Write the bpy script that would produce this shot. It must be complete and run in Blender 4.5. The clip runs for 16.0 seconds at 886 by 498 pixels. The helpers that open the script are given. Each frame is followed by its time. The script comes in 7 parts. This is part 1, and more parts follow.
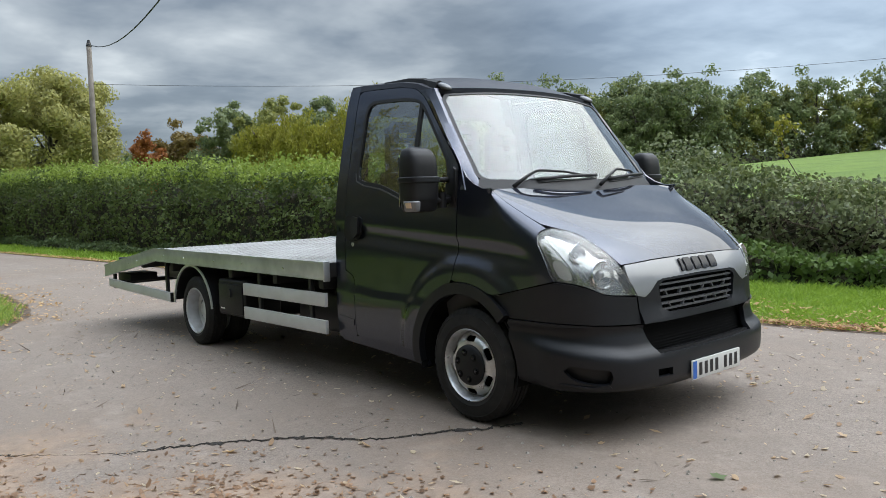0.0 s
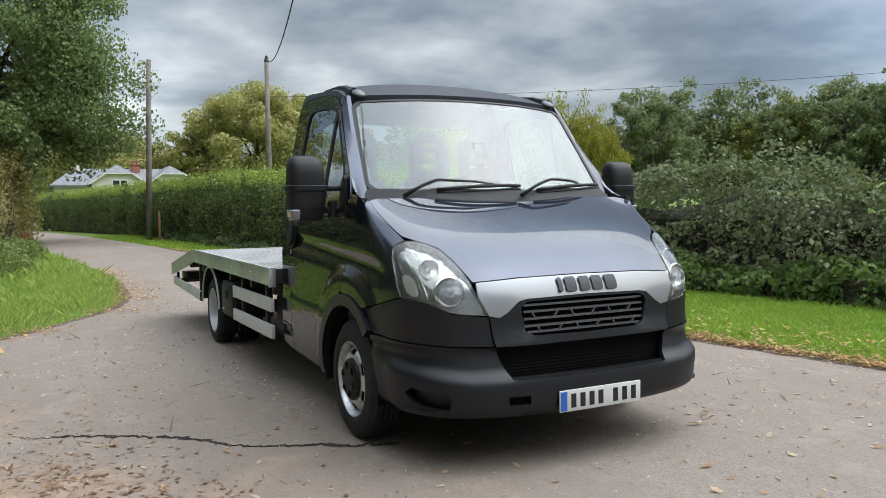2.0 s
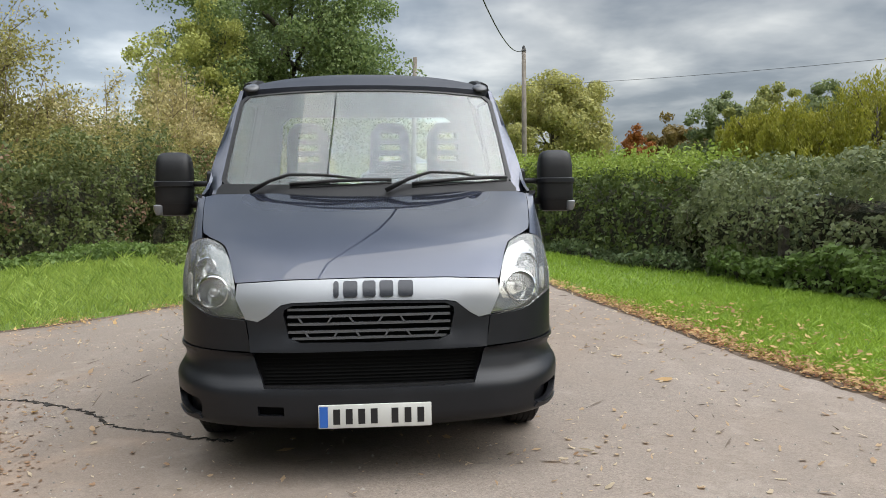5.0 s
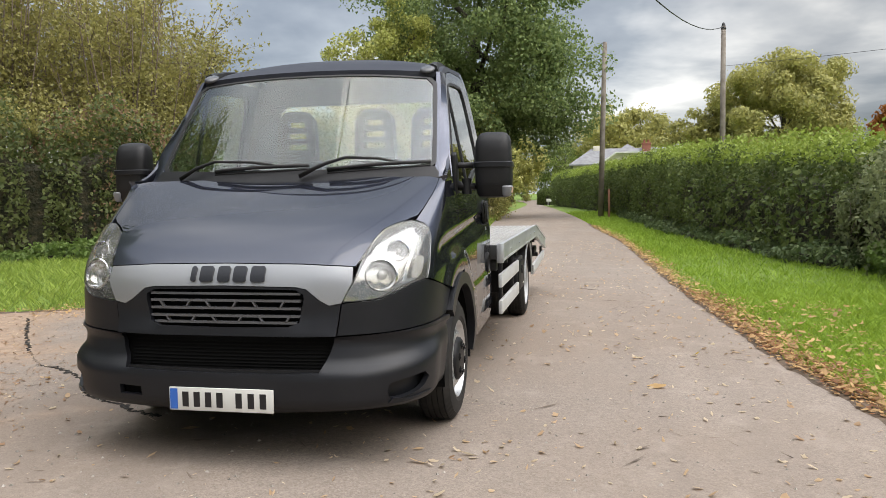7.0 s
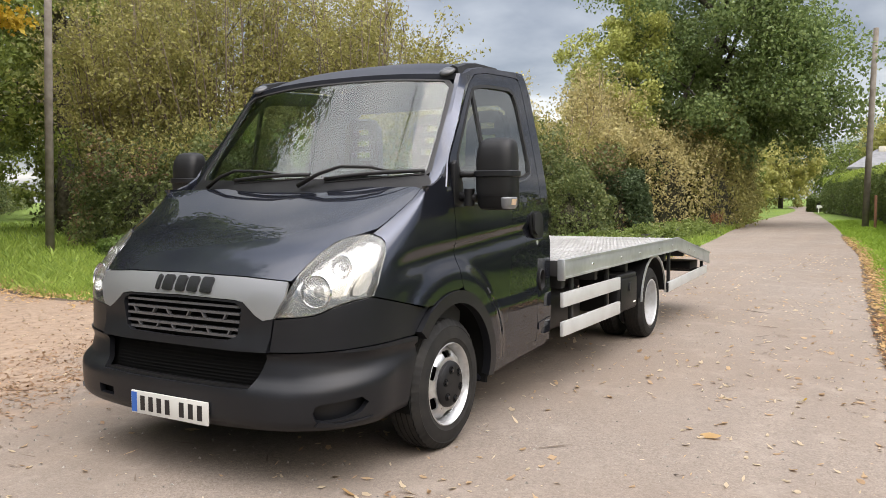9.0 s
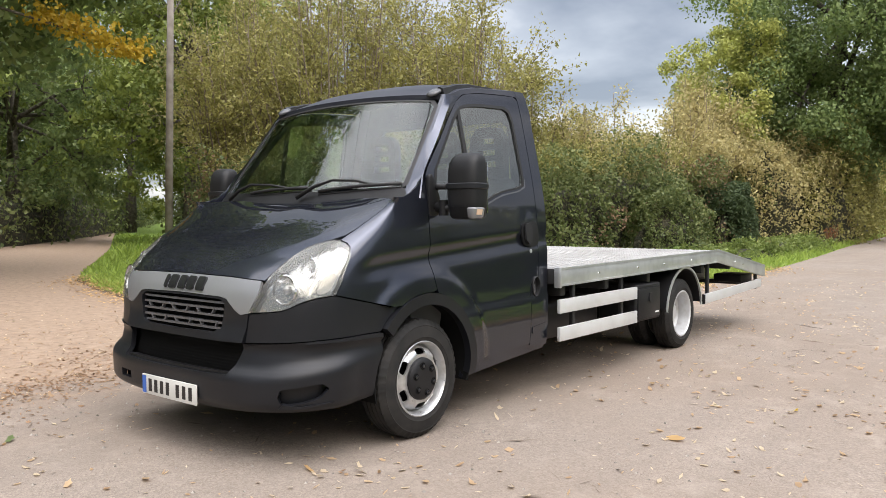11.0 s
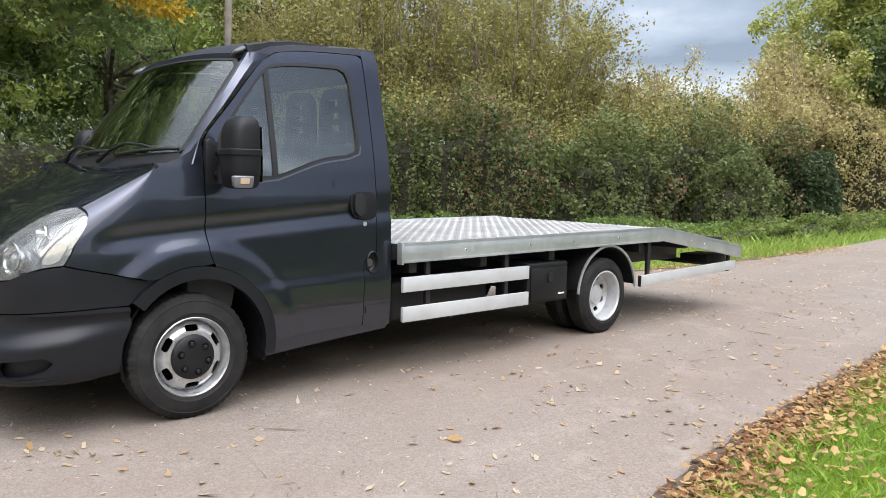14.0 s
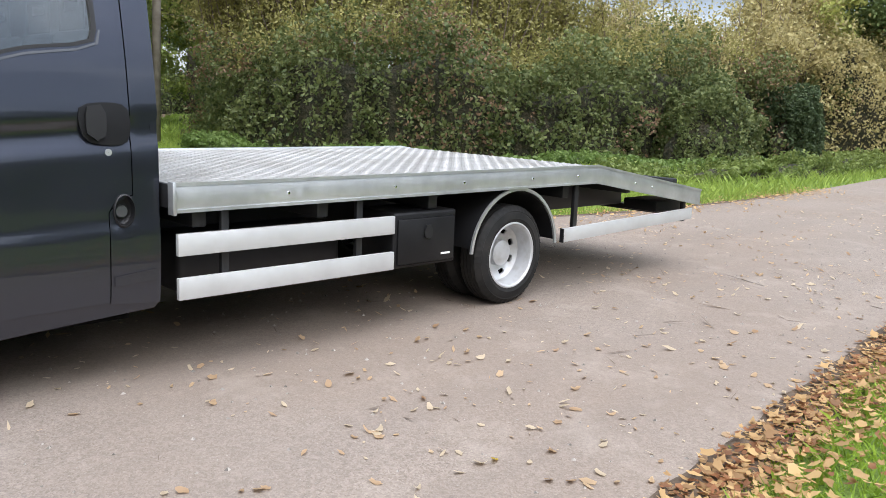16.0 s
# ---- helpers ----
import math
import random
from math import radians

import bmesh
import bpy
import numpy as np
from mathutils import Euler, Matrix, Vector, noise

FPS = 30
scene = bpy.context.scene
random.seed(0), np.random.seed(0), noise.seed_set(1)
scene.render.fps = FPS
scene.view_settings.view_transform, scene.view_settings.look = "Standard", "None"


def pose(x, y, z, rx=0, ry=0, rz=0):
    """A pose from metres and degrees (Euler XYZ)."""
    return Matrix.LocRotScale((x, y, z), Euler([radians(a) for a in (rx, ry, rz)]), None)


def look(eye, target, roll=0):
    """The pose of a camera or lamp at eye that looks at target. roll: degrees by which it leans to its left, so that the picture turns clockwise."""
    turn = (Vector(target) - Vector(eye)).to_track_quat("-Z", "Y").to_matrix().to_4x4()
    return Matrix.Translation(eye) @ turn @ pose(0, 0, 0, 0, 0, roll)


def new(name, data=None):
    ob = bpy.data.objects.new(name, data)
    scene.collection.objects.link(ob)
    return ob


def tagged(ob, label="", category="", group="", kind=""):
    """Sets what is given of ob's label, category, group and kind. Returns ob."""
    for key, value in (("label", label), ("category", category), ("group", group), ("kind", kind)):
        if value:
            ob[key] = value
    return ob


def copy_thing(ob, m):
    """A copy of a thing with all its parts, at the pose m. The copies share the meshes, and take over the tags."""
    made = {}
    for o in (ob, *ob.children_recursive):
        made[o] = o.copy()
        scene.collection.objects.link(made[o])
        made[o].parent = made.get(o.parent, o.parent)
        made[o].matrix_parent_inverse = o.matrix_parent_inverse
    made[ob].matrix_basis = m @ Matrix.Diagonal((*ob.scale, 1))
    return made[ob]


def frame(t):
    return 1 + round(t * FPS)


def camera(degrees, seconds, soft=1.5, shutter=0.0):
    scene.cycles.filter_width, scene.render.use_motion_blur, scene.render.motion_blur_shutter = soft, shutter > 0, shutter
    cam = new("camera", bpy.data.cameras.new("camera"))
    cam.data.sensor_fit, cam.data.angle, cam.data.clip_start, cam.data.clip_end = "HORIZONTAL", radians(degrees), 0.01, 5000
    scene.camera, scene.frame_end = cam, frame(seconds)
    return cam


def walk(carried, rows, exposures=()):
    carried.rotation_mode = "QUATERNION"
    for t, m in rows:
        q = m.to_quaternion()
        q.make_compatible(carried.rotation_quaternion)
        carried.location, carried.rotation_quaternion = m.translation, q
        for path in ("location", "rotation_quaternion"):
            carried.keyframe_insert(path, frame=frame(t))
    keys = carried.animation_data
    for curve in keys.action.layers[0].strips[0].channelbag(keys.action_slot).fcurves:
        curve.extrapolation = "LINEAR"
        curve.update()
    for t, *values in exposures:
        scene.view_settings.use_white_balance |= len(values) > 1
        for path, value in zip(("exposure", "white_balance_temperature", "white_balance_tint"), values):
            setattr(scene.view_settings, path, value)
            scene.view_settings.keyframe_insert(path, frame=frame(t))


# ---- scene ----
cam = camera(58.7, 16.0, soft=0.75)
# world: x ahead of the parked lorry, y to its left, z up; origin on the ground under its front axle
METRES, EYE, TURN = 13.178, 1.41, 48.54
START = (3.495, -4.280)
ROWS = [
    (0.0, 0.0, 0.0, 0.0, -0.12, -3.76, 1.84),
    (0.5, 0.0298, 0.0093, 0.0012, 2.54, -3.38, 1.67),
    (1.0, 0.0664, 0.0112, 0.0014, 6.03, -3.03, 1.4),
    (1.5, 0.1009, 0.0221, -0.0014, 9.98, -2.88, 1.05),
    (2.0, 0.1379, 0.0294, -0.0021, 13.96, -2.89, 0.83),
    (2.5, 0.1712, 0.0398, -0.0024, 17.76, -2.92, 0.76),
    (3.0, 0.2028, 0.0563, -0.0009, 21.34, -3.02, 0.78),
    (3.5, 0.235, 0.0734, -0.0002, 24.97, -3.16, 0.71),
    (4.0, 0.2625, 0.0947, -0.0004, 28.82, -3.28, 0.65),
    (6.5, 0.3818, 0.217, -0.0035, 48.35, -3.84, 0.84),
    (7.0, 0.4006, 0.2469, -0.0048, 52.74, -3.98, 0.87),
    (7.5, 0.4098, 0.2782, -0.0051, 57.59, -4.08, 0.89),
    (8.0, 0.4201, 0.3079, -0.0042, 62.56, -4.05, 0.79),
    (8.5, 0.4293, 0.3343, -0.003, 67.46, -3.89, 0.54),
    (9.0, 0.4306, 0.3605, -0.0023, 71.69, -3.58, 0.27),
    (9.5, 0.4375, 0.3838, -0.0021, 74.96, -3.28, 0.01),
    (10.0, 0.454, 0.3934, -0.0032, 77.18, -3.01, -0.08),
    (12.5, 0.4881, 0.4714, -0.0063, 85.3, -2.86, 0.42),
    (13.0, 0.4828, 0.5066, -0.0077, 87.25, -3.48, 0.12),
    (13.5, 0.4752, 0.5371, -0.0034, 88.41, -4.3, -0.41),
    (14.0, 0.4572, 0.5619, -0.0002, 88.69, -5.23, -1.09),
    (14.5, 0.4404, 0.589, 0.0008, 88.49, -6.14, -1.78),
    (15.0, 0.4126, 0.6068, -0.0016, 87.84, -7.28, -2.82),
    (15.5, 0.3732, 0.621, -0.0046, 87.58, -8.6, -2.93),
    (16.0, 0.3261, 0.629, -0.0054, 87.48, -10.19, -2.37),
]
BASE = pose(START[0], START[1], EYE, 0, 0, TURN)
walk(cam, [(t, BASE @ pose(METRES * x, METRES * y, METRES * z, 90 + pitch, roll, yaw)) for t, x, y, z, yaw, pitch, roll in ROWS],
     [(0, 0.85, 6500, 6), (4, 0.95, 6850, 7), (6.5, 1.0, 7250, 10), (9, 1.22, 7450, 13), (12.5, 1.3, 7000, 12), (16, 1.25, 6650, 11)])

# ---- sky and sun ----
SUN_UP, SUN_FROM = radians(58), radians(62)
ZENITH, GLOW, BREAK = 4.0, 3.0, 1.6
world = bpy.data.worlds.new("sky")
scene.world = world
world.use_nodes = True
wn, wl = world.node_tree.nodes, world.node_tree.links
wn.clear()


def wnode(kind, **values):
    n = wn.new(kind)
    for k, v in values.items():
        n.inputs[k].default_value = v
    return n


w_out = wn.new("ShaderNodeOutputWorld")
w_bg = wnode("ShaderNodeBackground", Strength=1.0)
w_sky = wn.new("ShaderNodeTexSky")
w_sky.sky_type, w_sky.sun_disc, w_sky.sun_elevation, w_sky.sun_rotation = "NISHITA", False, SUN_UP, radians(90) - SUN_FROM
w_dim = wn.new("ShaderNodeVectorMath")
w_dim.operation = "SCALE"
w_dim.inputs["Scale"].default_value = 0.1
wl.new(w_sky.outputs[0], w_dim.inputs[0])
w_co = wn.new("ShaderNodeTexCoord")
w_sep = wn.new("ShaderNodeSeparateXYZ")
wl.new(w_co.outputs["Generated"], w_sep.inputs[0])


def wmath(op, a, b=0.0, c=None):
    n = wn.new("ShaderNodeMath")
    n.operation = op
    for i, v in enumerate((a, b) if c is None else (a, b, c)):
        if isinstance(v, (int, float)):
            n.inputs[i].default_value = v
        else:
            wl.new(v, n.inputs[i])
    return n.outputs[0]


up = wmath("ADD", wmath("MAXIMUM", w_sep.outputs[2], 0.0), 0.16)
w_flat = wn.new("ShaderNodeCombineXYZ")
wl.new(wmath("DIVIDE", w_sep.outputs[0], up), w_flat.inputs[0])
wl.new(wmath("DIVIDE", w_sep.outputs[1], up), w_flat.inputs[1])
w_n1 = wnode("ShaderNodeTexNoise", Scale=0.62, Detail=7.0, Roughness=0.52, Distortion=0.35)
wl.new(w_flat.outputs[0], w_n1.inputs["Vector"])
w_ramp = wn.new("ShaderNodeValToRGB")
els = w_ramp.color_ramp.elements
els[0].position, els[0].color = 0.39, (0.07, 0.086, 0.115, 1)
els[1].position, els[1].color = 0.66, (0.48, 0.50, 0.525, 1)
for pos_, col_ in ((0.49, (0.135, 0.157, 0.192, 1)), (0.57, (0.265, 0.287, 0.32, 1))):
    els.new(pos_).color = col_
# ragged smaller clouds under the broad deck
w_n2 = wnode("ShaderNodeTexNoise", Scale=1.7, Detail=5.0, Roughness=0.5, Distortion=0.15)
wl.new(w_flat.outputs[0], w_n2.inputs["Vector"])
wl.new(wmath("ADD", wmath("MULTIPLY", w_n1.outputs[0], 0.6), wmath("MULTIPLY", w_n2.outputs[0], 0.4)), w_ramp.inputs[0])
# an overcast sky: the cloud deck is brightest overhead
w_mix = wn.new("ShaderNodeMix")
w_mix.data_type = "RGBA"
w_mix.inputs[0].default_value = 0.9
wl.new(w_dim.outputs[0], w_mix.inputs[6])
wl.new(w_ramp.outputs[0], w_mix.inputs[7])
w_high = wn.new("ShaderNodeMapRange")
w_high.interpolation_type = "SMOOTHSTEP"
for name_, v_ in (("From Min", 0.42), ("From Max", 0.92), ("To Min", 1.0), ("To Max", ZENITH)):
    w_high.inputs[name_].default_value = v_
wl.new(w_sep.outputs[2], w_high.inputs["Value"])
# a wide glow where the cloud is thin near the sun
w_dot = wn.new("ShaderNodeVectorMath")
w_dot.operation = "DOT_PRODUCT"
wl.new(w_co.outputs["Generated"], w_dot.inputs[0])
w_dot.inputs[1].default_value = (0.3, 0.64, 0.71)
w_glow = wn.new("ShaderNodeMapRange")
w_glow.interpolation_type = "SMOOTHERSTEP"
for name_, v_ in (("From Min", 0.45), ("From Max", 1.0), ("To Min", 0.0), ("To Max", GLOW - 1.0)):
    w_glow.inputs[name_].default_value = v_
wl.new(w_dot.outputs["Value"], w_glow.inputs["Value"])
# thick cloud near the horizon hides it
w_veil = wn.new("ShaderNodeMapRange")
w_veil.interpolation_type = "SMOOTHSTEP"
for name_, v_ in (("From Min", 0.38), ("From Max", 0.68), ("To Min", 0.0), ("To Max", 1.0)):
    w_veil.inputs[name_].default_value = v_
wl.new(w_sep.outputs[2], w_veil.inputs["Value"])
w_lit = wmath("ADD", wmath("MULTIPLY", w_glow.outputs[0], w_veil.outputs[0]), 1.0)
# thinner, paler cloud low down where the lane leads off
w_dot2 = wn.new("ShaderNodeVectorMath")
w_dot2.operation = "DOT_PRODUCT"
wl.new(w_co.outputs["Generated"], w_dot2.inputs[0])
w_dot2.inputs[1].default_value = (-0.87, -0.47, 0.12)
w_break = wn.new("ShaderNodeMapRange")
w_break.interpolation_type = "SMOOTHSTEP"
for name_, v_ in (("From Min", 0.72), ("From Max", 0.96), ("To Min", 1.0), ("To Max", BREAK)):
    w_break.inputs[name_].default_value = v_
wl.new(w_dot2.outputs["Value"], w_break.inputs["Value"])
# and over the field
w_dot3 = wn.new("ShaderNodeVectorMath")
w_dot3.operation = "DOT_PRODUCT"
wl.new(w_co.outputs["Generated"], w_dot3.inputs[0])
w_dot3.inputs[1].default_value = (-0.30, 0.92, 0.25)
w_break2 = wn.new("ShaderNodeMapRange")
w_break2.interpolation_type = "SMOOTHSTEP"
for name_, v_ in (("From Min", 0.88), ("From Max", 1.0), ("To Min", 1.0), ("To Max", 2.1)):
    w_break2.inputs[name_].default_value = v_
wl.new(w_dot3.outputs["Value"], w_break2.inputs["Value"])
w_gaps = wmath("MULTIPLY", w_break.outputs[0], w_break2.outputs[0])
wl.new(wmath("MULTIPLY", wmath("MULTIPLY", w_high.outputs[0], w_lit), w_gaps), w_bg.inputs["Strength"])
wl.new(w_mix.outputs[2], w_bg.inputs[0])
wl.new(w_bg.outputs[0], w_out.inputs[0])

sun = new("sun", bpy.data.lights.new("sun", "SUN"))
sun.data.energy, sun.data.angle, sun.data.color = 1.4, radians(84), (1.0, 0.955, 0.88)
sun.matrix_world = look((20 * math.cos(SUN_FROM), 20 * math.sin(SUN_FROM), 20 * math.tan(SUN_UP)), (0, 0, 0))
scene.view_settings.exposure = 0.0

# ---- materials ----
def material(name, color, rough=0.6, metal=0.0, **more):
    m = bpy.data.materials.new(name)
    m.use_nodes = True
    p = m.node_tree.nodes["Principled BSDF"]
    p.inputs["Base Color"].default_value = (*color, 1)
    p.inputs["Roughness"].default_value = rough
    p.inputs["Metallic"].default_value = metal
    for k, v in more.items():
        p.inputs[k.replace("_", " ")].default_value = v
    return m


class Nodes:
    """Short hand for the node tree of a material."""

    def __init__(self, m):
        self.m, self.n, self.l = m, m.node_tree.nodes, m.node_tree.links
        self.p = self.n["Principled BSDF"]
        self.co = self.n.new("ShaderNodeTexCoord").outputs["Object"]

    def link(self, a, b):
        self.l.new(a, b)

    def noise(self, scale, detail=4.0, rough=0.55, vector=None, distortion=0.0):
        t = self.n.new("ShaderNodeTexNoise")
        t.inputs["Scale"].default_value, t.inputs["Detail"].default_value = scale, detail
        t.inputs["Roughness"].default_value, t.inputs["Distortion"].default_value = rough, distortion
        self.l.new(vector or self.co, t.inputs["Vector"])
        return t.outputs[0]

    def cells(self, scale, vector=None, feature="F1", out="Distance"):
        t = self.n.new("ShaderNodeTexVoronoi")
        t.feature = feature
        t.inputs["Scale"].default_value = scale
        self.l.new(vector or self.co, t.inputs["Vector"])
        return t.outputs[out]

    def ramp(self, fac, *stops):
        r = self.n.new("ShaderNodeValToRGB")
        e = r.color_ramp.elements
        while len(e) < len(stops):
            e.new(0.5)
        for el, (pos, col) in zip(e, stops):
            el.position = pos
            el.color = (*col, 1) if isinstance(col, tuple) else (col, col, col, 1)
        self.l.new(fac, r.inputs[0])
        return r.outputs[0]

    def mix(self, fac, a, b, how="MIX"):
        x = self.n.new("ShaderNodeMix")
        x.data_type, x.blend_type = "RGBA", how
        for sock, v in zip((x.inputs[0], x.inputs[6], x.inputs[7]), (fac, a, b)):
            if isinstance(v, (int, float)):
                sock.default_value = v
            elif isinstance(v, tuple):
                sock.default_value = (*v, 1)
            else:
                self.l.new(v, sock)
        return x.outputs[2]

    def math(self, op, a, b=0.0):
        x = self.n.new("ShaderNodeMath")
        x.operation, x.use_clamp = op, False
        for sock, v in zip(x.inputs, (a, b)):
            if isinstance(v, (int, float)):
                sock.default_value = v
            else:
                self.l.new(v, sock)
        return x.outputs[0]

    def bump(self, height, strength=0.3, distance=0.01):
        b = self.n.new("ShaderNodeBump")
        b.inputs["Strength"].default_value, b.inputs["Distance"].default_value = strength, distance
        self.l.new(height, b.inputs["Height"])
        self.l.new(b.outputs[0], self.p.inputs["Normal"])

    def color(self, c):
        self.l.new(c, self.p.inputs["Base Color"])

    def rough(self, c):
        self.l.new(c, self.p.inputs["Roughness"])

    def axes(self):
        s = self.n.new("ShaderNodeSeparateXYZ")
        self.l.new(self.co, s.inputs[0])
        return s.outputs

    def random(self, island=True):
        if island:
            return self.n.new("ShaderNodeNewGeometry").outputs["Random Per Island"]
        return self.n.new("ShaderNodeObjectInfo").outputs["Random"]


def leaf_material(name, dark, light, extra=None, share=0.0, patch=1.2):
    """Leaves that differ one from another, and by patches of the plant; a little light comes through them."""
    dark, light = ((r, g, b * (1.3 if g > r else 1.0)) for r, g, b in (dark, light))
    m = material(name, dark, 0.55)
    k = Nodes(m)
    c = k.mix(k.random(), dark, light)
    c = k.mix(k.ramp(k.noise(patch, 3), (0.35, 0.0), (0.7, 1.0)), c, k.mix(0.5, c, light))
    if extra:
        c = k.mix(k.ramp(k.math("ADD", k.random(), k.math("MULTIPLY", k.noise(patch * 0.6, 2), 0.8)), (1.15 - share, 0.0), (1.35 - share, 1.0)), c, extra)
    k.color(c)
    t = k.n.new("ShaderNodeBsdfTranslucent")
    k.link(c, t.inputs[0])
    x = k.n.new("ShaderNodeMixShader")
    x.inputs[0].default_value = 0.42
    k.link(k.p.outputs[0], x.inputs[1])
    k.link(t.outputs[0], x.inputs[2])
    k.link(x.outputs[0], k.n["Material Output"].inputs[0])
    k.p.inputs["Specular IOR Level"].default_value = 0.35
    return m


M = {}
# dark blue-grey metallic paint under lacquer, with a film of road dust
M["paint"] = material("paint", (0.03, 0.034, 0.05), 0.36, 0.9, Coat_Weight=1.0, Coat_Roughness=0.008, Coat_IOR=1.5, Specular_Tint=(0.05, 0.05, 0.05, 1.0))
k = Nodes(M["paint"])
k.color(k.mix(k.ramp(k.noise(900, 1), (0.55, 0.0), (0.75, 1.0)), (0.047, 0.052, 0.07), (0.118, 0.128, 0.168)))
k.rough(k.ramp(k.noise(3, 4), (0.3, 0.3), (0.7, 0.38)))
M["roof_paint"] = material("dusty roof paint", (0.04, 0.043, 0.052), 0.45, 0.0, Specular_IOR_Level=0.3)
k = Nodes(M["roof_paint"])
k.color(k.mix(k.ramp(k.noise(3, 5), (0.35, 0.0), (0.75, 1.0)), (0.014, 0.016, 0.025), (0.03, 0.032, 0.041)))
M["plastic"] = material("black plastic", (0.008, 0.008, 0.009), 0.48, Specular_IOR_Level=0.3)
k = Nodes(M["plastic"])
k.color(k.mix(k.ramp(k.noise(4, 5), (0.35, 0.0), (0.75, 1.0)), (0.006, 0.006, 0.007), (0.014, 0.014, 0.015)))
k.bump(k.noise(500, 2), 0.12, 0.002)
M["bumper"] = material("bumper plastic", (0.012, 0.0125, 0.015), 0.4, Specular_IOR_Level=0.34)
k = Nodes(M["bumper"])
k.color(k.mix(k.ramp(k.noise(3, 5), (0.35, 0.0), (0.75, 1.0)), (0.0068, 0.0075, 0.0098), (0.0125, 0.013, 0.0155)))
k.bump(k.noise(420, 2), 0.1, 0.002)
M["rubber"] = material("rubber", (0.012, 0.012, 0.012), 0.7, Specular_IOR_Level=0.3)
k = Nodes(M["rubber"])
k.color(k.mix(k.ramp(k.noise(9, 5), (0.35, 0.0), (0.75, 1.0)), (0.010, 0.010, 0.010), (0.026, 0.024, 0.022)))
M["seal"] = material("seal", (0.008, 0.008, 0.009), 0.55)
M["silver"] = material("silver paint", (0.29, 0.297, 0.305), 0.34, 0.55, Coat_Weight=0.5)
k = Nodes(M["silver"])
k.rough(k.ramp(k.noise(60, 3), (0.3, 0.3), (0.7, 0.42)))
M["wheel"] = material("wheel silver", (0.55, 0.56, 0.57), 0.33, 0.85)
k = Nodes(M["wheel"])
k.color(k.mix(k.ramp(k.noise(14, 5), (0.4, 0.0), (0.8, 1.0)), (0.62, 0.63, 0.64), (0.36, 0.35, 0.34)))
k.rough(k.ramp(k.noise(30, 4), (0.3, 0.26), (0.7, 0.5)))
M["wheel_white"] = material("wheel pale silver", (0.66, 0.67, 0.68), 0.42, 0.35)
k = Nodes(M["wheel_white"])
k.color(k.mix(k.ramp(k.noise(14, 5), (0.45, 0.0), (0.8, 1.0)), (0.52, 0.53, 0.54), (0.38, 0.37, 0.35)))
M["chrome"] = material("chrome", (0.75, 0.76, 0.78), 0.08, 1.0)
M["alu"] = material("aluminium", (0.60, 0.62, 0.63), 0.38, 0.75)
k = Nodes(M["alu"])
k.color(k.mix(k.ramp(k.noise(5, 6), (0.35, 0.0), (0.7, 1.0)), (0.64, 0.66, 0.67), (0.46, 0.48, 0.49)))
k.rough(k.ramp(k.noise(22, 5), (0.3, 0.3), (0.7, 0.5)))
M["board"] = material("pale aluminium board", (0.72, 0.73, 0.73), 0.45, 0.35)
k = Nodes(M["board"])
k.color(k.mix(k.ramp(k.noise(6, 6), (0.4, 0.0), (0.75, 1.0)), (0.60, 0.61, 0.61), (0.53, 0.535, 0.53)))
M["deck"] = material("deck plate", (0.60, 0.60, 0.59), 0.46, 0.35)
k = Nodes(M["deck"])
k.color(k.mix(k.ramp(k.noise(2.2, 6, 0.6), (0.35, 0.0), (0.72, 1.0)), (0.41, 0.405, 0.395), (0.25, 0.235, 0.215)))
k.rough(k.ramp(k.noise(11, 5), (0.3, 0.32), (0.7, 0.6)))
M["steel"] = material("black steel", (0.012, 0.012, 0.013), 0.5, 0.0)
M["lamp_bowl"] = material("lamp bowl", (0.46, 0.465, 0.47), 0.1, 1.0)
k = Nodes(M["lamp_bowl"])
k.bump(k.cells(34), 0.2, 0.01)
M["grille"] = material("grille plastic", (0.075, 0.077, 0.082), 0.3)
M["trim_dark"] = material("dim window trim", (0.11, 0.115, 0.125), 0.35, 0.5)
M["badge"] = material("dark chrome", (0.045, 0.046, 0.05), 0.2, 0.7)
M["lamp_dark"] = material("lamp bulb glass", (0.35, 0.36, 0.38), 0.05, 0.6)
M["marker"] = material("smoky marker lens", (0.07, 0.072, 0.078), 0.12, 0.0)
M["lamp_glass"] = material("marker glass", (0.17, 0.175, 0.185), 0.2, 0.0)
# lining of recesses and hollows, its near-black colour carrying their shade
M["inside"] = material("shade-black lining", (0.005, 0.005, 0.005), 0.9, Specular_IOR_Level=0.15)
M["trim_grey"] = material("grey cabin trim", (0.045, 0.046, 0.048), 0.75)
M["seat"] = material("seat cloth", (0.03, 0.031, 0.034), 0.9)
M["plate_white"] = material("reflective white", (0.56, 0.56, 0.53), 0.4)
M["plate_blue"] = material("blue band", (0.02, 0.11, 0.42), 0.35)
M["ink"] = material("black ink", (0.01, 0.01, 0.012), 0.4)
M["amber_clear"] = material("pale amber lens", (0.56, 0.40, 0.29), 0.15)
M["clear_inner"] = material("ribbed clear inner lens", (0.5, 0.49, 0.47), 0.15, 0.5)
M["red"] = material("red lens", (0.45, 0.02, 0.02), 0.2)
M["glass"] = material("window glass", (0.78, 0.85, 0.825), 0.0, 0.0, IOR=1.55, Transmission_Weight=1.0)
M["side_glass"] = material("tinted side glass", (0.50, 0.57, 0.55), 0.0, 0.0, IOR=2.2, Transmission_Weight=1.0)
M["lens"] = material("clear lens", (0.74, 0.74, 0.71), 0.05, 0.0, IOR=1.45, Transmission_Weight=0.96)
M["tarmac"] = material("worn tarmac", (0.2, 0.18, 0.165), 0.9)
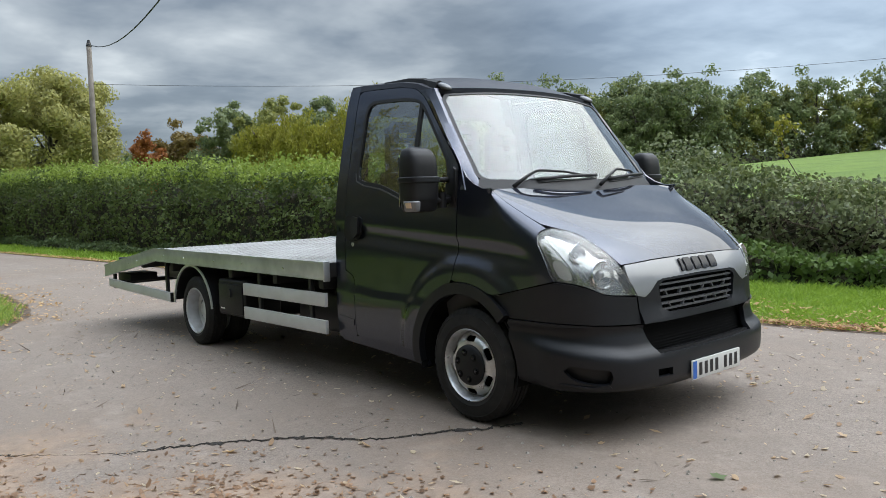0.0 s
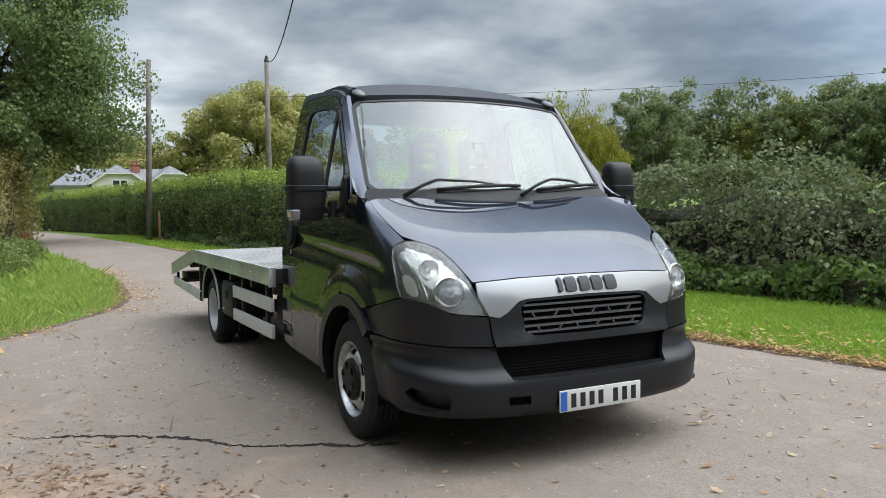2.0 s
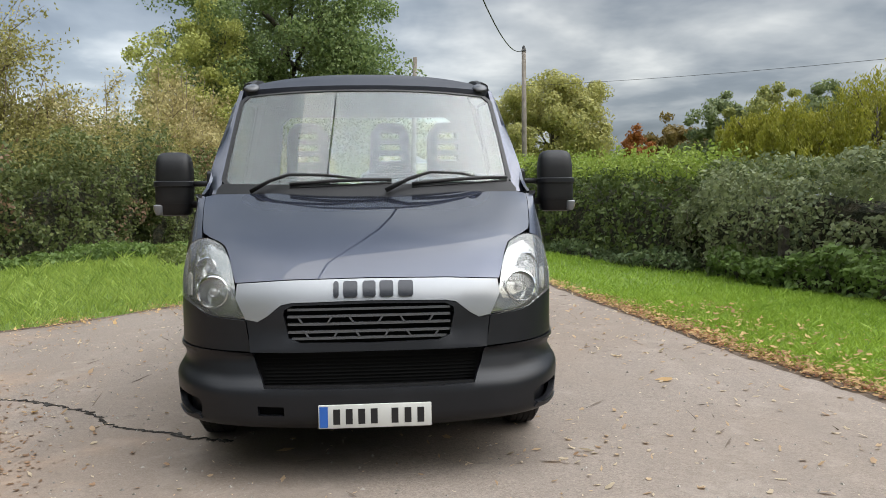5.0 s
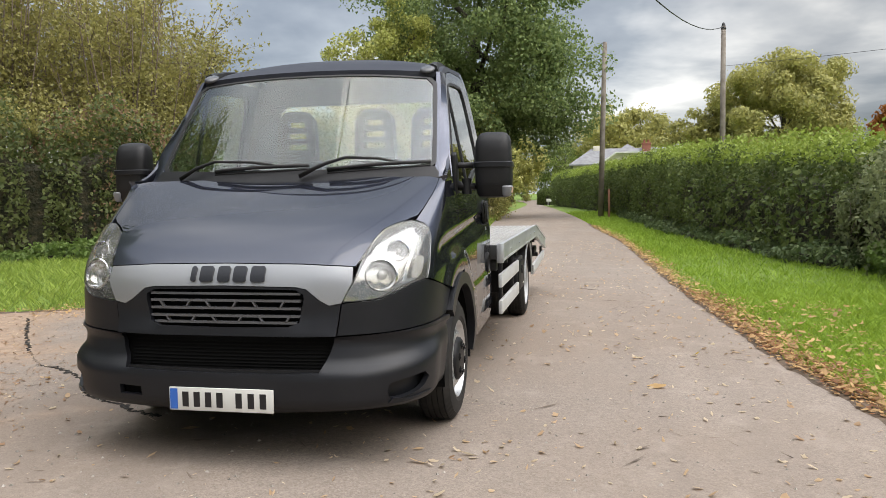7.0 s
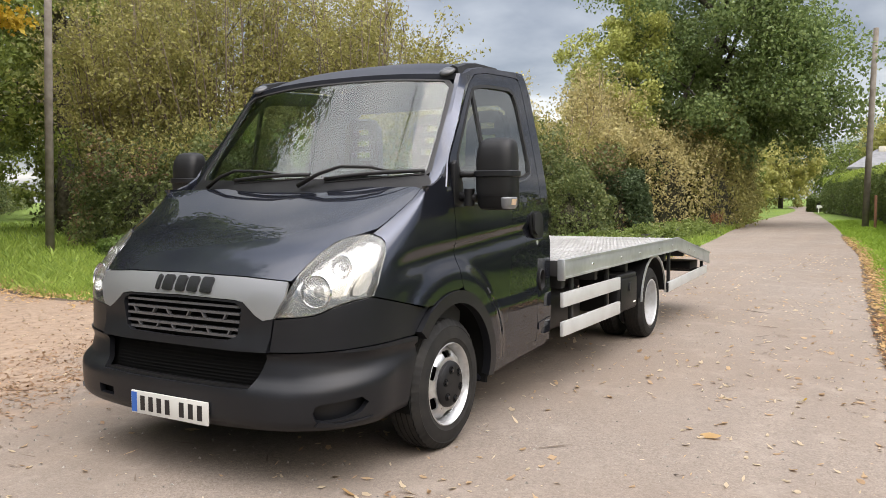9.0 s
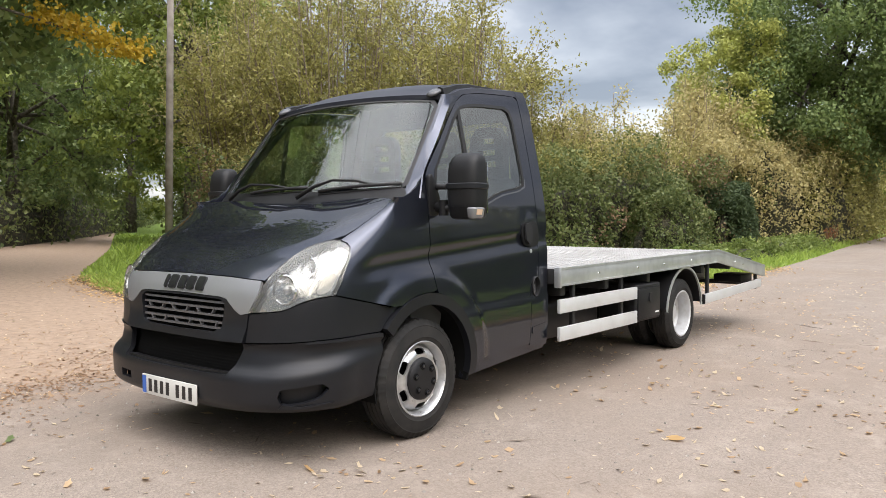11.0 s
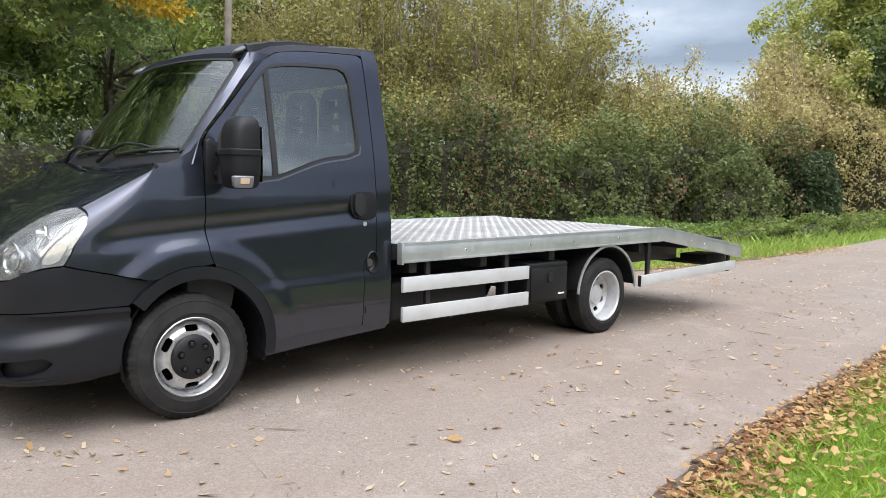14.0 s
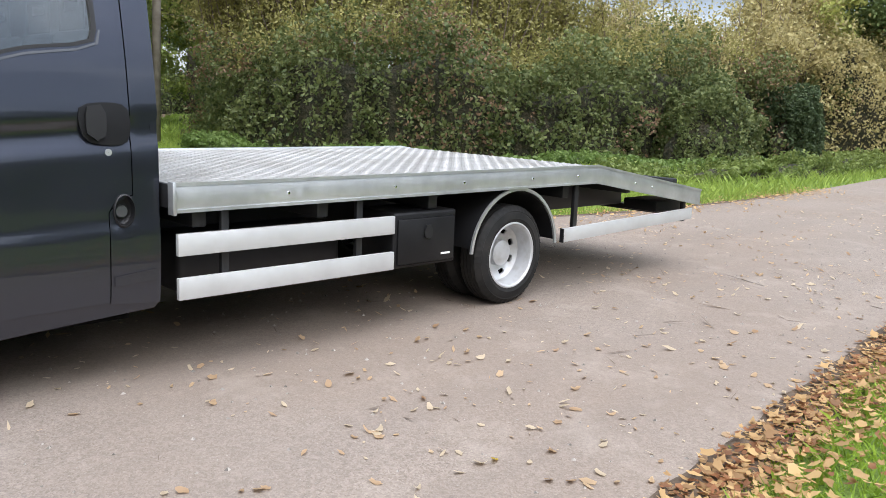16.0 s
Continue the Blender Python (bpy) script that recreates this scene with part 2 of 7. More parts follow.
M["grass_ground"] = material("turf", (0.06, 0.1, 0.02), 0.95)
M["earth"] = material("earth", (0.09, 0.065, 0.045), 0.95)
M["bark"] = material("bark", (0.09, 0.075, 0.06), 0.9)
k = Nodes(M["bark"])
k.color(k.mix(k.ramp(k.noise(7, 6), (0.35, 0.0), (0.7, 1.0)), (0.05, 0.04, 0.03), (0.16, 0.14, 0.115)))
k.bump(k.noise(22, 5), 0.6, 0.02)
M["pole_wood"] = material("weathered pole wood", (0.2, 0.17, 0.145), 0.9)
k = Nodes(M["pole_wood"])
k.color(k.mix(k.ramp(k.noise(3, 6), (0.3, 0.0), (0.75, 1.0)), (0.14, 0.115, 0.095), (0.27, 0.24, 0.21)))
M["rust_wood"] = material("reddish wood", (0.22, 0.1, 0.06), 0.85)
M["wire"] = material("wire", (0.02, 0.02, 0.022), 0.6)
M["twig"] = material("twigs", (0.14, 0.105, 0.08), 0.9)
M["hedge"] = leaf_material("hedge leaves", (0.04875, 0.0792, 0.0192), (0.165, 0.2088, 0.0456))
M["hedge_top"] = leaf_material("young hedge leaves", (0.16, 0.235, 0.03), (0.33, 0.41, 0.062))
M["hedge_dull"] = leaf_material("dull hedge leaves", (0.08625, 0.115, 0.0462), (0.2702, 0.299, 0.11), (0.26, 0.18, 0.11), 0.05, 0.8)
M["weed"] = leaf_material("grey-green weeds", (0.06, 0.10, 0.03), (0.17, 0.22, 0.07))
M["lime"] = leaf_material("yellow-green leaves", (0.26, 0.265, 0.075), (0.46, 0.43, 0.14), None, 0, 0.15)
M["wood_pale"] = leaf_material("pale woodland leaves", (0.1725, 0.198, 0.0495), (0.345, 0.341, 0.0935), None, 0, 0.12)
M["bramble"] = leaf_material("bramble leaves", (0.046, 0.078, 0.021), (0.205, 0.232, 0.064), (0.31, 0.155, 0.085), 0.145, 0.45)
M["scrub"] = leaf_material("scrub leaves", (0.169, 0.162, 0.05312), (0.3907, 0.3564, 0.1222), (0.36, 0.21, 0.09), 0.1, 0.5)
M["oak"] = leaf_material("oak leaves", (0.091, 0.1456, 0.0425), (0.26, 0.325, 0.0925), None, 0, 0.4)
M["thorn"] = leaf_material("thorn leaves", (0.285, 0.252, 0.108), (0.59, 0.505, 0.245), (0.44, 0.26, 0.13), 0.14, 0.5)
M["ivy"] = leaf_material("dark ivy leaves", (0.039, 0.066, 0.024), (0.1105, 0.15, 0.0504), None, 0, 0.6)
M["lane_leaf"] = leaf_material("shaded lane leaves", (0.085, 0.1237, 0.024), (0.255, 0.297, 0.0525), (0.20, 0.15, 0.04), 0.04, 0.3)
M["oak_pale"] = leaf_material("pale green leaves", (0.09, 0.135, 0.026), (0.23, 0.28, 0.058), None, 0, 0.4)
M["wood_far"] = leaf_material("woodland leaves", (0.102, 0.1437, 0.05175), (0.264, 0.299, 0.09775), None, 0, 0.12)
M["willow"] = leaf_material("yellowing willow leaves", (0.19, 0.20, 0.025), (0.36, 0.34, 0.045), None, 0, 0.25)
M["autumn"] = leaf_material("autumn leaves", (0.13, 0.10, 0.03), (0.24, 0.17, 0.05))
M["rust"] = leaf_material("rust leaves", (0.24, 0.085, 0.025), (0.36, 0.14, 0.035))
M["yellow"] = leaf_material("yellow leaves", (0.42, 0.26, 0.03), (0.60, 0.42, 0.05))
M["nettle"] = leaf_material("nettle leaves", (0.07, 0.1232, 0.02), (0.19, 0.272, 0.055))
M["grass"] = leaf_material("grass blades", (0.15, 0.26, 0.022), (0.34, 0.47, 0.05), None, 0, 0.8)
M["rough"] = leaf_material("rough grass blades", (0.16, 0.25, 0.035), (0.40, 0.50, 0.085), (0.40, 0.34, 0.14), 0.14, 1.1)
M["maple"] = leaf_material("yellowing maple leaves", (0.25, 0.275, 0.06), (0.52, 0.53, 0.13), None, 0, 0.5)
M["litter"] = leaf_material("fallen leaves", (0.2, 0.10, 0.045), (0.66, 0.44, 0.2), (0.66, 0.50, 0.20), 0.15, 3.0)
M["mould"] = leaf_material("leaf mould", (0.13, 0.075, 0.042), (0.40, 0.25, 0.15), None, 0, 2.0)
M["road_leaf"] = leaf_material("dry curled leaves", (0.29, 0.1725, 0.093), (0.667, 0.495, 0.31), (0.54, 0.44, 0.31), 0.22, 3.0)
M["litter_dark"] = leaf_material("damp fallen leaves", (0.09, 0.04, 0.02), (0.36, 0.16, 0.07), (0.45, 0.30, 0.12), 0.1, 2.0)
M["withered"] = leaf_material("withered bramble leaves", (0.11, 0.065, 0.038), (0.32, 0.205, 0.12), None, 0, 1.0)
M["stone"] = material("loose stone", (0.4, 0.37, 0.33), 0.9)
k = Nodes(M["stone"])
k.color(k.mix(k.random(), (0.10, 0.088, 0.075), (0.37, 0.335, 0.295)))
M["crack"] = material("crack", (0.03, 0.026, 0.022), 0.95)
k = Nodes(M["crack"])
k.color(k.mix(k.ramp(k.noise(40, 4), (0.45, 0.0), (0.7, 1.0)), (0.018, 0.016, 0.014), (0.07, 0.055, 0.042)))
M["render_wall"] = material("cream wall", (0.66, 0.62, 0.52), 0.85)
M["slate"] = material("slate roof", (0.17, 0.18, 0.20), 0.95, Specular_IOR_Level=0.15)
k = Nodes(M["slate"])
k.color(k.mix(k.ramp(k.noise(2.5, 6), (0.3, 0.0), (0.75, 1.0)), (0.17, 0.172, 0.178), (0.26, 0.262, 0.268)))
M["brick"] = material("red brick", (0.30, 0.12, 0.08), 0.85)
M["white"] = material("white paint", (0.75, 0.75, 0.73), 0.5)
M["dark_pane"] = material("dark window pane", (0.02, 0.022, 0.025), 0.08)

# worn tarmac: stones of many greys, brown dust, damp and mud stains, a dirty side at the lane mouth
k = Nodes(M["tarmac"])
ax = k.axes()
stones = k.ramp(k.cells(150, out="Color"), (0.0, 0.0), (1.0, 1.0))
base = k.mix(stones, (0.116, 0.092, 0.074), (0.325, 0.262, 0.212))
pebbles = k.ramp(k.cells(62, out="Color"), (0.2, 0.0), (0.9, 1.0))
base = k.mix(0.2, base, k.mix(pebbles, (0.10, 0.083, 0.07), (0.40, 0.345, 0.30)))
broad = k.ramp(k.noise(0.55, 6, 0.6), (0.3, 0.0), (0.7, 1.0))
base = k.mix(broad, base, k.mix(0.45, base, (0.25, 0.207, 0.172)))
muddy = k.ramp(k.noise(0.32, 5, 0.6), (0.42, 0.0), (0.62, 1.0))
base = k.mix(muddy, base, k.mix(0.5, base, (0.19, 0.138, 0.10)))
stretch = k.n.new("ShaderNodeMapping")
stretch.inputs["Scale"].default_value = (0.07, 1.1, 1.0)
k.link(k.co, stretch.inputs["Vector"])
tracks = k.ramp(k.noise(1.6, 5, 0.6, stretch.outputs[0]), (0.36, 0.0), (0.66, 1.0))
base = k.mix(tracks, base, k.mix(0.35, base, (0.155, 0.127, 0.106)))
spots = k.ramp(k.noise(2.6, 6, 0.7), (0.52, 0.0), (0.72, 1.0))
base = k.mix(spots, base, k.mix(0.3, base, (0.40, 0.35, 0.30)))
side = k.math("ADD", k.math("MULTIPLY", ax[1], -0.5), k.math("MULTIPLY", k.noise(0.7, 6, 0.66), 3.0))
side = k.math("ADD", side, k.math("MULTIPLY", k.math("MINIMUM", k.math("ADD", ax[0], 1.5), 1.5), 0.32))
dirty = k.ramp(k.math("SUBTRACT", side, 2.75), (0.0, 0.0), (0.6, 1.0))
dirt = k.mix(k.ramp(k.noise(9, 6, 0.65), (0.35, 0.0), (0.68, 1.0)), (0.35, 0.25, 0.175), (0.21, 0.143, 0.097))
base = k.mix(dirty, base, k.mix(0.88, base, dirt))
chips = k.ramp(k.cells(34, feature="F1"), (0.05, 1.0), (0.13, 0.0))
base = k.mix(k.math("MULTIPLY", chips, k.ramp(k.noise(5, 3), (0.5, 0.0), (0.7, 0.8))), base, (0.46, 0.43, 0.39))
k.color(base)
k.bump(k.math("ADD", k.noise(160, 3), k.math("MULTIPLY", k.noise(14, 4), 0.4)), 0.5, 0.006)

k = Nodes(M["grass_ground"])
c = k.mix(k.ramp(k.noise(0.35, 6), (0.35, 0.0), (0.7, 1.0)), (0.10, 0.165, 0.02), (0.16, 0.24, 0.03))
c = k.mix(k.ramp(k.noise(40, 4), (0.4, 0.0), (0.7, 0.6)), c, (0.08, 0.11, 0.02))
k.color(c)
k.bump(k.noise(60, 4), 0.7, 0.03)
k = Nodes(M["earth"])
k.color(k.mix(k.ramp(k.noise(12, 6), (0.35, 0.0), (0.7, 1.0)), (0.06, 0.042, 0.028), (0.15, 0.105, 0.07)))
k.bump(k.noise(50, 5), 0.7, 0.02)

# ---- building helpers ----
from mathutils.geometry import delaunay_2d_cdt


def mesh_object(name, me, mat, parent=None, label=""):
    me.materials.append(mat)
    ob = new(name, me)
    ob.parent = parent
    return tagged(ob, label)


def part(name, bm, mat, parent, label="", smooth=True):
    """One bmesh as one mesh object under a thing or a part; sharp where its faces meet at a steep angle."""
    me = bpy.data.meshes.new(name)
    if smooth:
        for f in bm.faces:
            f.smooth = True
        for e in bm.edges:
            if len(e.link_faces) == 2 and e.calc_face_angle(0) > 0.6:
                e.smooth = False
    bm.to_mesh(me)
    bm.free()
    return mesh_object(name, me, mat, parent, label)


def thing(name, label, category, group="", kind="", at=(0, 0, 0)):
    ob = tagged(new(name), label, category, group, kind)
    ob.location = at
    ob.empty_display_size = 0.2
    return ob


def box(x0, x1, y0, y1, z0, z1, bevel=0.0, segments=2):
    bm = bmesh.new()
    bmesh.ops.create_cube(bm, size=1)
    bmesh.ops.scale(bm, vec=(x1 - x0, y1 - y0, z1 - z0), verts=bm.verts)
    bmesh.ops.translate(bm, vec=((x0 + x1) / 2, (y0 + y1) / 2, (z0 + z1) / 2), verts=bm.verts)
    if bevel:
        bmesh.ops.bevel(bm, geom=bm.edges[:], offset=bevel, segments=segments, profile=0.5, affect="EDGES")
    return bm


def prism(outline, lo, hi, axis="y", bevel=0.0):
    """A flat outline drawn out along an axis; the outline's pairs are the other two axes in order."""
    bm = bmesh.new()
    put = {"x": lambda p, v: (v, p[0], p[1]), "y": lambda p, v: (p[0], v, p[1]), "z": lambda p, v: (p[0], p[1], v)}[axis]
    a = [bm.verts.new(put(p, lo)) for p in outline]
    b = [bm.verts.new(put(p, hi)) for p in outline]
    bm.faces.new(a)
    bm.faces.new(b[::-1])
    for i in range(len(a)):
        bm.faces.new((a[i - 1], b[i - 1], b[i], a[i]))
    bmesh.ops.recalc_face_normals(bm, faces=bm.faces[:])
    if bevel:
        bmesh.ops.bevel(bm, geom=bm.edges[:], offset=bevel, segments=2, profile=0.5, affect="EDGES")
    return bm


def lathe(profile, steps=48, axis="y", sweep=(0, 2 * math.pi)):
    """Turns pairs (along the axis, radius) about the axis through the origin."""
    bm = bmesh.new()
    rings, whole = [], sweep[1] - sweep[0] > 6.28
    for i in range(steps if whole else steps + 1):
        t = sweep[0] + (sweep[1] - sweep[0]) * i / steps
        c, s = math.cos(t), math.sin(t)
        rings.append([bm.verts.new({"y": (r * c, h, r * s), "z": (r * c, r * s, h), "x": (h, r * c, r * s)}[axis]) for h, r in profile])
    pairs = list(zip(rings, rings[1:])) + ([(rings[-1], rings[0])] if whole else [])
    for a, b in pairs:
        for i in range(len(profile) - 1):
            bm.faces.new((a[i], a[i + 1], b[i + 1], b[i]))
    bmesh.ops.remove_doubles(bm, verts=bm.verts[:], dist=1e-5)
    bmesh.ops.recalc_face_normals(bm, faces=bm.faces[:])
    return bm


def tube(points, radii, sides=8, bm=None):
    """A tapered tube along points."""
    bm = bm or bmesh.new()
    pts = [Vector(p) for p in points]
    if isinstance(radii, (int, float)):
        radii = [radii] * len(pts)
    rings = []
    for i, p in enumerate(pts):
        d = (pts[min(i + 1, len(pts) - 1)] - pts[max(i - 1, 0)]).normalized()
        u = d.cross(Vector((0.31, 0.22, 0.92)) if abs(d.z) < 0.9 else Vector((1, 0.2, 0))).normalized()
        v = d.cross(u)
        rings.append([bm.verts.new(p + (u * math.cos(t) + v * math.sin(t)) * radii[i]) for t in np.linspace(0, 2 * math.pi, sides, endpoint=False)])
    for a, b in zip(rings, rings[1:]):
        for i in range(sides):
            bm.faces.new((a[i - 1], a[i], b[i], b[i - 1]))
    bm.faces.new(rings[0][::-1])
    bm.faces.new(rings[-1])
    return bm


def inside(poly, x, y):
    """Which of the points lie in the polygon."""
    x, y = np.asarray(x, float), np.asarray(y, float)
    hit = np.zeros(x.shape, bool)
    for (x0, y0), (x1, y1) in zip(poly, poly[1:] + poly[:1]):
        if y0 != y1:
            hit ^= ((y0 > y) != (y1 > y)) & (x < (x1 - x0) * (y - y0) / (y1 - y0) + x0)
    return hit


def edge_gap(poly, x, y):
    """The distance of points from a polygon's rim."""
    best = np.full(np.asarray(x).shape, 1e9)
    for (x0, y0), (x1, y1) in zip(poly, poly[1:] + poly[:1]):
        dx, dy = x1 - x0, y1 - y0
        t = np.clip(((x - x0) * dx + (y - y0) * dy) / max(dx * dx + dy * dy, 1e-12), 0, 1)
        best = np.minimum(best, np.hypot(x - x0 - t * dx, y - y0 - t * dy))
    return best


def rounded(points, step=0.05, closed=False):
    """A smooth curve through points."""
    p = [np.array(q, float) for q in points]
    n, out = len(p), []
    for i in range(n if closed else n - 1):
        a, b, c, d = (p[(i + j) % n] if closed else p[min(max(i + j, 0), n - 1)] for j in (-1, 0, 1, 2))
        m = max(1, int(np.linalg.norm(c - b) / step))
        for j in range(m):
            t = j / m
            out.append(tuple(0.5 * (2 * b + (c - a) * t + (2 * a - 5 * b + 4 * c - d) * t * t + (3 * b - a - 3 * c + d) * t ** 3)))
    return out if closed else out + [tuple(p[-1])]


def dense(poly, step):
    out = []
    for a, b in zip(poly, poly[1:] + poly[:1]):
        m = max(1, int(math.hypot(b[0] - a[0], b[1] - a[1]) / step))
        out += [(a[0] + (b[0] - a[0]) * i / m, a[1] + (b[1] - a[1]) * i / m) for i in range(m)]
    return out


def sheet(outline, fn, back, holes=(), step=0.06):
    """A trimmed skin: fn maps a flat pair to its outer face and back to its inner one; the rim joins the two."""
    loops = [dense(outline, step)] + [dense(h, step) for h in holes]
    pts, edges = [], []
    for lp in loops:
        n0 = len(pts)
        pts += lp
        edges += [(n0 + i, n0 + (i + 1) % len(lp)) for i in range(len(lp))]
    xs, ys = [p[0] for p in loops[0]], [p[1] for p in loops[0]]
    gx, gy = np.meshgrid(np.arange(min(xs) + step / 2, max(xs), step), np.arange(min(ys) + step / 2, max(ys), step))
    gx, gy = gx.ravel(), gy.ravel()
    ok = inside(loops[0], gx, gy) & (edge_gap(loops[0], gx, gy) > step * 0.4)
    for h in loops[1:]:
        ok &= ~inside(h, gx, gy) & (edge_gap(h, gx, gy) > step * 0.4)
    pts += list(zip(gx[ok], gy[ok]))
    vs, _, fs, *_ = delaunay_2d_cdt([Vector(p) for p in pts], edges, [], 0, 1e-6)
    bm = bmesh.new()
    front = [bm.verts.new(fn(v.x, v.y)) for v in vs]
    rear = [bm.verts.new(back(v.x, v.y)) for v in vs]
    rim = {}
    cx = np.array([sum(vs[i].x for i in f) / len(f) for f in fs])
    cy = np.array([sum(vs[i].y for i in f) / len(f) for f in fs])
    keep = inside(loops[0], cx, cy)
    for h in loops[1:]:
        keep &= ~inside(h, cx, cy)
    for f, good in zip(fs, keep):
        if not good:
            continue
        bm.faces.new([front[i] for i in f])
        bm.faces.new([rear[i] for i in f[::-1]])
        for a, b in zip(f, f[1:] + f[:1]):
            if (b, a) in rim:
                del rim[(b, a)]
            else:
                rim[(a, b)] = True
    for a, b in rim:
        bm.faces.new((front[b], front[a], rear[a], rear[b]))
    loose = [v for v in bm.verts if not v.link_faces]
    bmesh.ops.delete(bm, geom=loose, context="VERTS")
    bmesh.ops.recalc_face_normals(bm, faces=bm.faces[:])
    return bm


def quads_mesh(name, corners, smooth=False):
    """A mesh of loose faces from an array of shape (faces, corners, 3)."""
    n, k_, _ = corners.shape
    me = bpy.data.meshes.new(name)
    me.vertices.add(n * k_)
    me.vertices.foreach_set("co", corners.reshape(-1).astype(np.float32))
    me.loops.add(n * k_)
    me.loops.foreach_set("vertex_index", np.arange(n * k_, dtype=np.int32))
    me.polygons.add(n)
    me.polygons.foreach_set("loop_start", np.arange(0, n * k_, k_, dtype=np.int32))
    me.polygons.foreach_set("loop_total", np.full(n, k_, dtype=np.int32))
    me.update(calc_edges=True)
    return me


def unit(v):
    return v / np.maximum(np.linalg.norm(v, axis=-1, keepdims=True), 1e-9)


def leaf_quads(points, size, rng, face=None, hang=0.0, narrow=0.55):
    """A pointed leaf at each point, turned at random, but leaning towards face where that is given."""
    n = len(points)
    nrm = rng.normal(size=(n, 3))
    if face is not None:
        nrm = unit(nrm) + face * 0.9
    nrm = unit(nrm)
    along = unit(np.cross(nrm, rng.normal(size=(n, 3))))
    if hang:
        along = unit(along * (1 - hang) + np.array([0, 0, -1.0]) * hang)
        nrm = unit(np.cross(along, rng.normal(size=(n, 3))))
    wide = np.cross(nrm, along)
    s = (size * rng.uniform(0.6, 1.35, n))[:, None]
    tip, root = points + along * s, points - along * s * 0.8
    mid_ = points - along * s * 0.05
    lift = nrm * s * 0.18
    return np.stack([root, mid_ + wide * s * narrow + lift, tip, mid_ - wide * s * narrow + lift], 1)


def leaf_tris(points, size, rng, face=None, weight=1.6):
    """Small three-cornered leaves, turned outwards where face is given: for growth seen from afar."""
    n = len(points)
    nrm = unit(rng.normal(size=(n, 3)))
    if face is not None:
        nrm = unit(nrm + face * weight)
    along = unit(np.cross(nrm, rng.normal(size=(n, 3))))
    wide = np.cross(nrm, along)
    s_ = (size * rng.uniform(0.6, 1.4, n))[:, None]
    return np.stack([points - along * s_ * 0.8 + wide * s_ * 0.62, points - along * s_ * 0.7 - wide * s_ * 0.62, points + along * s_], 1)


def ground_z(x, y):
    """The lie of the ground: level round the lorry, a slight rise along the lane, a shallow fall to its sides."""
    x, y = np.asarray(x, float), np.asarray(y, float)
    sm = lambda v: (lambda t: t * t * (3 - 2 * t))(np.clip(v, 0, 1))
    return 0.018 + 0.035 * sm(-x / 4) + 0.16 * sm((-x - 4) / 40) - 0.05 * sm((-y - 1.2) / 2) - 0.02 * sm((y - 1.3) / 2)

# ---- ground, road ----
ROAD = (rounded([(-120, -11.5), (-80, -5.9), (-37, -3.3), (-20, -1.75), (-13, -1.25), (-8.7, -1.4), (-7.4, -1.75), (-5.9, -2.75), (-4.7, -3.6), (-3.9, -4.6), (-3.2, -6.2), (-3.1, -7.6), (-4.0, -11), (-5.6, -14.5), (-12.4, -26.0), (-24, -47), (-60, -112)], 1.0)
        + rounded([(-55, -116), (-19, -49), (-8.5, -29.5), (0.5, -16), (9, -12), (22, -11), (60, -10)], 1.0)
        + rounded([(60, -3), (22, 1.5), (12, 4.2), (6.5, 6.0), (3.4, 5.3), (1.6, 4.0), (0.4, 3.56), (-0.6, 3.42), (-2, 3.2), (-4.4, 3.0), (-7, 2.83), (-11, 2.62), (-16.4, 2.3), (-22.5, 1.65), (-30, 1.0), (-50, -1.2), (-85, -5.0), (-120, -7.5)], 0.6))


def lay(x, y, up=0.0):
    return (x, y, float(ground_z(x, y)) + up)


def grid_lines(far):
    """Close-set lines near the lorry, wider ones towards the horizon."""
    near = np.concatenate([np.arange(-14, 8, 0.5), np.arange(-60, -14, 2.0), np.arange(8, 40, 2.0)])
    return np.unique(np.concatenate([near, -np.geomspace(60, far, 14), np.geomspace(40, far, 14)]))


gx, gy = np.meshgrid(grid_lines(900), grid_lines(900), indexing="ij")
gz = ground_z(gx, gy) - 0.02
# the field beyond the hedge climbs to the wood
gz = gz + 0.056 * np.clip(gy - 14, 0, 130) * np.clip((gx + 85) / 40, 0, 1)
n_x, n_y = gx.shape
me = bpy.data.meshes.new("ground")
idx = np.arange(n_x * n_y).reshape(n_x, n_y)
me.from_pydata(np.stack([gx, gy, gz], -1).reshape(-1, 3).tolist(), [], np.stack([idx[:-1, :-1], idx[1:, :-1], idx[1:, 1:], idx[:-1, 1:]], -1).reshape(-1, 4).tolist())
me.shade_smooth()
ground = tagged(mesh_object("ground", me, M["grass_ground"]), "mown and rough green grass verges and fields", "ground", kind="structure")

bm = sheet(ROAD, lambda x, y: lay(x, y, 0.0), lambda x, y: lay(x, y, -0.06), step=1.0)
road = tagged(part("road", bm, M["tarmac"], None), "worn grey-brown tarmac lane and junction, dusty, with fallen leaves", "road", kind="structure")

# ---- hedges, bushes, trees ----
def step_up(v):
    t = min(max(v, 0.0), 1.0)
    return t * t * (3 - 2 * t)


def along_line(line, n, rng):
    """n points spread evenly along a bent line, with the direction to its left."""
    p = np.array(rounded(line, 0.8), float)
    seg = np.diff(p, axis=0)
    ln = np.linalg.norm(seg, axis=1)
    t = rng.uniform(0, ln.sum(), n)
    i = np.clip(np.searchsorted(np.cumsum(ln), t), 0, len(ln) - 1)
    f = (t - np.concatenate([[0], np.cumsum(ln)])[i]) / ln[i]
    at = p[i] + seg[i] * f[:, None]
    d = seg[i] / ln[i][:, None]
    return at, np.stack([-d[:, 1], d[:, 0]], 1), t


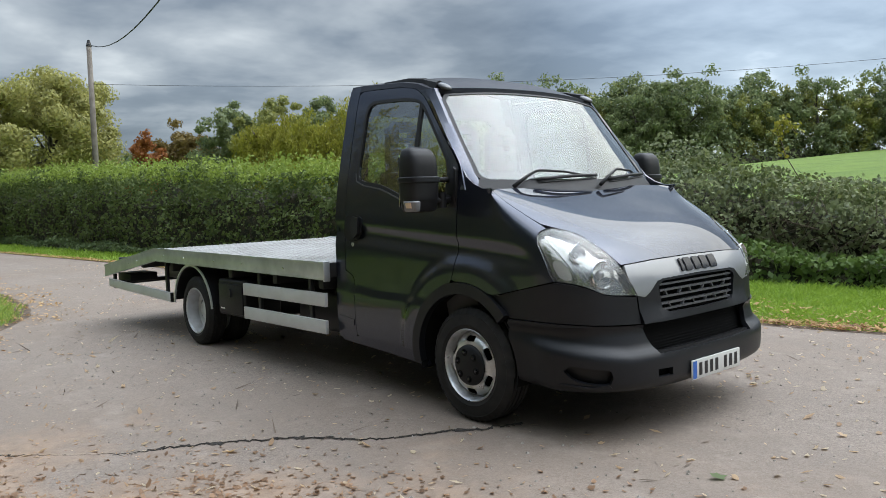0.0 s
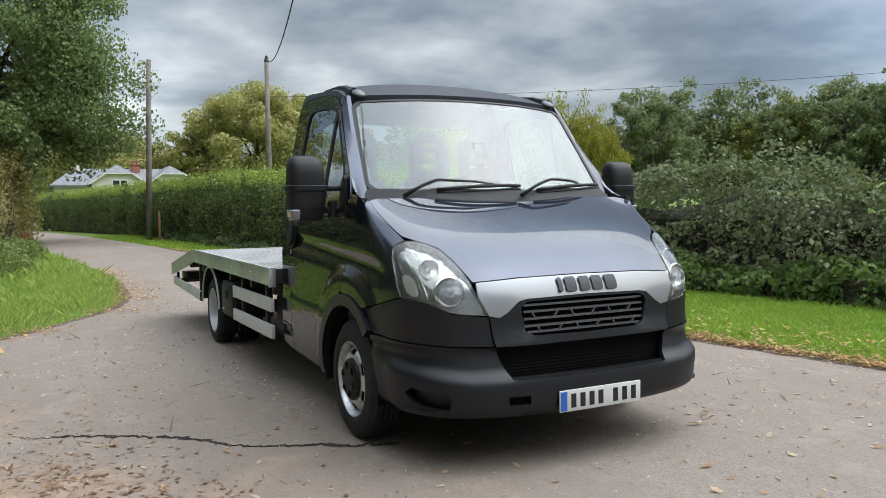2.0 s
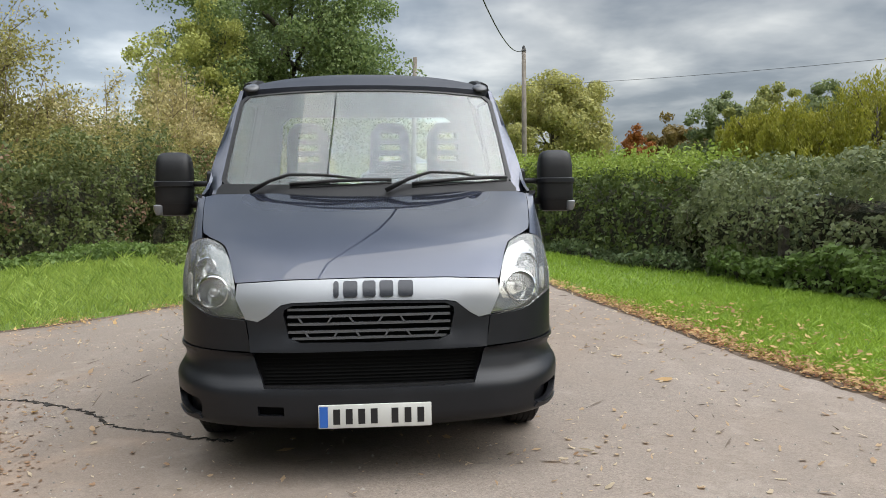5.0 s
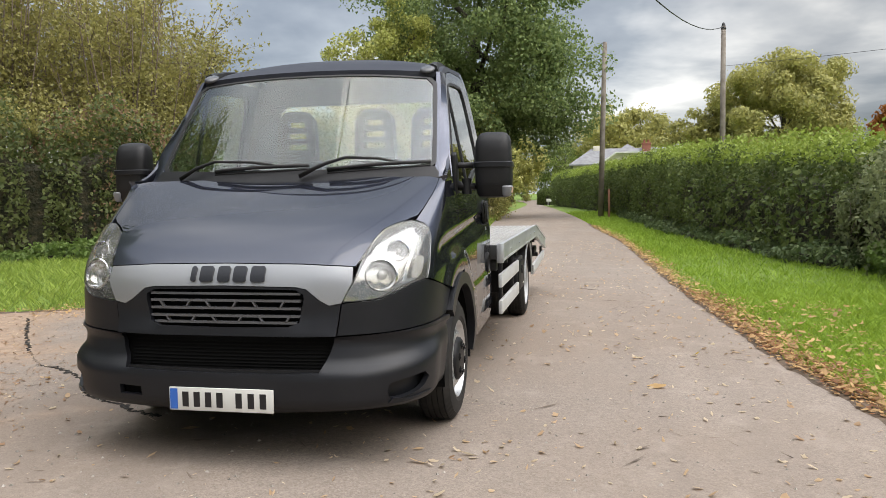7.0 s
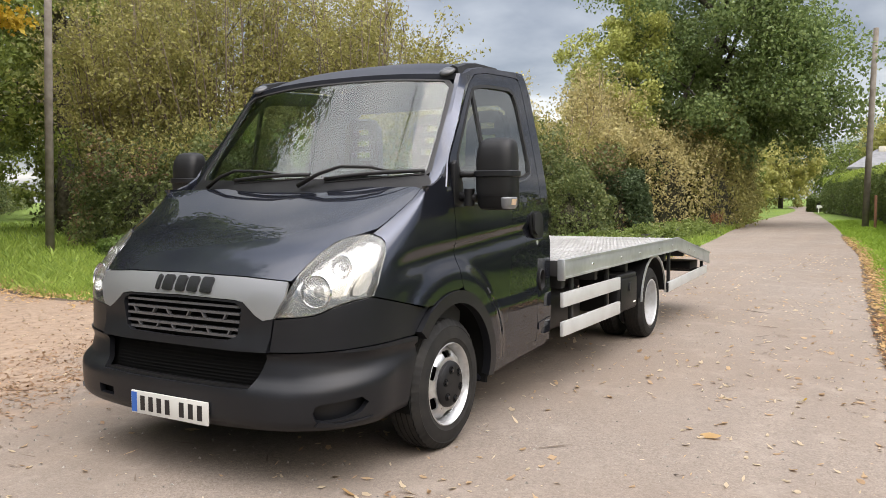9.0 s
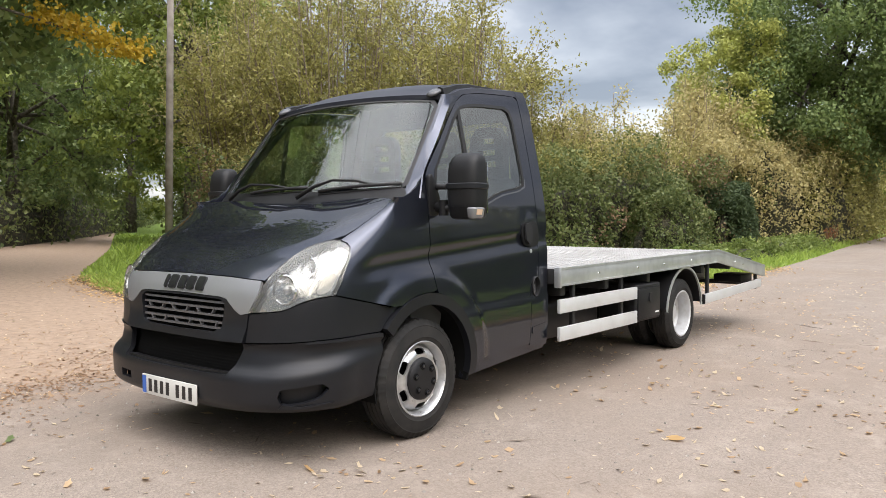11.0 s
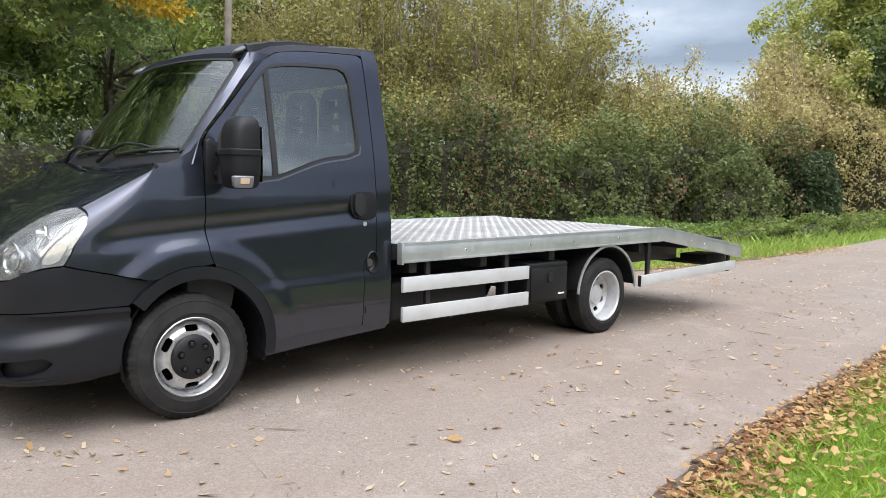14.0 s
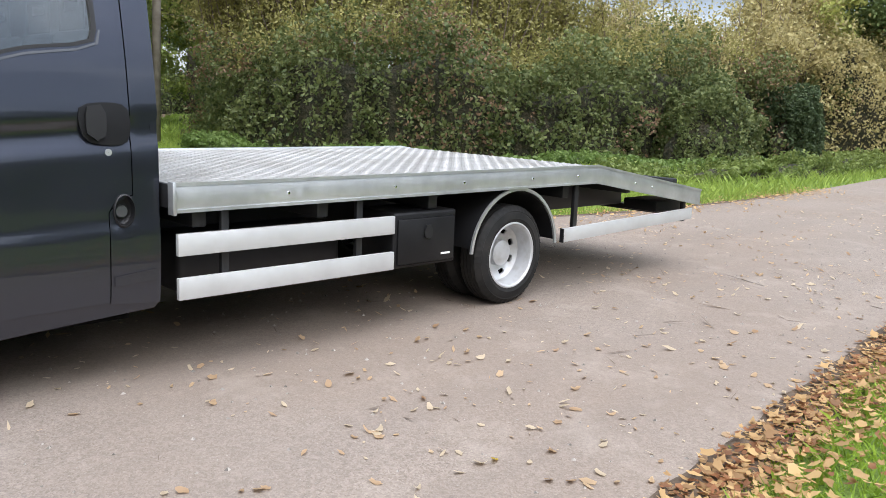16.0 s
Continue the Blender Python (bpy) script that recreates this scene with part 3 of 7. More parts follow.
def hedge_points(line, width, height, n, rng, lump=0.3, shell=0.35, side=0, hollow=1.0):
    """Points and outward ways near the skin of a hedge of rounded section along a line."""
    at, left, t = along_line(line, n, rng)
    h = np.array([height(v) if callable(height) else height for v in t]) if callable(height) else np.full(n, height)
    ang = rng.uniform(-0.12, math.pi + 0.12, n)
    if side:
        ang = np.where(rng.uniform(size=n) < 0.75, np.abs(ang) if side > 0 else math.pi - np.abs(ang), ang)
        ang = np.where(rng.uniform(size=n) < 0.6, (ang if side > 0 else math.pi - ang), ang)
    total = np.linalg.norm(np.diff(np.array(rounded(line, 0.8), float), axis=0), axis=1).sum()
    taper = 0.3 + 0.7 * np.sqrt(np.clip(np.minimum(t, total - t) / (width * 1.3), 0, 1))
    h = h * (0.45 + 0.55 * taper)
    c, s = np.cos(ang), np.sin(ang)
    cx = np.sign(c) * np.abs(c) ** 0.55
    sz = np.sign(s) * np.abs(s) ** 0.6
    deep = 1 - shell * 1.1 * rng.uniform(0, 1, n) ** 1.8
    wob = np.array([noise.noise((a[0] * 0.55, a[1] * 0.55, v * 1.3)) + 0.6 * noise.noise((a[0] * 1.7, a[1] * 1.7, v * 3 + 9)) for a, v in zip(at, ang)]) * lump
    r = deep + wob * deep / max(width, 0.1)
    xy = at + left * (cx * r * width * taper)[:, None]
    z = np.clip(sz, -0.02, 1) * h * (deep + wob * 0.45)
    z = np.where(sz < 0.05, rng.uniform(0, 0.3, n) * h, z)
    clump = np.array([noise.noise((a[0] * 1.9, a[1] * 1.9, v * 2.0)) + 0.7 * noise.noise((a[0] * 4.6 + 5, a[1] * 4.6, v * 4.5)) for a, v in zip(xy, z)])
    keep = rng.uniform(-0.6, 0.2, n) < clump * hollow + 0.32 - 0.16 * (hollow - 1)
    xy, z, left, cx, sz, clump = xy[keep], z[keep], left[keep], cx[keep], sz[keep], clump[keep]
    xy = xy + left * (cx * np.clip(clump, -0.4, 0.6) * lump * 0.55)[:, None]
    z = np.maximum(z + np.clip(clump, -0.3, 0.5) * sz * lump * 0.4, 0.0)
    out = np.concatenate([left * cx[:, None], np.clip(sz, 0.0, 1)[:, None]], 1)
    p = np.concatenate([xy, (z + ground_z(xy[:, 0], xy[:, 1]))[:, None]], 1)
    return p, unit(out)


def hedge_core(line, width, height):
    """The twiggy inside of a hedge: a lumpy ridge, coloured dark for the shade within."""
    bm = bmesh.new()
    p = [Vector((*q, 0)) for q in rounded(line, 0.8)]
    total, rows_ = 0.0, []
    whole = sum((b - a).length for a, b in zip(p, p[1:]))
    for i, q in enumerate(p):
        if i:
            total += (q - p[i - 1]).length
        d = (p[min(i + 1, len(p) - 1)] - p[max(i - 1, 0)]).normalized()
        left = Vector((-d.y, d.x, 0))
        taper = 0.2 + 0.8 * math.sqrt(min(max(min(total, whole - total) / (width * 1.3), 0), 1))
        h = (height(total) if callable(height) else height) * (0.3 + 0.7 * taper)
        ring = []
        for j, a in enumerate(np.linspace(0, math.pi, 9)):
            c, s = math.cos(a), math.sin(a)
            w = 1 + 0.3 * noise.noise((q.x * 0.8, q.y * 0.8, j * 0.9))
            v = q + left * math.copysign(abs(c) ** 0.55, c) * width * 0.6 * w * taper
            ring.append(bm.verts.new((v.x, v.y, float(ground_z(v.x, v.y)) + abs(s) ** 0.6 * h * 0.7 * w - 0.05)))
        rows_.append(ring)
    for a, b in zip(rows_, rows_[1:]):
        for j in range(8):
            bm.faces.new((a[j], a[j + 1], b[j + 1], b[j]))
    bm.faces.new(rows_[0])
    bm.faces.new(rows_[-1][::-1])
    bmesh.ops.recalc_face_normals(bm, faces=bm.faces[:])
    return bm


def hedge(name, label, category, line, width, height, n, size, mat, seed, lump=0.3, shell=0.35, side=0, group="", hollow=1.0):
    rng = np.random.default_rng(seed)
    ob = thing(name, label, category, group)
    pts, out = hedge_points(line, width, height, n, rng, lump, shell, side, hollow)
    mesh_object("foliage", quads_mesh("foliage", leaf_quads(pts, size, rng, out)), mat, ob)
    part("inner_growth", hedge_core(line, width, height), M["core_shade"], ob, smooth=True)
    return ob, rng


def sprigs(ob, line, width, height, n, length, mat, seed, size, name="young_growth", label=""):
    """Upright young shoots with small leaves along a hedge's top."""
    rng = np.random.default_rng(seed)
    at, left, t = along_line(line, n, rng)
    off = rng.uniform(-0.85, 0.85, n)
    h = np.array([height(v) if callable(height) else height for v in t])
    base = np.concatenate([at + left * (off * width)[:, None], (h * (0.93 - 0.12 * off ** 2) + ground_z(at[:, 0], at[:, 1]))[:, None]], 1)
    up_ = unit(np.concatenate([rng.normal(0, 0.3, (n, 2)), np.ones((n, 1))], 1))
    ln = length * rng.uniform(0.3, 1.2, n)
    per = 7
    f = np.tile(np.linspace(0.1, 1, per), n)
    pts = np.repeat(base, per, 0) + np.repeat(up_ * ln[:, None], per, 0) * f[:, None] + rng.normal(0, 0.03, (n * per, 3))
    mesh_object(name, quads_mesh(name, leaf_quads(pts, size, rng)), mat, ob, label)


# twig colour taken down to stand for the shade deep inside the foliage
M["core_shade"] = material("twigs with painted shade", (0.016, 0.018, 0.009), 0.95)
k = Nodes(M["core_shade"])
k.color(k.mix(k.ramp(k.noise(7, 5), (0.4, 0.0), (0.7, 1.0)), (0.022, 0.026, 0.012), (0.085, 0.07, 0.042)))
k.bump(k.noise(16, 5), 1.0, 0.1)

LINE_A = [(-9.6, 6.65), (-12, 6.15), (-20, 5.0), (-28, 4.3), (-40, 2.9), (-55, 0.4), (-67, -1.7)]
h_a = lambda v: 2.0 + 0.6 * min(v / 16, 1)
hedge_a, _ = hedge("clipped_hedge", "clipped dark green hawthorn hedge, bright shoots on top", "hedge", LINE_A, 1.0, h_a, 100000, 0.063, M["hedge"], 11, 0.35, 0.3, -1, hollow=1.6)
sprigs(hedge_a, LINE_A, 1.0, h_a, 5600, 0.5, M["hedge_top"], 12, 0.05, "young_growth", "bright green young growth")
LINE_B = [(14, 10.5), (6, 9.3), (1.5, 8.9), (-2, 8.5), (-5, 7.9), (-8.5, 7.0), (-10.4, 6.5)]
h_b = lambda v: 1.2 + 0.1 * math.sin(v * 1.7) + 0.75 * step_up((v - 15.4) / 2.6)
hedge_b, _ = hedge("bramble_hedge", "overgrown bramble and hawthorn hedge with dull green leaves", "hedge", LINE_B, 1.1, h_b, 96000, 0.05, M["hedge_dull"], 21, 0.6, 0.4, 0, hollow=1.5)
sprigs(hedge_b, LINE_B, 1.0, h_b, 1500, 0.26, M["bramble"], 22, 0.05)
# dead stems and a stump of a post in its hollow face
rng = np.random.default_rng(26)
bm = bmesh.new()
for _ in range(130):
    x0 = rng.uniform(-9.5, 2.5)
    y0 = np.interp(x0, [-10.4, -8.5, -5, -2, 1.5, 6], [6.5, 7.0, 7.9, 8.5, 8.9, 9.3]) - rng.uniform(0.75, 1.05)
    foot = np.array([x0, y0, rng.uniform(0.2, 0.9)])
    way = np.array([rng.normal(0, 0.5), rng.normal(-0.05, 0.12), rng.uniform(0.15, 0.7)]) * rng.uniform(0.5, 1.2)
    tube([foot, foot + way * 0.5 + rng.normal(0, 0.04, 3), foot + way], [0.008, 0.006, 0.002], 4, bm)
part("dead_stem", bm, M["twig"], hedge_b, "pale bare stems in the hedge")
part("post_stump", box(-7.06, -6.92, 6.36, 6.48, 0, 0.95, 0.01), M["bark"], hedge_b, "old wooden post grown into the hedge")
# bed of nettles at its foot
LINE_N = [(13, 8.7), (6, 7.9), (1.5, 7.75), (-2, 7.3), (-5, 6.75), (-8.5, 6.05)]
hedge("nettle_bed", "low bright green nettles along the foot of the hedge", "nettles", LINE_N, 0.45, lambda v: 0.5 + 0.14 * math.sin(v * 2.1), 26000, 0.06, M["nettle"], 23, 0.25, 0.5, 0)
LINE_M = [(-9, 5.85), (-12, 5.1), (-20, 3.95), (-28, 3.3), (-34, 2.9)]
hedge("ivy_fringe", "low grey-green weeds at the foot of the clipped hedge", "weeds", LINE_M, 0.3, lambda v: 0.26 + 0.1 * math.sin(v * 1.7), 12000, 0.055, M["weed"], 24, 0.3, 0.5, 0)
rng = np.random.default_rng(9)
spray = thing("bramble_spray", "arching bramble spray with yellowing leaves over the hedge", "bramble", at=(-2.2, 8.6, 1.4))
arch_ = [Vector((0, 0, 0)), Vector((-0.25, -0.1, 0.5)), Vector((-0.35, -0.2, 0.95)), Vector((-0.15, -0.3, 1.1)), Vector((0.05, -0.4, 0.85))]
part("stem", tube(arch_, 0.008, 5), M["twig"], spray)
pts = np.array([np.array(arch_[i].lerp(arch_[i + 1], f)) for i in range(1, 4) for f in rng.uniform(0, 1, 40)]) + rng.normal(0, 0.05, (120, 3))
mesh_object("foliage", quads_mesh("foliage", leaf_quads(pts, 0.05, rng)), M["willow"], spray)

# brambles and scrub on the corner behind the lorry
LINE_C = [(-31, -6.9), (-25, -7.4), (-19.5, -7.6), (-15.5, -9.6), (-12.4, -12.6), (-12.9, -17), (-17.5, -24)]
h_c = lambda v: 3.0 + 0.35 * math.sin(v * 0.75) + 0.25 * math.sin(v * 1.9)
hedge_c, _ = hedge("bramble_bank", "tangled bramble bank with green, brown and reddish leaves", "bramble", LINE_C, 1.9, h_c, 140000, 0.066, M["bramble"], 31, 0.9, 0.4, 0, hollow=1.5)
sprigs(hedge_c, LINE_C, 1.8, h_c, 3600, 1.15, M["scrub"], 32, 0.05, "young_growth", "straggling yellowish shoots")
rng = np.random.default_rng(34)
pts, out = hedge_points(LINE_C, 1.95, h_c, 40000, rng, 0.8, 0.12, 0)
brown = np.array([noise.noise((p[0] * 0.33, p[1] * 0.33, p[2] * 0.6 + 4)) + 0.4 * noise.noise((p[0] * 1.3, p[1] * 1.3, p[2] * 1.3)) for p in pts]) > 0.02
mesh_object("withered_growth", quads_mesh("withered_growth", leaf_quads(pts[brown] + out[brown] * 0.06, 0.054, rng, out[brown])), M["withered"], hedge_c, "withered red-brown patches")
LINE_W = [(-21, -5.2), (-17.2, -5.6), (-13.3, -7.4), (-10.0, -10.6), (-9.3, -14.5)]
hedge("weed_fringe", "rank green weeds and grass before the brambles", "weeds", LINE_W, 0.5, lambda v: 0.32 + 0.14 * math.sin(v * 1.3), 20000, 0.06, M["nettle"], 33, 0.4, 0.5, 0)


def tree(name, label, at, height, crown_r, crown_low, mat, leaf, n, seed, trunk=0.28, flat=1.0, limbs=9, clump=0.32, bare=0.0, hang=0.0, group="", lean=(0, 0), category="tree", twig_mat=None, far=False):
    """A tree: trunk and forking limbs as one mesh, a crown of leaves in clumps round the limbs' ends."""
    rng = np.random.default_rng(seed)
    ob = thing(name, label, category, group, at=(at[0], at[1], float(ground_z(*at))))
    bm = bmesh.new()
    top = np.array([lean[0], lean[1], height * 0.72])
    stem = [np.array([0, 0, -0.2]), np.array([lean[0] * 0.2 + rng.normal(0, 0.1), lean[1] * 0.2, height * 0.25]), np.array([lean[0] * 0.6, lean[1] * 0.6 + rng.normal(0, 0.15), height * 0.5]), top]
    tube(stem, [trunk * 1.25, trunk * 0.85, trunk * 0.5, trunk * 0.2], 9, bm)
    tips = []
    mid_z = (height + crown_low) / 2
    for i in range(limbs):
        a = 2 * math.pi * (i + rng.uniform(0, 0.7)) / limbs
        f = rng.uniform(0.25, 0.95)
        s0 = stem[1] + (stem[3] - stem[1]) * f if f > 0.3 else stem[1]
        reach = crown_r * rng.uniform(0.55, 0.9)
        z1 = crown_low + (height - crown_low) * rng.uniform(0.15, 0.92)
        e = np.array([math.cos(a) * reach + lean[0], math.sin(a) * reach + lean[1], z1])
        m_ = s0 * 0.45 + e * 0.55 + np.array([0, 0, 0.12 * reach])
        tube([s0, m_, e], [trunk * 0.32, trunk * 0.2, trunk * 0.06], 6, bm)
        tips += [e, m_]
        for _ in range(3):
            e2 = e * 0.75 + m_ * 0.25 + rng.normal(0, 0.22, 3) * crown_r
            tube([m_ * 0.5 + e * 0.5, e2], [trunk * 0.12, trunk * 0.03], 5, bm)
            tips.append(e2)
    part("trunk", bm, twig_mat or M["bark"], ob)
    # clump centres: the limbs' ends, and more over the crown's skin
    extra = unit(rng.normal(size=(int(40 + crown_r * 8), 3))) * np.array([crown_r, crown_r, (height - crown_low) / 2 * flat])
    extra *= rng.uniform(0.55, 1.0, (len(extra), 1))
    extra += np.array([lean[0], lean[1], mid_z])
    wob = np.array([1 + 0.35 * noise.noise(tuple(e * (1.6 / crown_r) + seed)) for e in extra])
    extra = (extra - np.array([lean[0], lean[1], mid_z])) * wob[:, None] + np.array([lean[0], lean[1], mid_z])
    cs = np.concatenate([np.array(tips), extra])
    cs = cs[cs[:, 2] > crown_low * 0.85]
    which = rng.integers(0, len(cs), n)
    rad = crown_r * clump * rng.uniform(0.5, 1.1, len(cs))
    off = unit(rng.normal(size=(n, 3))) * (rng.uniform(0, 1, n) ** 0.45)[:, None] * rad[which][:, None] * np.array([1, 1, 0.75])
    if hang:
        off[:, 2] -= rng.uniform(0, 1, n) ** 1.3 * hang * (height - crown_low)
    pts = cs[which] + off
    keep = pts[:, 2] > 0.05
    pts, off = pts[keep], off[keep]
    if far:
        mesh_object("crown", quads_mesh("crown", leaf_tris(pts, leaf, rng, unit(off))), mat, ob)
        return ob
    mesh_object("crown", quads_mesh("crown", leaf_quads(pts, leaf, rng, unit(off), hang=0.6 if hang else 0.0, narrow=0.3 if hang else 0.6)), mat, ob)
    return ob


def thicket(name, label, at, height, spread, n_stems, n, leaf, mat, seed, group=""):
    """A many-stemmed bush: thin stems fanning from the ground, sparse small leaves along them."""
    rng = np.random.default_rng(seed)
    ob = thing(name, label, "bush", group, at=(at[0], at[1], float(ground_z(*at))))
    bm, pts = bmesh.new(), []
    for i in range(n_stems):
        a, r = rng.uniform(0, 2 * math.pi), spread * rng.uniform(0.25, 1.0)
        h = height * rng.uniform(0.6, 1.0) * (1 - 0.25 * (r / spread) ** 2)
        foot = np.array([math.cos(a) * r * 0.35, math.sin(a) * r * 0.35, -0.1])
        tip = np.array([math.cos(a) * r, math.sin(a) * r, h])
        m_ = foot * 0.55 + tip * 0.45 + rng.normal(0, 0.15, 3)
        tube([foot, m_, tip], [0.042, 0.027, 0.006], 5, bm)
        for _ in range(7):
            f = rng.uniform(0.35, 0.95)
            s0 = (m_ + (tip - m_) * (f - 0.45) / 0.55) if f > 0.45 else (foot + (m_ - foot) * f / 0.45)
            e = s0 + np.array([*rng.normal(0, 0.5, 2), abs(rng.normal(0.5, 0.3))]) * (height / 7)
            tube([s0, e], [0.012, 0.003], 4, bm)
            q = max(2, int(n / (n_stems * 7)))
            ff = rng.uniform(0.1, 1.05, q)[:, None]
            pts.append(s0 + (e - s0) * ff + rng.normal(0, 0.16, (q, 3)))
    part("stem", bm, M["twig"], ob)
    mesh_object("foliage", quads_mesh("foliage", leaf_tris(np.concatenate(pts), leaf, rng)), mat, ob)
    return ob


def polar(az, far_):
    return (4 + far_ * math.cos(radians(az)), far_ * math.sin(radians(az)))


# big oak over the bend of the lane, a pale tree before it
tree("oak_tree", "large dark green oak beside the lane", (-33.0, -3.9), 13.6, 5.0, 2.4, M["oak"], 0.09, 100000, 101, 0.45, clump=0.31, limbs=14)
tree("field_maple", "yellow-green young tree before the oak", (-28.8, -7.3), 9.3, 2.2, 1.6, M["maple"], 0.075, 26000, 102, 0.14, clump=0.36)
tree("roadside_oak", "tall spreading oak overhanging the junction", (0.4, -17.8), 14.0, 6.0, 4.6, M["oak"], 0.125, 130000, 103, 0.5, limbs=16, clump=0.3, lean=(-0.8, 2.4), far=True)
# sallows behind the brambles: many thin stems and small brownish leaves
for i, (x, y, h, r, s) in enumerate([(-16.8, -12.2, 9.6, 3.2, 1), (-15.0, -15.5, 11.5, 3.6, 2), (-19.8, -11.8, 7.6, 2.6, 4), (-19.0, -16.0, 12.0, 3.8, 5), (-16.2, -20.0, 12.0, 3.8, 6), (-23.0, -11.2, 5.6, 1.9, 7), (-22.0, -15.5, 10.0, 3.2, 8), (-13.8, -19.0, 9.0, 2.6, 9)]):
    thicket("sallow_bush", "tall thin sallow with yellow-brown leaves and bare stems", (x, y), h, r, 48, 24000, 0.058, M["scrub"], 110 + s, "sallows behind the brambles")
hedge("verge_weeds", "rank weeds and nettles on the corner of the verge", "weeds", [(-27, -3.6), (-21, -3.2), (-16, -3.6), (-12.5, -4.3)], 0.7, lambda v: 0.42 - 0.012 * v + 0.16 * math.sin(v * 1.9), 22000, 0.05, M["oak_pale"], 48, 0.6, 0.5, 0)
dock = thing("dock_plant", "withered dark brown dock stalks at the lane's edge", "plant", at=(-27.0, -2.95, float(ground_z(-27.0, -2.95))))
rng = np.random.default_rng(71)
bm, pts = bmesh.new(), []
for i in range(6):
    foot = np.array([*rng.normal(0, 0.12, 2), -0.05])
    tip = foot + np.array([*rng.normal(0, 0.16, 2), rng.uniform(0.7, 1.0)])
    tube([foot, tip], [0.012, 0.005], 5, bm)
    pts.append(foot + (tip - foot) * rng.uniform(0.45, 1.0, (70, 1)) + rng.normal(0, 0.035, (70, 3)))
part("stalk", bm, M["twig"], dock)
mesh_object("seed_head", quads_mesh("seed_head", leaf_quads(np.concatenate(pts), 0.03, rng)), M["litter_dark"], dock)["kind"] = "stuff"
hedge("elder_bush", "round dark green bush on the verge", "bush", [(-24.2, -5.45), (-22.5, -5.25)], 1.25, 2.65, 14000, 0.06, M["ivy"], 41, 0.35)
hedge("thorn_bush", "straggling brown and yellow bush on the verge", "bush", [(-36, -5.0), (-30, -5.1), (-25.8, -6.0)], 1.5, 4.3, 44000, 0.06, M["thorn"], 42, 0.8)
hedge("verge_thicket", "olive green scrub below the oak", "bush", [(-46, -6.0), (-38, -4.7), (-32, -4.1), (-28.3, -4.6)], 1.3, 4.3, 40000, 0.072, M["scrub"], 47, 0.9, hollow=1.4)
thicket("thorn_thicket", "straggling yellow-brown thorn with bare tips", (-30.0, -5.3), 5.0, 1.9, 34, 22000, 0.065, M["thorn"], 43)
thicket("thorn_thicket", "tall straggling yellow-brown thorn behind the verge", (-24.8, -7.6), 5.7, 2.2, 34, 20000, 0.06, M["thorn"], 49)
hedge("thorn_bush", "low straggling thorn with olive and brown leaves on the verge", "bush", [(-20.6, -5.2), (-18.0, -6.1)], 1.0, 2.3, 12000, 0.055, M["bramble"], 50, 0.6, 0.5)
thicket("thorn_thicket", "tall straggling yellow-brown thorn below the young tree", (-26.4, -7.2), 7.0, 2.1, 36, 22000, 0.065, M["thorn"], 52)
thicket("birch_scrub", "thin bare-tipped birch scrub", (-21.5, -8.5), 5.8, 2.4, 26, 11000, 0.055, M["thorn"], 44)
# trees along the side lane, dark under their crowns, limbs spreading low
for i, (x, y, h, r, n_l) in enumerate([(-13, -36, 11, 5.5, 14000), (-24, -58, 14, 6, 9000), (-5.5, -35, 11, 5, 12000), (-22, -30, 10, 4.2, 16000), (0.5, -25, 10, 5.0, 20000), (-32, -44, 12, 5, 9000), (-42, -62, 14, 6, 7000), (-60, -84, 16, 7, 6000), (6.5, -18.5, 13, 5.0, 15000), (-34, -74, 15, 6, 7000), (-18, -48, 12, 5, 9000), (18, -20, 11, 5, 9000), (12, -17, 9, 4.2, 9000), (26, -14, 11, 5, 7000), (-17.5, -28.0, 12.5, 4.6, 17000), (-28, -52, 15, 6.2, 9000), (-9.5, -40, 12.5, 4.8, 11000)]):
    tree("lane_tree", "broad green tree with low spreading limbs beside the side lane", (x, y), h * 1.15, r * 1.1, 1.6, M["lane_leaf" if i % 4 else "oak"], 0.085 + 0.0011 * abs(y), int(n_l * 1.9), 130 + i, 0.36, limbs=20, clump=0.22, group="trees along the side lane", far=True)
ys = thing("yellow_spray", "branch of bright yellow autumn leaves", "branch", at=(-5.0, -13.4, 5.45))
rng = np.random.default_rng(10)
part("stem", tube([(5.5, -2.5, 1.6), (2.5, -1.2, 0.7), (0, 0, 0), (-1.2, 0.5, -0.35)], [0.09, 0.05, 0.02, 0.006], 6), M["bark"], ys)
pts = np.concatenate([rng.normal(0, 1, (260, 3)) * np.array([0.22, 0.22, 0.13]) + c for c in ((0, 0, 0.1), (-0.55, 0.25, -0.12), (-1.1, 0.45, -0.3), (0.4, -0.4, 0.3))])
mesh_object("foliage", quads_mesh("foliage", leaf_quads(pts, 0.075, rng)), M["yellow"], ys)
hedge("lane_scrub", "dark undergrowth along the side lane", "undergrowth", [(-90, -150), (-45, -82), (-25, -52), (-13, -36.5), (-4, -28), (3, -20), (12, -15.8), (26, -14.5)], 2.4, 3.4, 36000, 0.13, M["bramble"], 45, 0.8)
hedge("lane_scrub", "dark undergrowth along the side lane", "undergrowth", [(-90, -120), (-45, -66), (-28, -42), (-19, -29)], 2.0, 3.4, 20000, 0.13, M["bramble"], 46, 0.8)

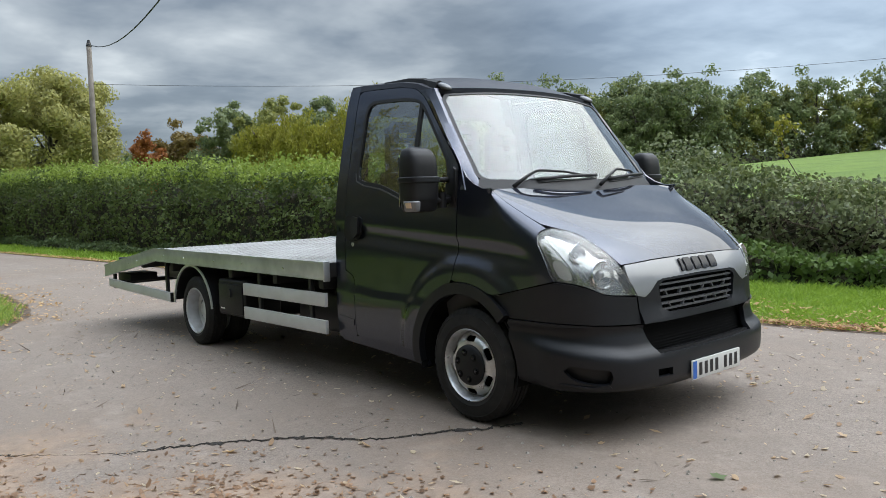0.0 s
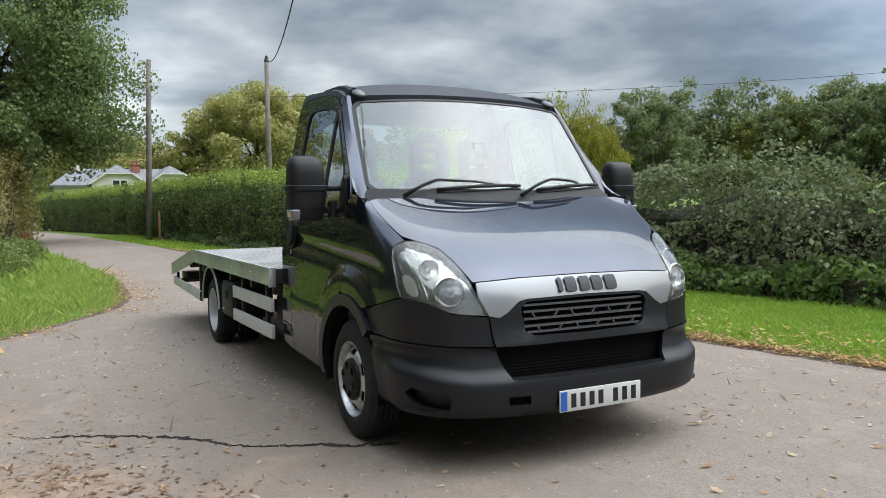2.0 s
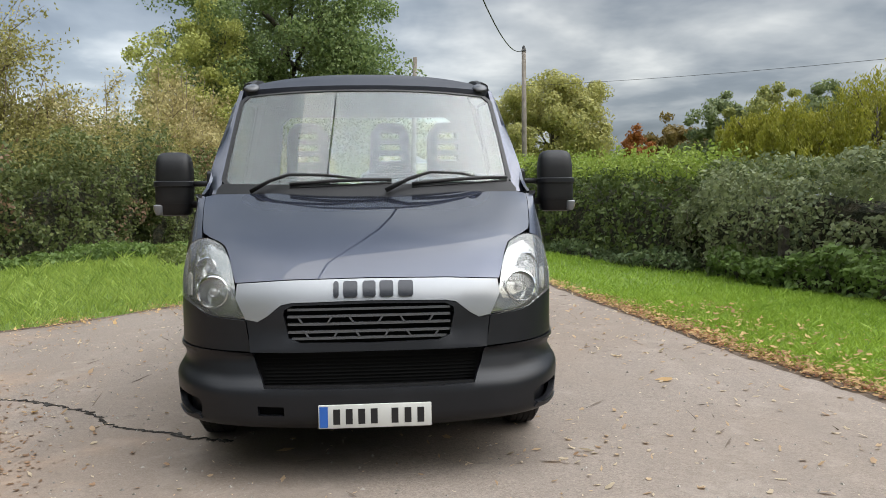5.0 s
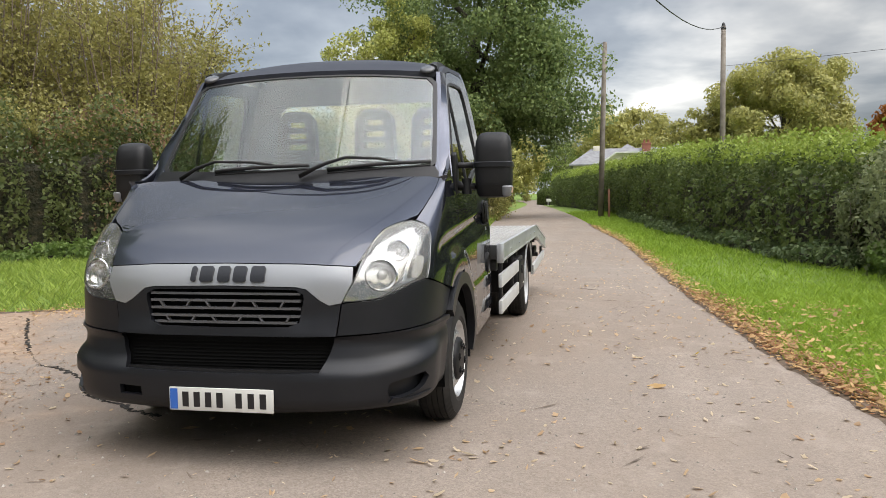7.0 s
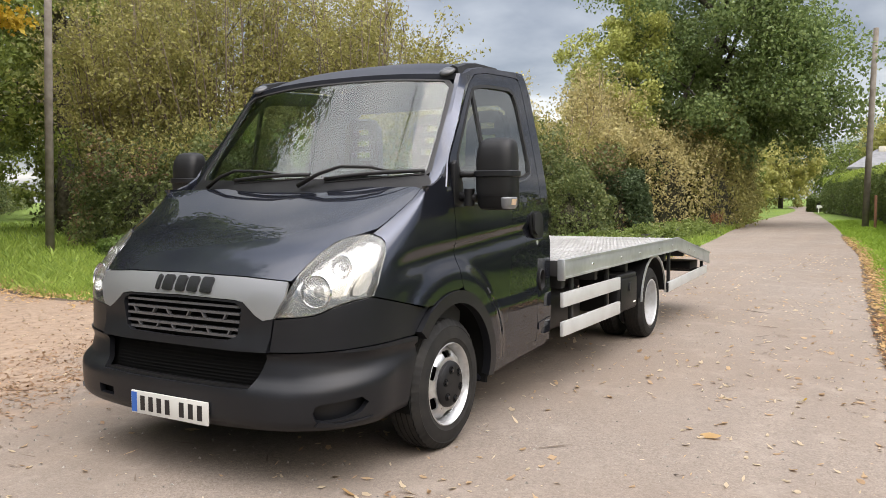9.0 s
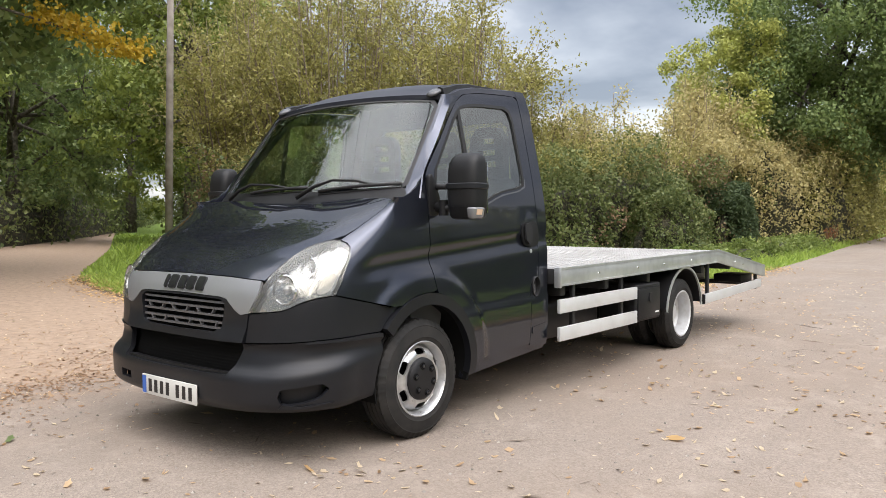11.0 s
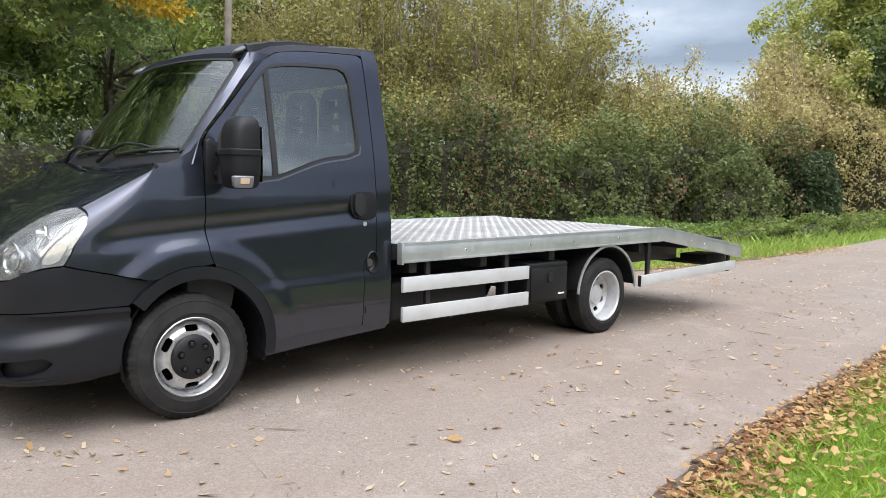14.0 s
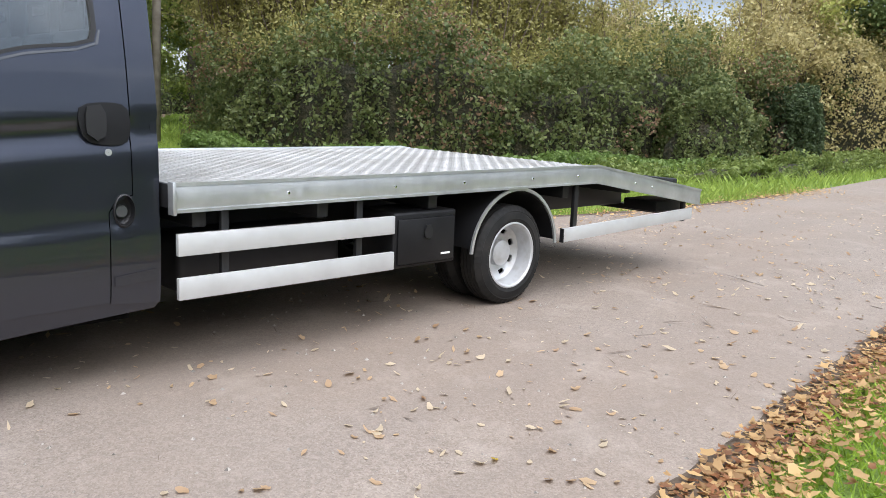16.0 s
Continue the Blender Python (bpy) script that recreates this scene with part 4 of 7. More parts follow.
# beyond the hedge: a round lime, mixed trees, willows, and the wood across the field
tree("lime_tree", "large rounded tree turning yellow-green", polar(167.0, 105), 18.2, 8.8, 1.0, M["lime"], 0.22, 60000, 160, 0.5, clump=0.24, far=True)
tree("lime_tree", "pale yellow-green tree beside the large one", polar(172.2, 108), 12.5, 4.5, 1.0, M["lime"], 0.24, 16000, 161, 0.4, far=True)
tree("maple_tree", "small rust-red autumn tree", polar(161.0, 108), 11.0, 2.6, 1.0, M["rust"], 0.24, 7000, 162, 0.3, far=True)
tree("far_ash", "wide olive-green tree behind the house", polar(177.2, 112), 12.6, 6.5, 2, M["lime"], 0.26, 22000, 163, 0.4, far=True)
for i, (az, d, h, r, mt) in enumerate([(158.3, 112, 12.5, 4.5, "autumn"), (155.6, 105, 13.8, 5.0, "wood_far"), (152.3, 100, 14.8, 5.2, "wood_pale"), (149.0, 104, 14.6, 5.0, "wood_far"), (146.5, 112, 14.0, 4.5, "wood_far"), (142, 118, 15, 5, "wood_far"), (138.5, 112, 18.0, 6, "wood_far")]):
    tree("field_tree", "broad green tree beyond the hedge", polar(az, d), h, r, 0.6, M[mt], 0.25, 14000, 180 + i, 0.4, group="trees beyond the hedge", clump=0.26, far=True)
for i, (az, d, h, r) in enumerate([(150.6, 88, 11.0, 4.2), (146.0, 90, 14.2, 5.2), (142.8, 90, 11.4, 4.0), (153.5, 92, 10.5, 3.6)]):
    tree("willow_tree", "weeping willow with hanging yellow-green leaves", polar(az, d), h, r, 4.0, M["willow"], 0.22, 17000, 165 + i, 0.35, hang=0.42, group="willows beyond the hedge", clump=0.22)
for i, (x, y, h, r) in enumerate([(-98, -9.5, 9, 4.5), (-118, -14, 11, 6), (-84, -10.5, 7, 3.5), (-70, -11, 7.5, 3.5), (-54, -9.5, 8.5, 3.8), (-130, -4, 10, 6)]):
    tree("roadside_tree", "olive-green roadside tree where the lane bends", (x, y), h, r, 0.3, M["oak_pale" if i % 2 else "lime"], 0.19, 11000, 190 + i, 0.25, group="trees where the lane bends", far=True)
kinds = [tree("wood_tree", "tall green tree of the wood across the field", polar(125 + 2 * i, 124), (13, 14.5, 12)[i], (5.6, 6.2, 5.2)[i], 0.4, M[("wood_far", "wood_far", "wood_pale")[i]], 0.26, 8200, 170 + i, 0.4, group="wood across the field", clump=0.25, limbs=7, far=True) for i in range(3)]
rng = np.random.default_rng(5)
for kd in kinds:
    kd.location.z = 5.0
for row in range(1):
    for i in range((22, 12)[row]):
        az = 139 - i * (1.75, 3.2)[row] - rng.uniform(0, 0.8) + row * 0.8
        d = 122 + row * 14 + rng.uniform(-4, 4) + max(0, 122 - az) * 1.6
        x, y = polar(az, d)
        copy_thing(kinds[(i + row + (i // 3)) % 3], pose(x, y, 4.6, 0, 0, rng.uniform(0, 360)) @ Matrix.Scale(rng.uniform(0.84, 1.1), 4))
for i in range(14):
    x, y = polar(181 - i * 3.3 - rng.uniform(0, 1), 150 + rng.uniform(-8, 8))
    copy_thing(kinds[i % 3], pose(x, y, 0.2, 0, 0, rng.uniform(0, 360)) @ Matrix.Scale(rng.uniform(0.62, 0.85), 4))

hedge("wood_edge", "dark undergrowth along the edge of the wood", "undergrowth", [polar(az, 119 + max(0, 122 - az) * 1.6) for az in range(141, 98, -4)], 3.0, 8.5, 16000, 0.3, M["wood_far"], 199, 1.5, 0.4)
# ---- the lorry's outer skin ----
X0 = 0.2

def smooth_table(zs, vs, width=0.05):
    g = np.linspace(zs[0] - 0.3, zs[-1] + 0.3, 1200)
    v = np.interp(g, zs, vs)
    k = np.exp(-0.5 * ((np.arange(-100, 101) * (g[1] - g[0])) / width) ** 2)
    pad = np.concatenate([np.full(100, v[0]), v, np.full(100, v[-1])])
    return g, np.convolve(pad, k / k.sum(), "valid")
A_TAB = smooth_table([.25, .33, .5, .6, .68, .9, 1.0, 1.1, 1.19, 1.29, 1.385, 1.45, 1.6],
                     [.79, .83, .83, .80, .775, .77, .735, .615, .485, .29, .08, -.07, -.4], 0.035)
B_TAB = smooth_table([.25, .35, .5, .8, 1.1, 1.25, 1.35, 1.45, 1.6, 1.8, 2.0, 2.1, 2.2, 2.3],
                     [.95, .985, 1.0, 1.0, 1.0, .995, .982, .972, .945, .905, .862, .84, .81, .77], 0.04)

def a_of(z): return np.interp(z, *A_TAB)

def b_of(z): return np.interp(z, *B_TAB)

_s = np.linspace(0, np.pi / 2, 4001)
_cx, _cy = np.sqrt(np.cos(_s).clip(0)), np.sqrt(np.sin(_s))
_arc = np.concatenate([[0], np.cumsum(np.hypot(np.diff(_cx) * .77, np.diff(_cy)))])
S_MAX = _arc[-1]

def skin0(s, z):
    q = abs(s)
    if q >= S_MAX: x, y = X0 - (q - S_MAX), b_of(z)
    else: x, y = X0 + a_of(z) * np.interp(q, _arc, _cx), b_of(z) * np.interp(q, _arc, _cy)
    return np.array([x, y if s >= 0 else -y, z])

def skin(s, z, off=0.0):
    p = skin0(s, z)
    if off:
        e = 0.004
        n = np.cross(skin0(s + e, z) - skin0(s - e, z), skin0(s, z + e) - skin0(s, z - e))
        p = p + n / np.linalg.norm(n) * off
    return p
# ---- flatbed lorry ----
lorry = thing("flatbed_lorry", "dark blue-grey flatbed recovery lorry with aluminium bed parked on the lane", "lorry")
SM = S_MAX


def sx(x, z=None):
    """The way round the skin to a point x along the side."""
    return SM + X0 - x


def step_in(v, lo, hi):
    t = min(max((v - lo) / (hi - lo), 0), 1)
    return t * t * (3 - 2 * t)


def pressing(s, z):
    """The pressed lines along the wings and doors, as depth."""
    x = X0 - (abs(s) - SM)
    d = 0.0
    zc = 1.13 - 0.075 * min(max(x - 0.2, -1.7), 0.6)
    fade = step_in(0.62 - x, 0, 0.25)
    d -= 0.019 * fade * (step_in(zc - z, -0.015, 0.05) * (1 - step_in(zc - z, 0.05, 0.16)))
    r_ = math.hypot(x - ARCH[0], z - ARCH[1])
    d += 0.022 * step_in(0.66 - r_, 0, 0.1)
    if x < 0.0:
        low = 0.758 - 0.04 * (x + 0.9) - z
        d += 0.008 * step_in(low, -0.004, 0.018) - 0.004 * step_in(low, 0.1, 0.34)
    return d


def flank(name, outline, mat, parent, off=0.0, thick=0.018, holes=(), step=0.055, side=1, label="", shape=None):
    """A panel trimmed from the skin; side -1 is its mirror image."""
    sh = shape or (lambda s, z: 0.0)
    bm = sheet(outline, lambda s, z: skin(s, z, off + sh(s, z)), lambda s, z: skin(s, z, off + sh(s, z) - thick), holes, step)
    if side < 0:
        bmesh.ops.scale(bm, vec=(1, -1, 1), verts=bm.verts)
        bmesh.ops.reverse_faces(bm, faces=bm.faces[:])
    return part(name, bm, mat, parent, label)


def mirrored(pts):
    """A half outline from the top of the middle to its bottom, closed by its mirror image."""
    return pts + [(-s, z) for s, z in pts[::-1] if abs(s) > 1e-6]


def arc_points(cx, cz, r, a0, a1, n=14):
    return [(cx + r * math.cos(t), cz + r * math.sin(t)) for t in np.linspace(radians(a0), radians(a1), n)]


def on_side(pts):
    return [(sx(x), z) for x, z in pts]


ARCH = (-0.04, 0.40)
LIP = 0.488
lip = lambda a0, a1, r=LIP, n=14: on_side(arc_points(*ARCH, r, a0, a1, n))

# bonnet
hood_side = rounded([(1.075, 1.437), (1.05, 1.39), (0.985, 1.31), (0.93, 1.24), (0.86, 1.216), (0.752, 1.176), (0.694, 1.075), (0.662, 1.004)], 0.04)
flank("bonnet", mirrored([(0, 1.452), (0.5, 1.452), (0.95, 1.449)] + hood_side + [(0.4, 1.017), (0, 1.021)]), M["paint"], lorry, label="glossy dark blue bonnet")
# pale bar over the grille
bar_low = [(0.655, 0.93), (0.603, 0.829), (0.545, 0.818), (0.50, 0.842), (0.43, 0.897), (0.38, 0.906)]
flank("grille_bar", mirrored([(0, 1.013), (0.4, 1.009), (0.65, 0.997)] + bar_low + [(0, 0.912)]), M["silver"], lorry, off=0.006, label="satin silver bar above the grille")
# five raised letters of the maker's name, as plain blocks
BADGE = ((-0.182, 0.026), (-0.112, 0.07), (-0.02, 0.064), (0.065, 0.068), (0.16, 0.074))
for s0, w in BADGE:
    s0, z0, z1, r0 = s0 + 0.02, 0.928, 0.998, 0.008
    out_ = [(s0 + i * (w / 2 - r0 * p), (z0 + z1) / 2 + j * ((z1 - z0) / 2 - r0 * q)) for i, j, p, q in ((-1, -1, 0, 1), (-1, -1, 1, 0), (1, -1, 1, 0), (1, -1, 0, 1), (1, 1, 0, 1), (1, 1, 1, 0), (-1, 1, 1, 0), (-1, 1, 0, 1))]
    flank("badge_block", dense(out_, 0.02), M["badge"], lorry, off=0.016, thick=0.012, step=0.03, label="raised dark chrome block of the maker's badge")
# centre panel with the grille's opening
grille_hole = mirrored([(0, 0.898), (0.375, 0.893), (0.415, 0.872), (0.42, 0.85), (0.395, 0.735), (0.34, 0.712), (0, 0.706)])
centre = mirrored([(0, 0.909), (0.38, 0.903), (0.43, 0.894), (0.50, 0.839), (0.545, 0.815), (0.60, 0.824), (0.578, 0.668), (0.4, 0.664), (0, 0.664)])
grille_panel = flank("grille_panel", centre, M["bumper"], lorry, off=0.004, thick=0.03, holes=[grille_hole], label="dark plastic panel round the grille", shape=lambda s, z: 0.02 * step_in(0.735 - z, 0, 0.03))
# near-black sheet standing for the shade behind the grille
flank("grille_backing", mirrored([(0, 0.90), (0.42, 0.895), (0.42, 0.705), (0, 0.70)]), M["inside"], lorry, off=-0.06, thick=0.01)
for zz in (0.873, 0.838, 0.80, 0.762, 0.73):
    w = 0.40 - 0.02 * (zz < 0.75)
    flank("grille_slat", dense([(-w, zz - 0.006), (w, zz - 0.006), (w, zz + 0.006), (-w, zz + 0.006)], 0.1), M["grille"], lorry, off=-0.006, thick=0.03, step=0.1)
for row, z0 in enumerate((0.806, 0.736)):
    for i in range(6):
        s0 = -0.33 + i * 0.125 + row * 0.03
        d = 0.02 if i % 2 else -0.02
        flank("grille_rib", dense([(s0 - 0.005, z0), (s0 + 0.005, z0), (s0 + 0.005 + d, z0 + 0.03), (s0 - 0.005 + d, z0 + 0.03)], 0.03), M["grille"], lorry, off=-0.004, thick=0.02, step=0.04)

# bumper
bump_top = [(0.585, 0.664), (0.82, 0.676), (1.02, 0.687), (1.3, 0.694), (1.408, 0.692)]
bump_out = mirrored([(0, 0.49), (0.3, 0.492), (0.51, 0.50), (0.555, 0.60), (0.572, 0.662)] + bump_top + [(1.424, 0.60), (1.387, 0.50), (1.375, 0.42), (1.372, 0.345), (1.25, 0.315), (1.05, 0.322), (0.8, 0.322), (0.3, 0.285), (0, 0.283)])
bump_shape = lambda s, z: 0.022 * step_in(z, 0.645, 0.668) + 0.042 * step_in(0.528 + 0.13 * max(abs(s) - 0.72, 0) - z, -0.035, 0.05) * (1 - 0.75 * step_in(abs(s), 1.12, 1.36)) - 0.05 * step_in(0.36 - z, 0, 0.09) + 0.012 * step_in(abs(s), 1.25, 1.39)
fog_hole = rounded([(0.845, 0.372), (0.84, 0.44), (0.93, 0.456), (1.04, 0.468), (1.075, 0.44), (1.04, 0.40), (0.95, 0.372)], 0.03, True)
bumper = flank("front_bumper", bump_out, M["bumper"], lorry, off=-0.014, thick=0.03, holes=[fog_hole, [(-s, z) for s, z in fog_hole], [(-0.545, 0.375), (-0.545, 0.42), (-0.42, 0.415), (-0.42, 0.372)]], shape=bump_shape, step=0.02, label="dark grey moulded plastic bumper")
for sd in (1, -1):
    flank("fog_recess", [(s, z) for s, z in [(0.80, 0.34), (0.80, 0.48), (1.11, 0.49), (1.11, 0.34)]], M["bumper"], bumper, off=-0.022, thick=0.01, side=sd, step=0.1)
    flank("fog_lip", rounded([(0.84, 0.352), (0.93, 0.348), (1.02, 0.357), (1.10, 0.37), (1.02, 0.366), (0.93, 0.36), (0.86, 0.372)], 0.03, True), M["bumper"], bumper, off=0.036, thick=0.02, side=sd, step=0.03)
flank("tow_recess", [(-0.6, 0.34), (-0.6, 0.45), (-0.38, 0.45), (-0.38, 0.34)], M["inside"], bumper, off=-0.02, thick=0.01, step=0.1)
# lower air intake: set back behind the bumper; fine mesh, shade painted in near-black
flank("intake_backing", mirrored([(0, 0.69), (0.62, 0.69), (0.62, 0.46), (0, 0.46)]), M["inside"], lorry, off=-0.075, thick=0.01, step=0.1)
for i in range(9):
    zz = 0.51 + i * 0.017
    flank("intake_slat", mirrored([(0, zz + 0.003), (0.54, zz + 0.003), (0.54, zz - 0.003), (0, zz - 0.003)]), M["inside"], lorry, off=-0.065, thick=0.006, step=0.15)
flank("intake_sill", mirrored([(0, 0.505), (0.55, 0.512), (0.55, 0.47), (0, 0.47)]), M["plastic"], lorry, off=0.0, thick=0.09, step=0.1)
bm = box(1.062, 1.074, -0.2525, 0.2925, 0.308, 0.423, 0.004)
plate = part("number_plate", bm, M["plate_white"], lorry, "white front number plate with a blue band")
part("blue_band", box(1.0745, 1.0755, -0.247, -0.207, 0.315, 0.416), M["plate_blue"], plate)
for i, (w, y0) in enumerate([(0.05, -0.165), (0.05, -0.105), (0.05, -0.045), (0.05, 0.015), (0.05, 0.115), (0.05, 0.178), (0.05, 0.24)]):
    part("plate_bar", box(1.0745, 1.0755, y0 - 0.0165, y0 + 0.0165, 0.328, 0.402), M["ink"], plate)

# headlamps, upper bumper corners, wings, arches, doors, rear corners on both sides
LAMP = rounded([(1.0, 1.192), (0.93, 1.207), (0.86, 1.208), (0.757, 1.167), (0.70, 1.067), (0.667, 0.95), (0.606, 0.832)], 0.035) + rounded([(0.68, 0.838), (0.80, 0.851), (0.905, 0.894), (1.0, 0.917), (1.088, 0.926)], 0.035) + rounded([(1.108, 0.985), (1.10, 1.06), (1.088, 1.125), (1.05, 1.17)], 0.035)
CORNER = [(0.607, 0.822)] + rounded([(0.68, 0.830), (0.80, 0.843), (0.905, 0.886), (1.0, 0.909), (1.09, 0.918)], 0.05) + [(1.34, 0.862)] + [(1.50, 0.823)] + [p for p in lip(62, 38)] + [(1.402, 0.699), (1.3, 0.70), (1.02, 0.693), (0.82, 0.682), (0.583, 0.672)]
WING = [(1.045, 1.178), (1.0, 1.199)] + rounded([(0.93, 1.216), (0.99, 1.305), (1.056, 1.388), (1.083, 1.437)], 0.05) + on_side([(0.12, 1.455), (0.04, 1.485), (-0.03, 1.53), (-0.085, 1.60), (-0.089, 1.5), (-0.087, 1.1), (-0.10, 0.96), (-0.125, 0.895)]) + lip(96, 62)[1:] + [(1.50, 0.829), (1.34, 0.868), (1.095, 0.925), (1.115, 0.985), (1.107, 1.06), (1.095, 1.125)]
DOOR = on_side([(-0.132, 0.892)] + [(-0.106, 0.96), (-0.094, 1.1), (-0.095, 1.5), (-0.105, 1.585), (-0.14, 1.64)] + rounded([(-0.305, 1.822), (-0.45, 1.99), (-0.545, 2.09), (-0.63, 2.14), (-0.8, 2.172), (-1.05, 2.19), (-1.255, 2.2)], 0.05) + [(-1.295, 2.18), (-1.298, 1.6), (-1.30, 0.905), (-1.215, 0.865), (-1.195, 0.83), (-1.19, 0.43), (-0.55, 0.413)]) + lip(179, 102)
GLASS = on_side(rounded([(-0.205, 1.63), (-0.31, 1.765), (-0.43, 1.915), (-0.52, 2.02), (-0.57, 2.06), (-0.70, 2.09), (-0.9, 2.105), (-1.10, 2.113)], 0.05) + rounded([(-1.155, 2.09), (-1.178, 2.03), (-1.185, 1.8), (-1.19, 1.6), (-1.175, 1.55), (-1.1, 1.527), (-0.9, 1.497), (-0.72, 1.44), (-0.57, 1.387), (-0.45, 1.372), (-0.22, 1.372), (-0.17, 1.40), (-0.165, 1.5)], 0.05))
REAR = on_side([(-1.302, 2.17), (-1.305, 0.9), (-1.225, 0.862), (-1.20, 0.83), (-1.195, 0.42), (-1.42, 0.40), (-1.425, 1.2), (-1.42, 2.2), (-1.39, 2.235), (-1.3, 2.24)])
SILL = on_side([(-0.53, 0.408), (-1.195, 0.425), (-1.42, 0.395), (-1.40, 0.37), (-0.9, 0.335), (-0.45, 0.295), (-0.47, 0.36)])
for sd in (1, -1):
    # headlamp: clear cover over a bright bowl with round lamps in it
    lamp = flank("headlamp", LAMP, M["lens"], lorry, off=0.004, thick=0.006, side=sd, step=0.05, label="large clear headlamp")
    lamp.visible_shadow = False
    flank("reflector", LAMP, M["lamp_bowl"], lamp, off=-0.045, thick=0.006, side=sd, step=0.06)
    for s0, z0, r0, dep in ((0.80, 0.965, 0.082, 0.03), (0.865, 1.085, 0.055, 0.03)):
        c0 = Vector(skin(s0, z0, -0.03))
        nrm = Vector(skin(s0, z0, 0.02)) - c0
        nrm = (nrm + Vector((0.08, 0, 0))).normalized()
        bm = lathe([(0.012, r0), (0.016, r0 * 0.93), (-0.01, r0 * 0.86), (-0.035, r0 * 0.55), (-0.045, 0.004)], 28, "z")
        bm.transform(Matrix.Translation(c0) @ nrm.to_track_quat("Z", "Y").to_matrix().to_4x4())
        if sd < 0:
            bmesh.ops.scale(bm, vec=(1, -1, 1), verts=bm.verts)
            bmesh.ops.reverse_faces(bm, faces=bm.faces[:])
        part("lamp_bowl", bm, M["chrome"], lamp)
        bm = bmesh.new()
        bmesh.ops.create_uvsphere(bm, u_segments=16, v_segments=10, radius=r0 * 0.32)
        bm.transform(Matrix.Translation(c0 - nrm * 0.012))
        if sd < 0:
            bmesh.ops.scale(bm, vec=(1, -1, 1), verts=bm.verts)
            bmesh.ops.reverse_faces(bm, faces=bm.faces[:])
        part("bulb", bm, M["lamp_dark"], lamp)
    flank("indicator_lens", rounded([(0.985, 0.935), (1.06, 0.95), (1.07, 1.03), (1.0, 1.04)], 0.03, True), M["clear_inner"], lamp, off=-0.02, thick=0.008, side=sd, step=0.04)
    flank("lamp_divider", [(0.93, 0.915), (0.95, 0.915), (0.985, 1.15), (0.965, 1.15)], M["chrome"], lamp, off=-0.03, thick=0.01, side=sd, step=0.05)
    flank("bumper_corner", CORNER, M["bumper"], lorry, side=sd, label="dark grey plastic panel below the headlamp")
    wing = flank("front_wing", WING, M["paint"], lorry, side=sd, shape=pressing, step=0.024, label="dark blue front wing")
    door = flank("cab_door", DOOR, M["paint"], lorry, side=sd, thick=0.03, holes=[GLASS], shape=pressing, step=0.024, label="dark blue cab door, shut")
    # window: black seal, pane, and the bar between its two lights
    cx_, cz_ = np.mean([p[0] for p in GLASS]), np.mean([p[1] for p in GLASS])
    inner = [(cx_ + (s - cx_) * 0.955, cz_ + (z - cz_) * 0.945) for s, z in GLASS]
    flank("window_seal", GLASS, M["seal"], door, off=0.003, thick=0.02, holes=[inner], side=sd)
    pane = flank("pane", inner, M["side_glass"], door, off=-0.008, thick=0.005, side=sd, step=0.12)
    pane.visible_shadow = False
    flank("window_bar", on_side([(-0.535, 2.02), (-0.535, 1.385), (-0.568, 1.385), (-0.568, 2.04)]), M["seal"], door, off=0.0, thick=0.02, side=sd)
    flank("seal_line", rounded([(sx(-0.2), 1.355), (sx(-0.45), 1.352), (sx(-0.57), 1.366), (sx(-0.72), 1.418), (sx(-0.9), 1.476), (sx(-1.1), 1.507), (sx(-1.19), 1.54), (sx(-1.205), 1.6), (sx(-1.197), 1.6), (sx(-1.18), 1.546), (sx(-1.1), 1.516), (sx(-0.9), 1.486), (sx(-0.72), 1.428), (sx(-0.57), 1.376), (sx(-0.45), 1.362), (sx(-0.2), 1.364)], 0.08, True), M["trim_dark"], door, off=0.004, thick=0.008, side=sd, step=0.05)
    # door handle in its dark cup, with the lock below
    cup = flank("handle_cup", rounded([(sx(-1.09), 1.275), (sx(-1.10), 1.16), (sx(-1.16), 1.125), (sx(-1.285), 1.135), (sx(-1.29), 1.275), (sx(-1.2), 1.30)], 0.03, True), M["plastic"], door, off=0.006, thick=0.012, side=sd, step=0.04)
    flank("handle", rounded([(sx(-1.115), 1.28), (sx(-1.11), 1.17), (sx(-1.15), 1.14), (sx(-1.185), 1.16), (sx(-1.19), 1.255), (sx(-1.17), 1.29)], 0.03, True), M["seal"], cup, off=0.028, thick=0.014, side=sd, step=0.04)
    bm = lathe([(0.0, 0.001), (0.0, 0.015), (-0.02, 0.015)], 16, "y")
    bm.transform(Matrix.Translation((-1.203, sd * 1.001, 1.09)) @ Matrix.Scale(sd, 4, (0, 1, 0)))
    part("lock", bm, M["alu"], door)
    corner = flank("rear_corner_panel", REAR, M["paint"], lorry, side=sd, thick=0.03, shape=pressing, holes=[on_side([(-1.262 + 0.046 * math.cos(a), 0.835 + 0.068 * math.sin(a)) for a in np.linspace(0, 2 * math.pi, 20, endpoint=False)])] if sd > 0 else (), label="dark blue rear corner of the cab")
    flank("step_trim", on_side([(-1.21, 0.545), (-1.21, 0.50), (-1.40, 0.515), (-1.40, 0.565)]), M["paint"], corner, off=0.012, thick=0.02, side=sd)
    flank("sill", SILL, M["paint"], lorry, side=sd, off=-0.012, thick=0.03)
    # wheel arch trim and the well behind it
    lo_r, hi_r = 0.415, LIP - 0.004
    flank("arch_trim", lip(40, 188, hi_r, 28) + lip(188, 40, lo_r, 24), M["bumper"], lorry, off=0.034, thick=0.05, side=sd, step=0.04, label="black plastic wheel arch trim")
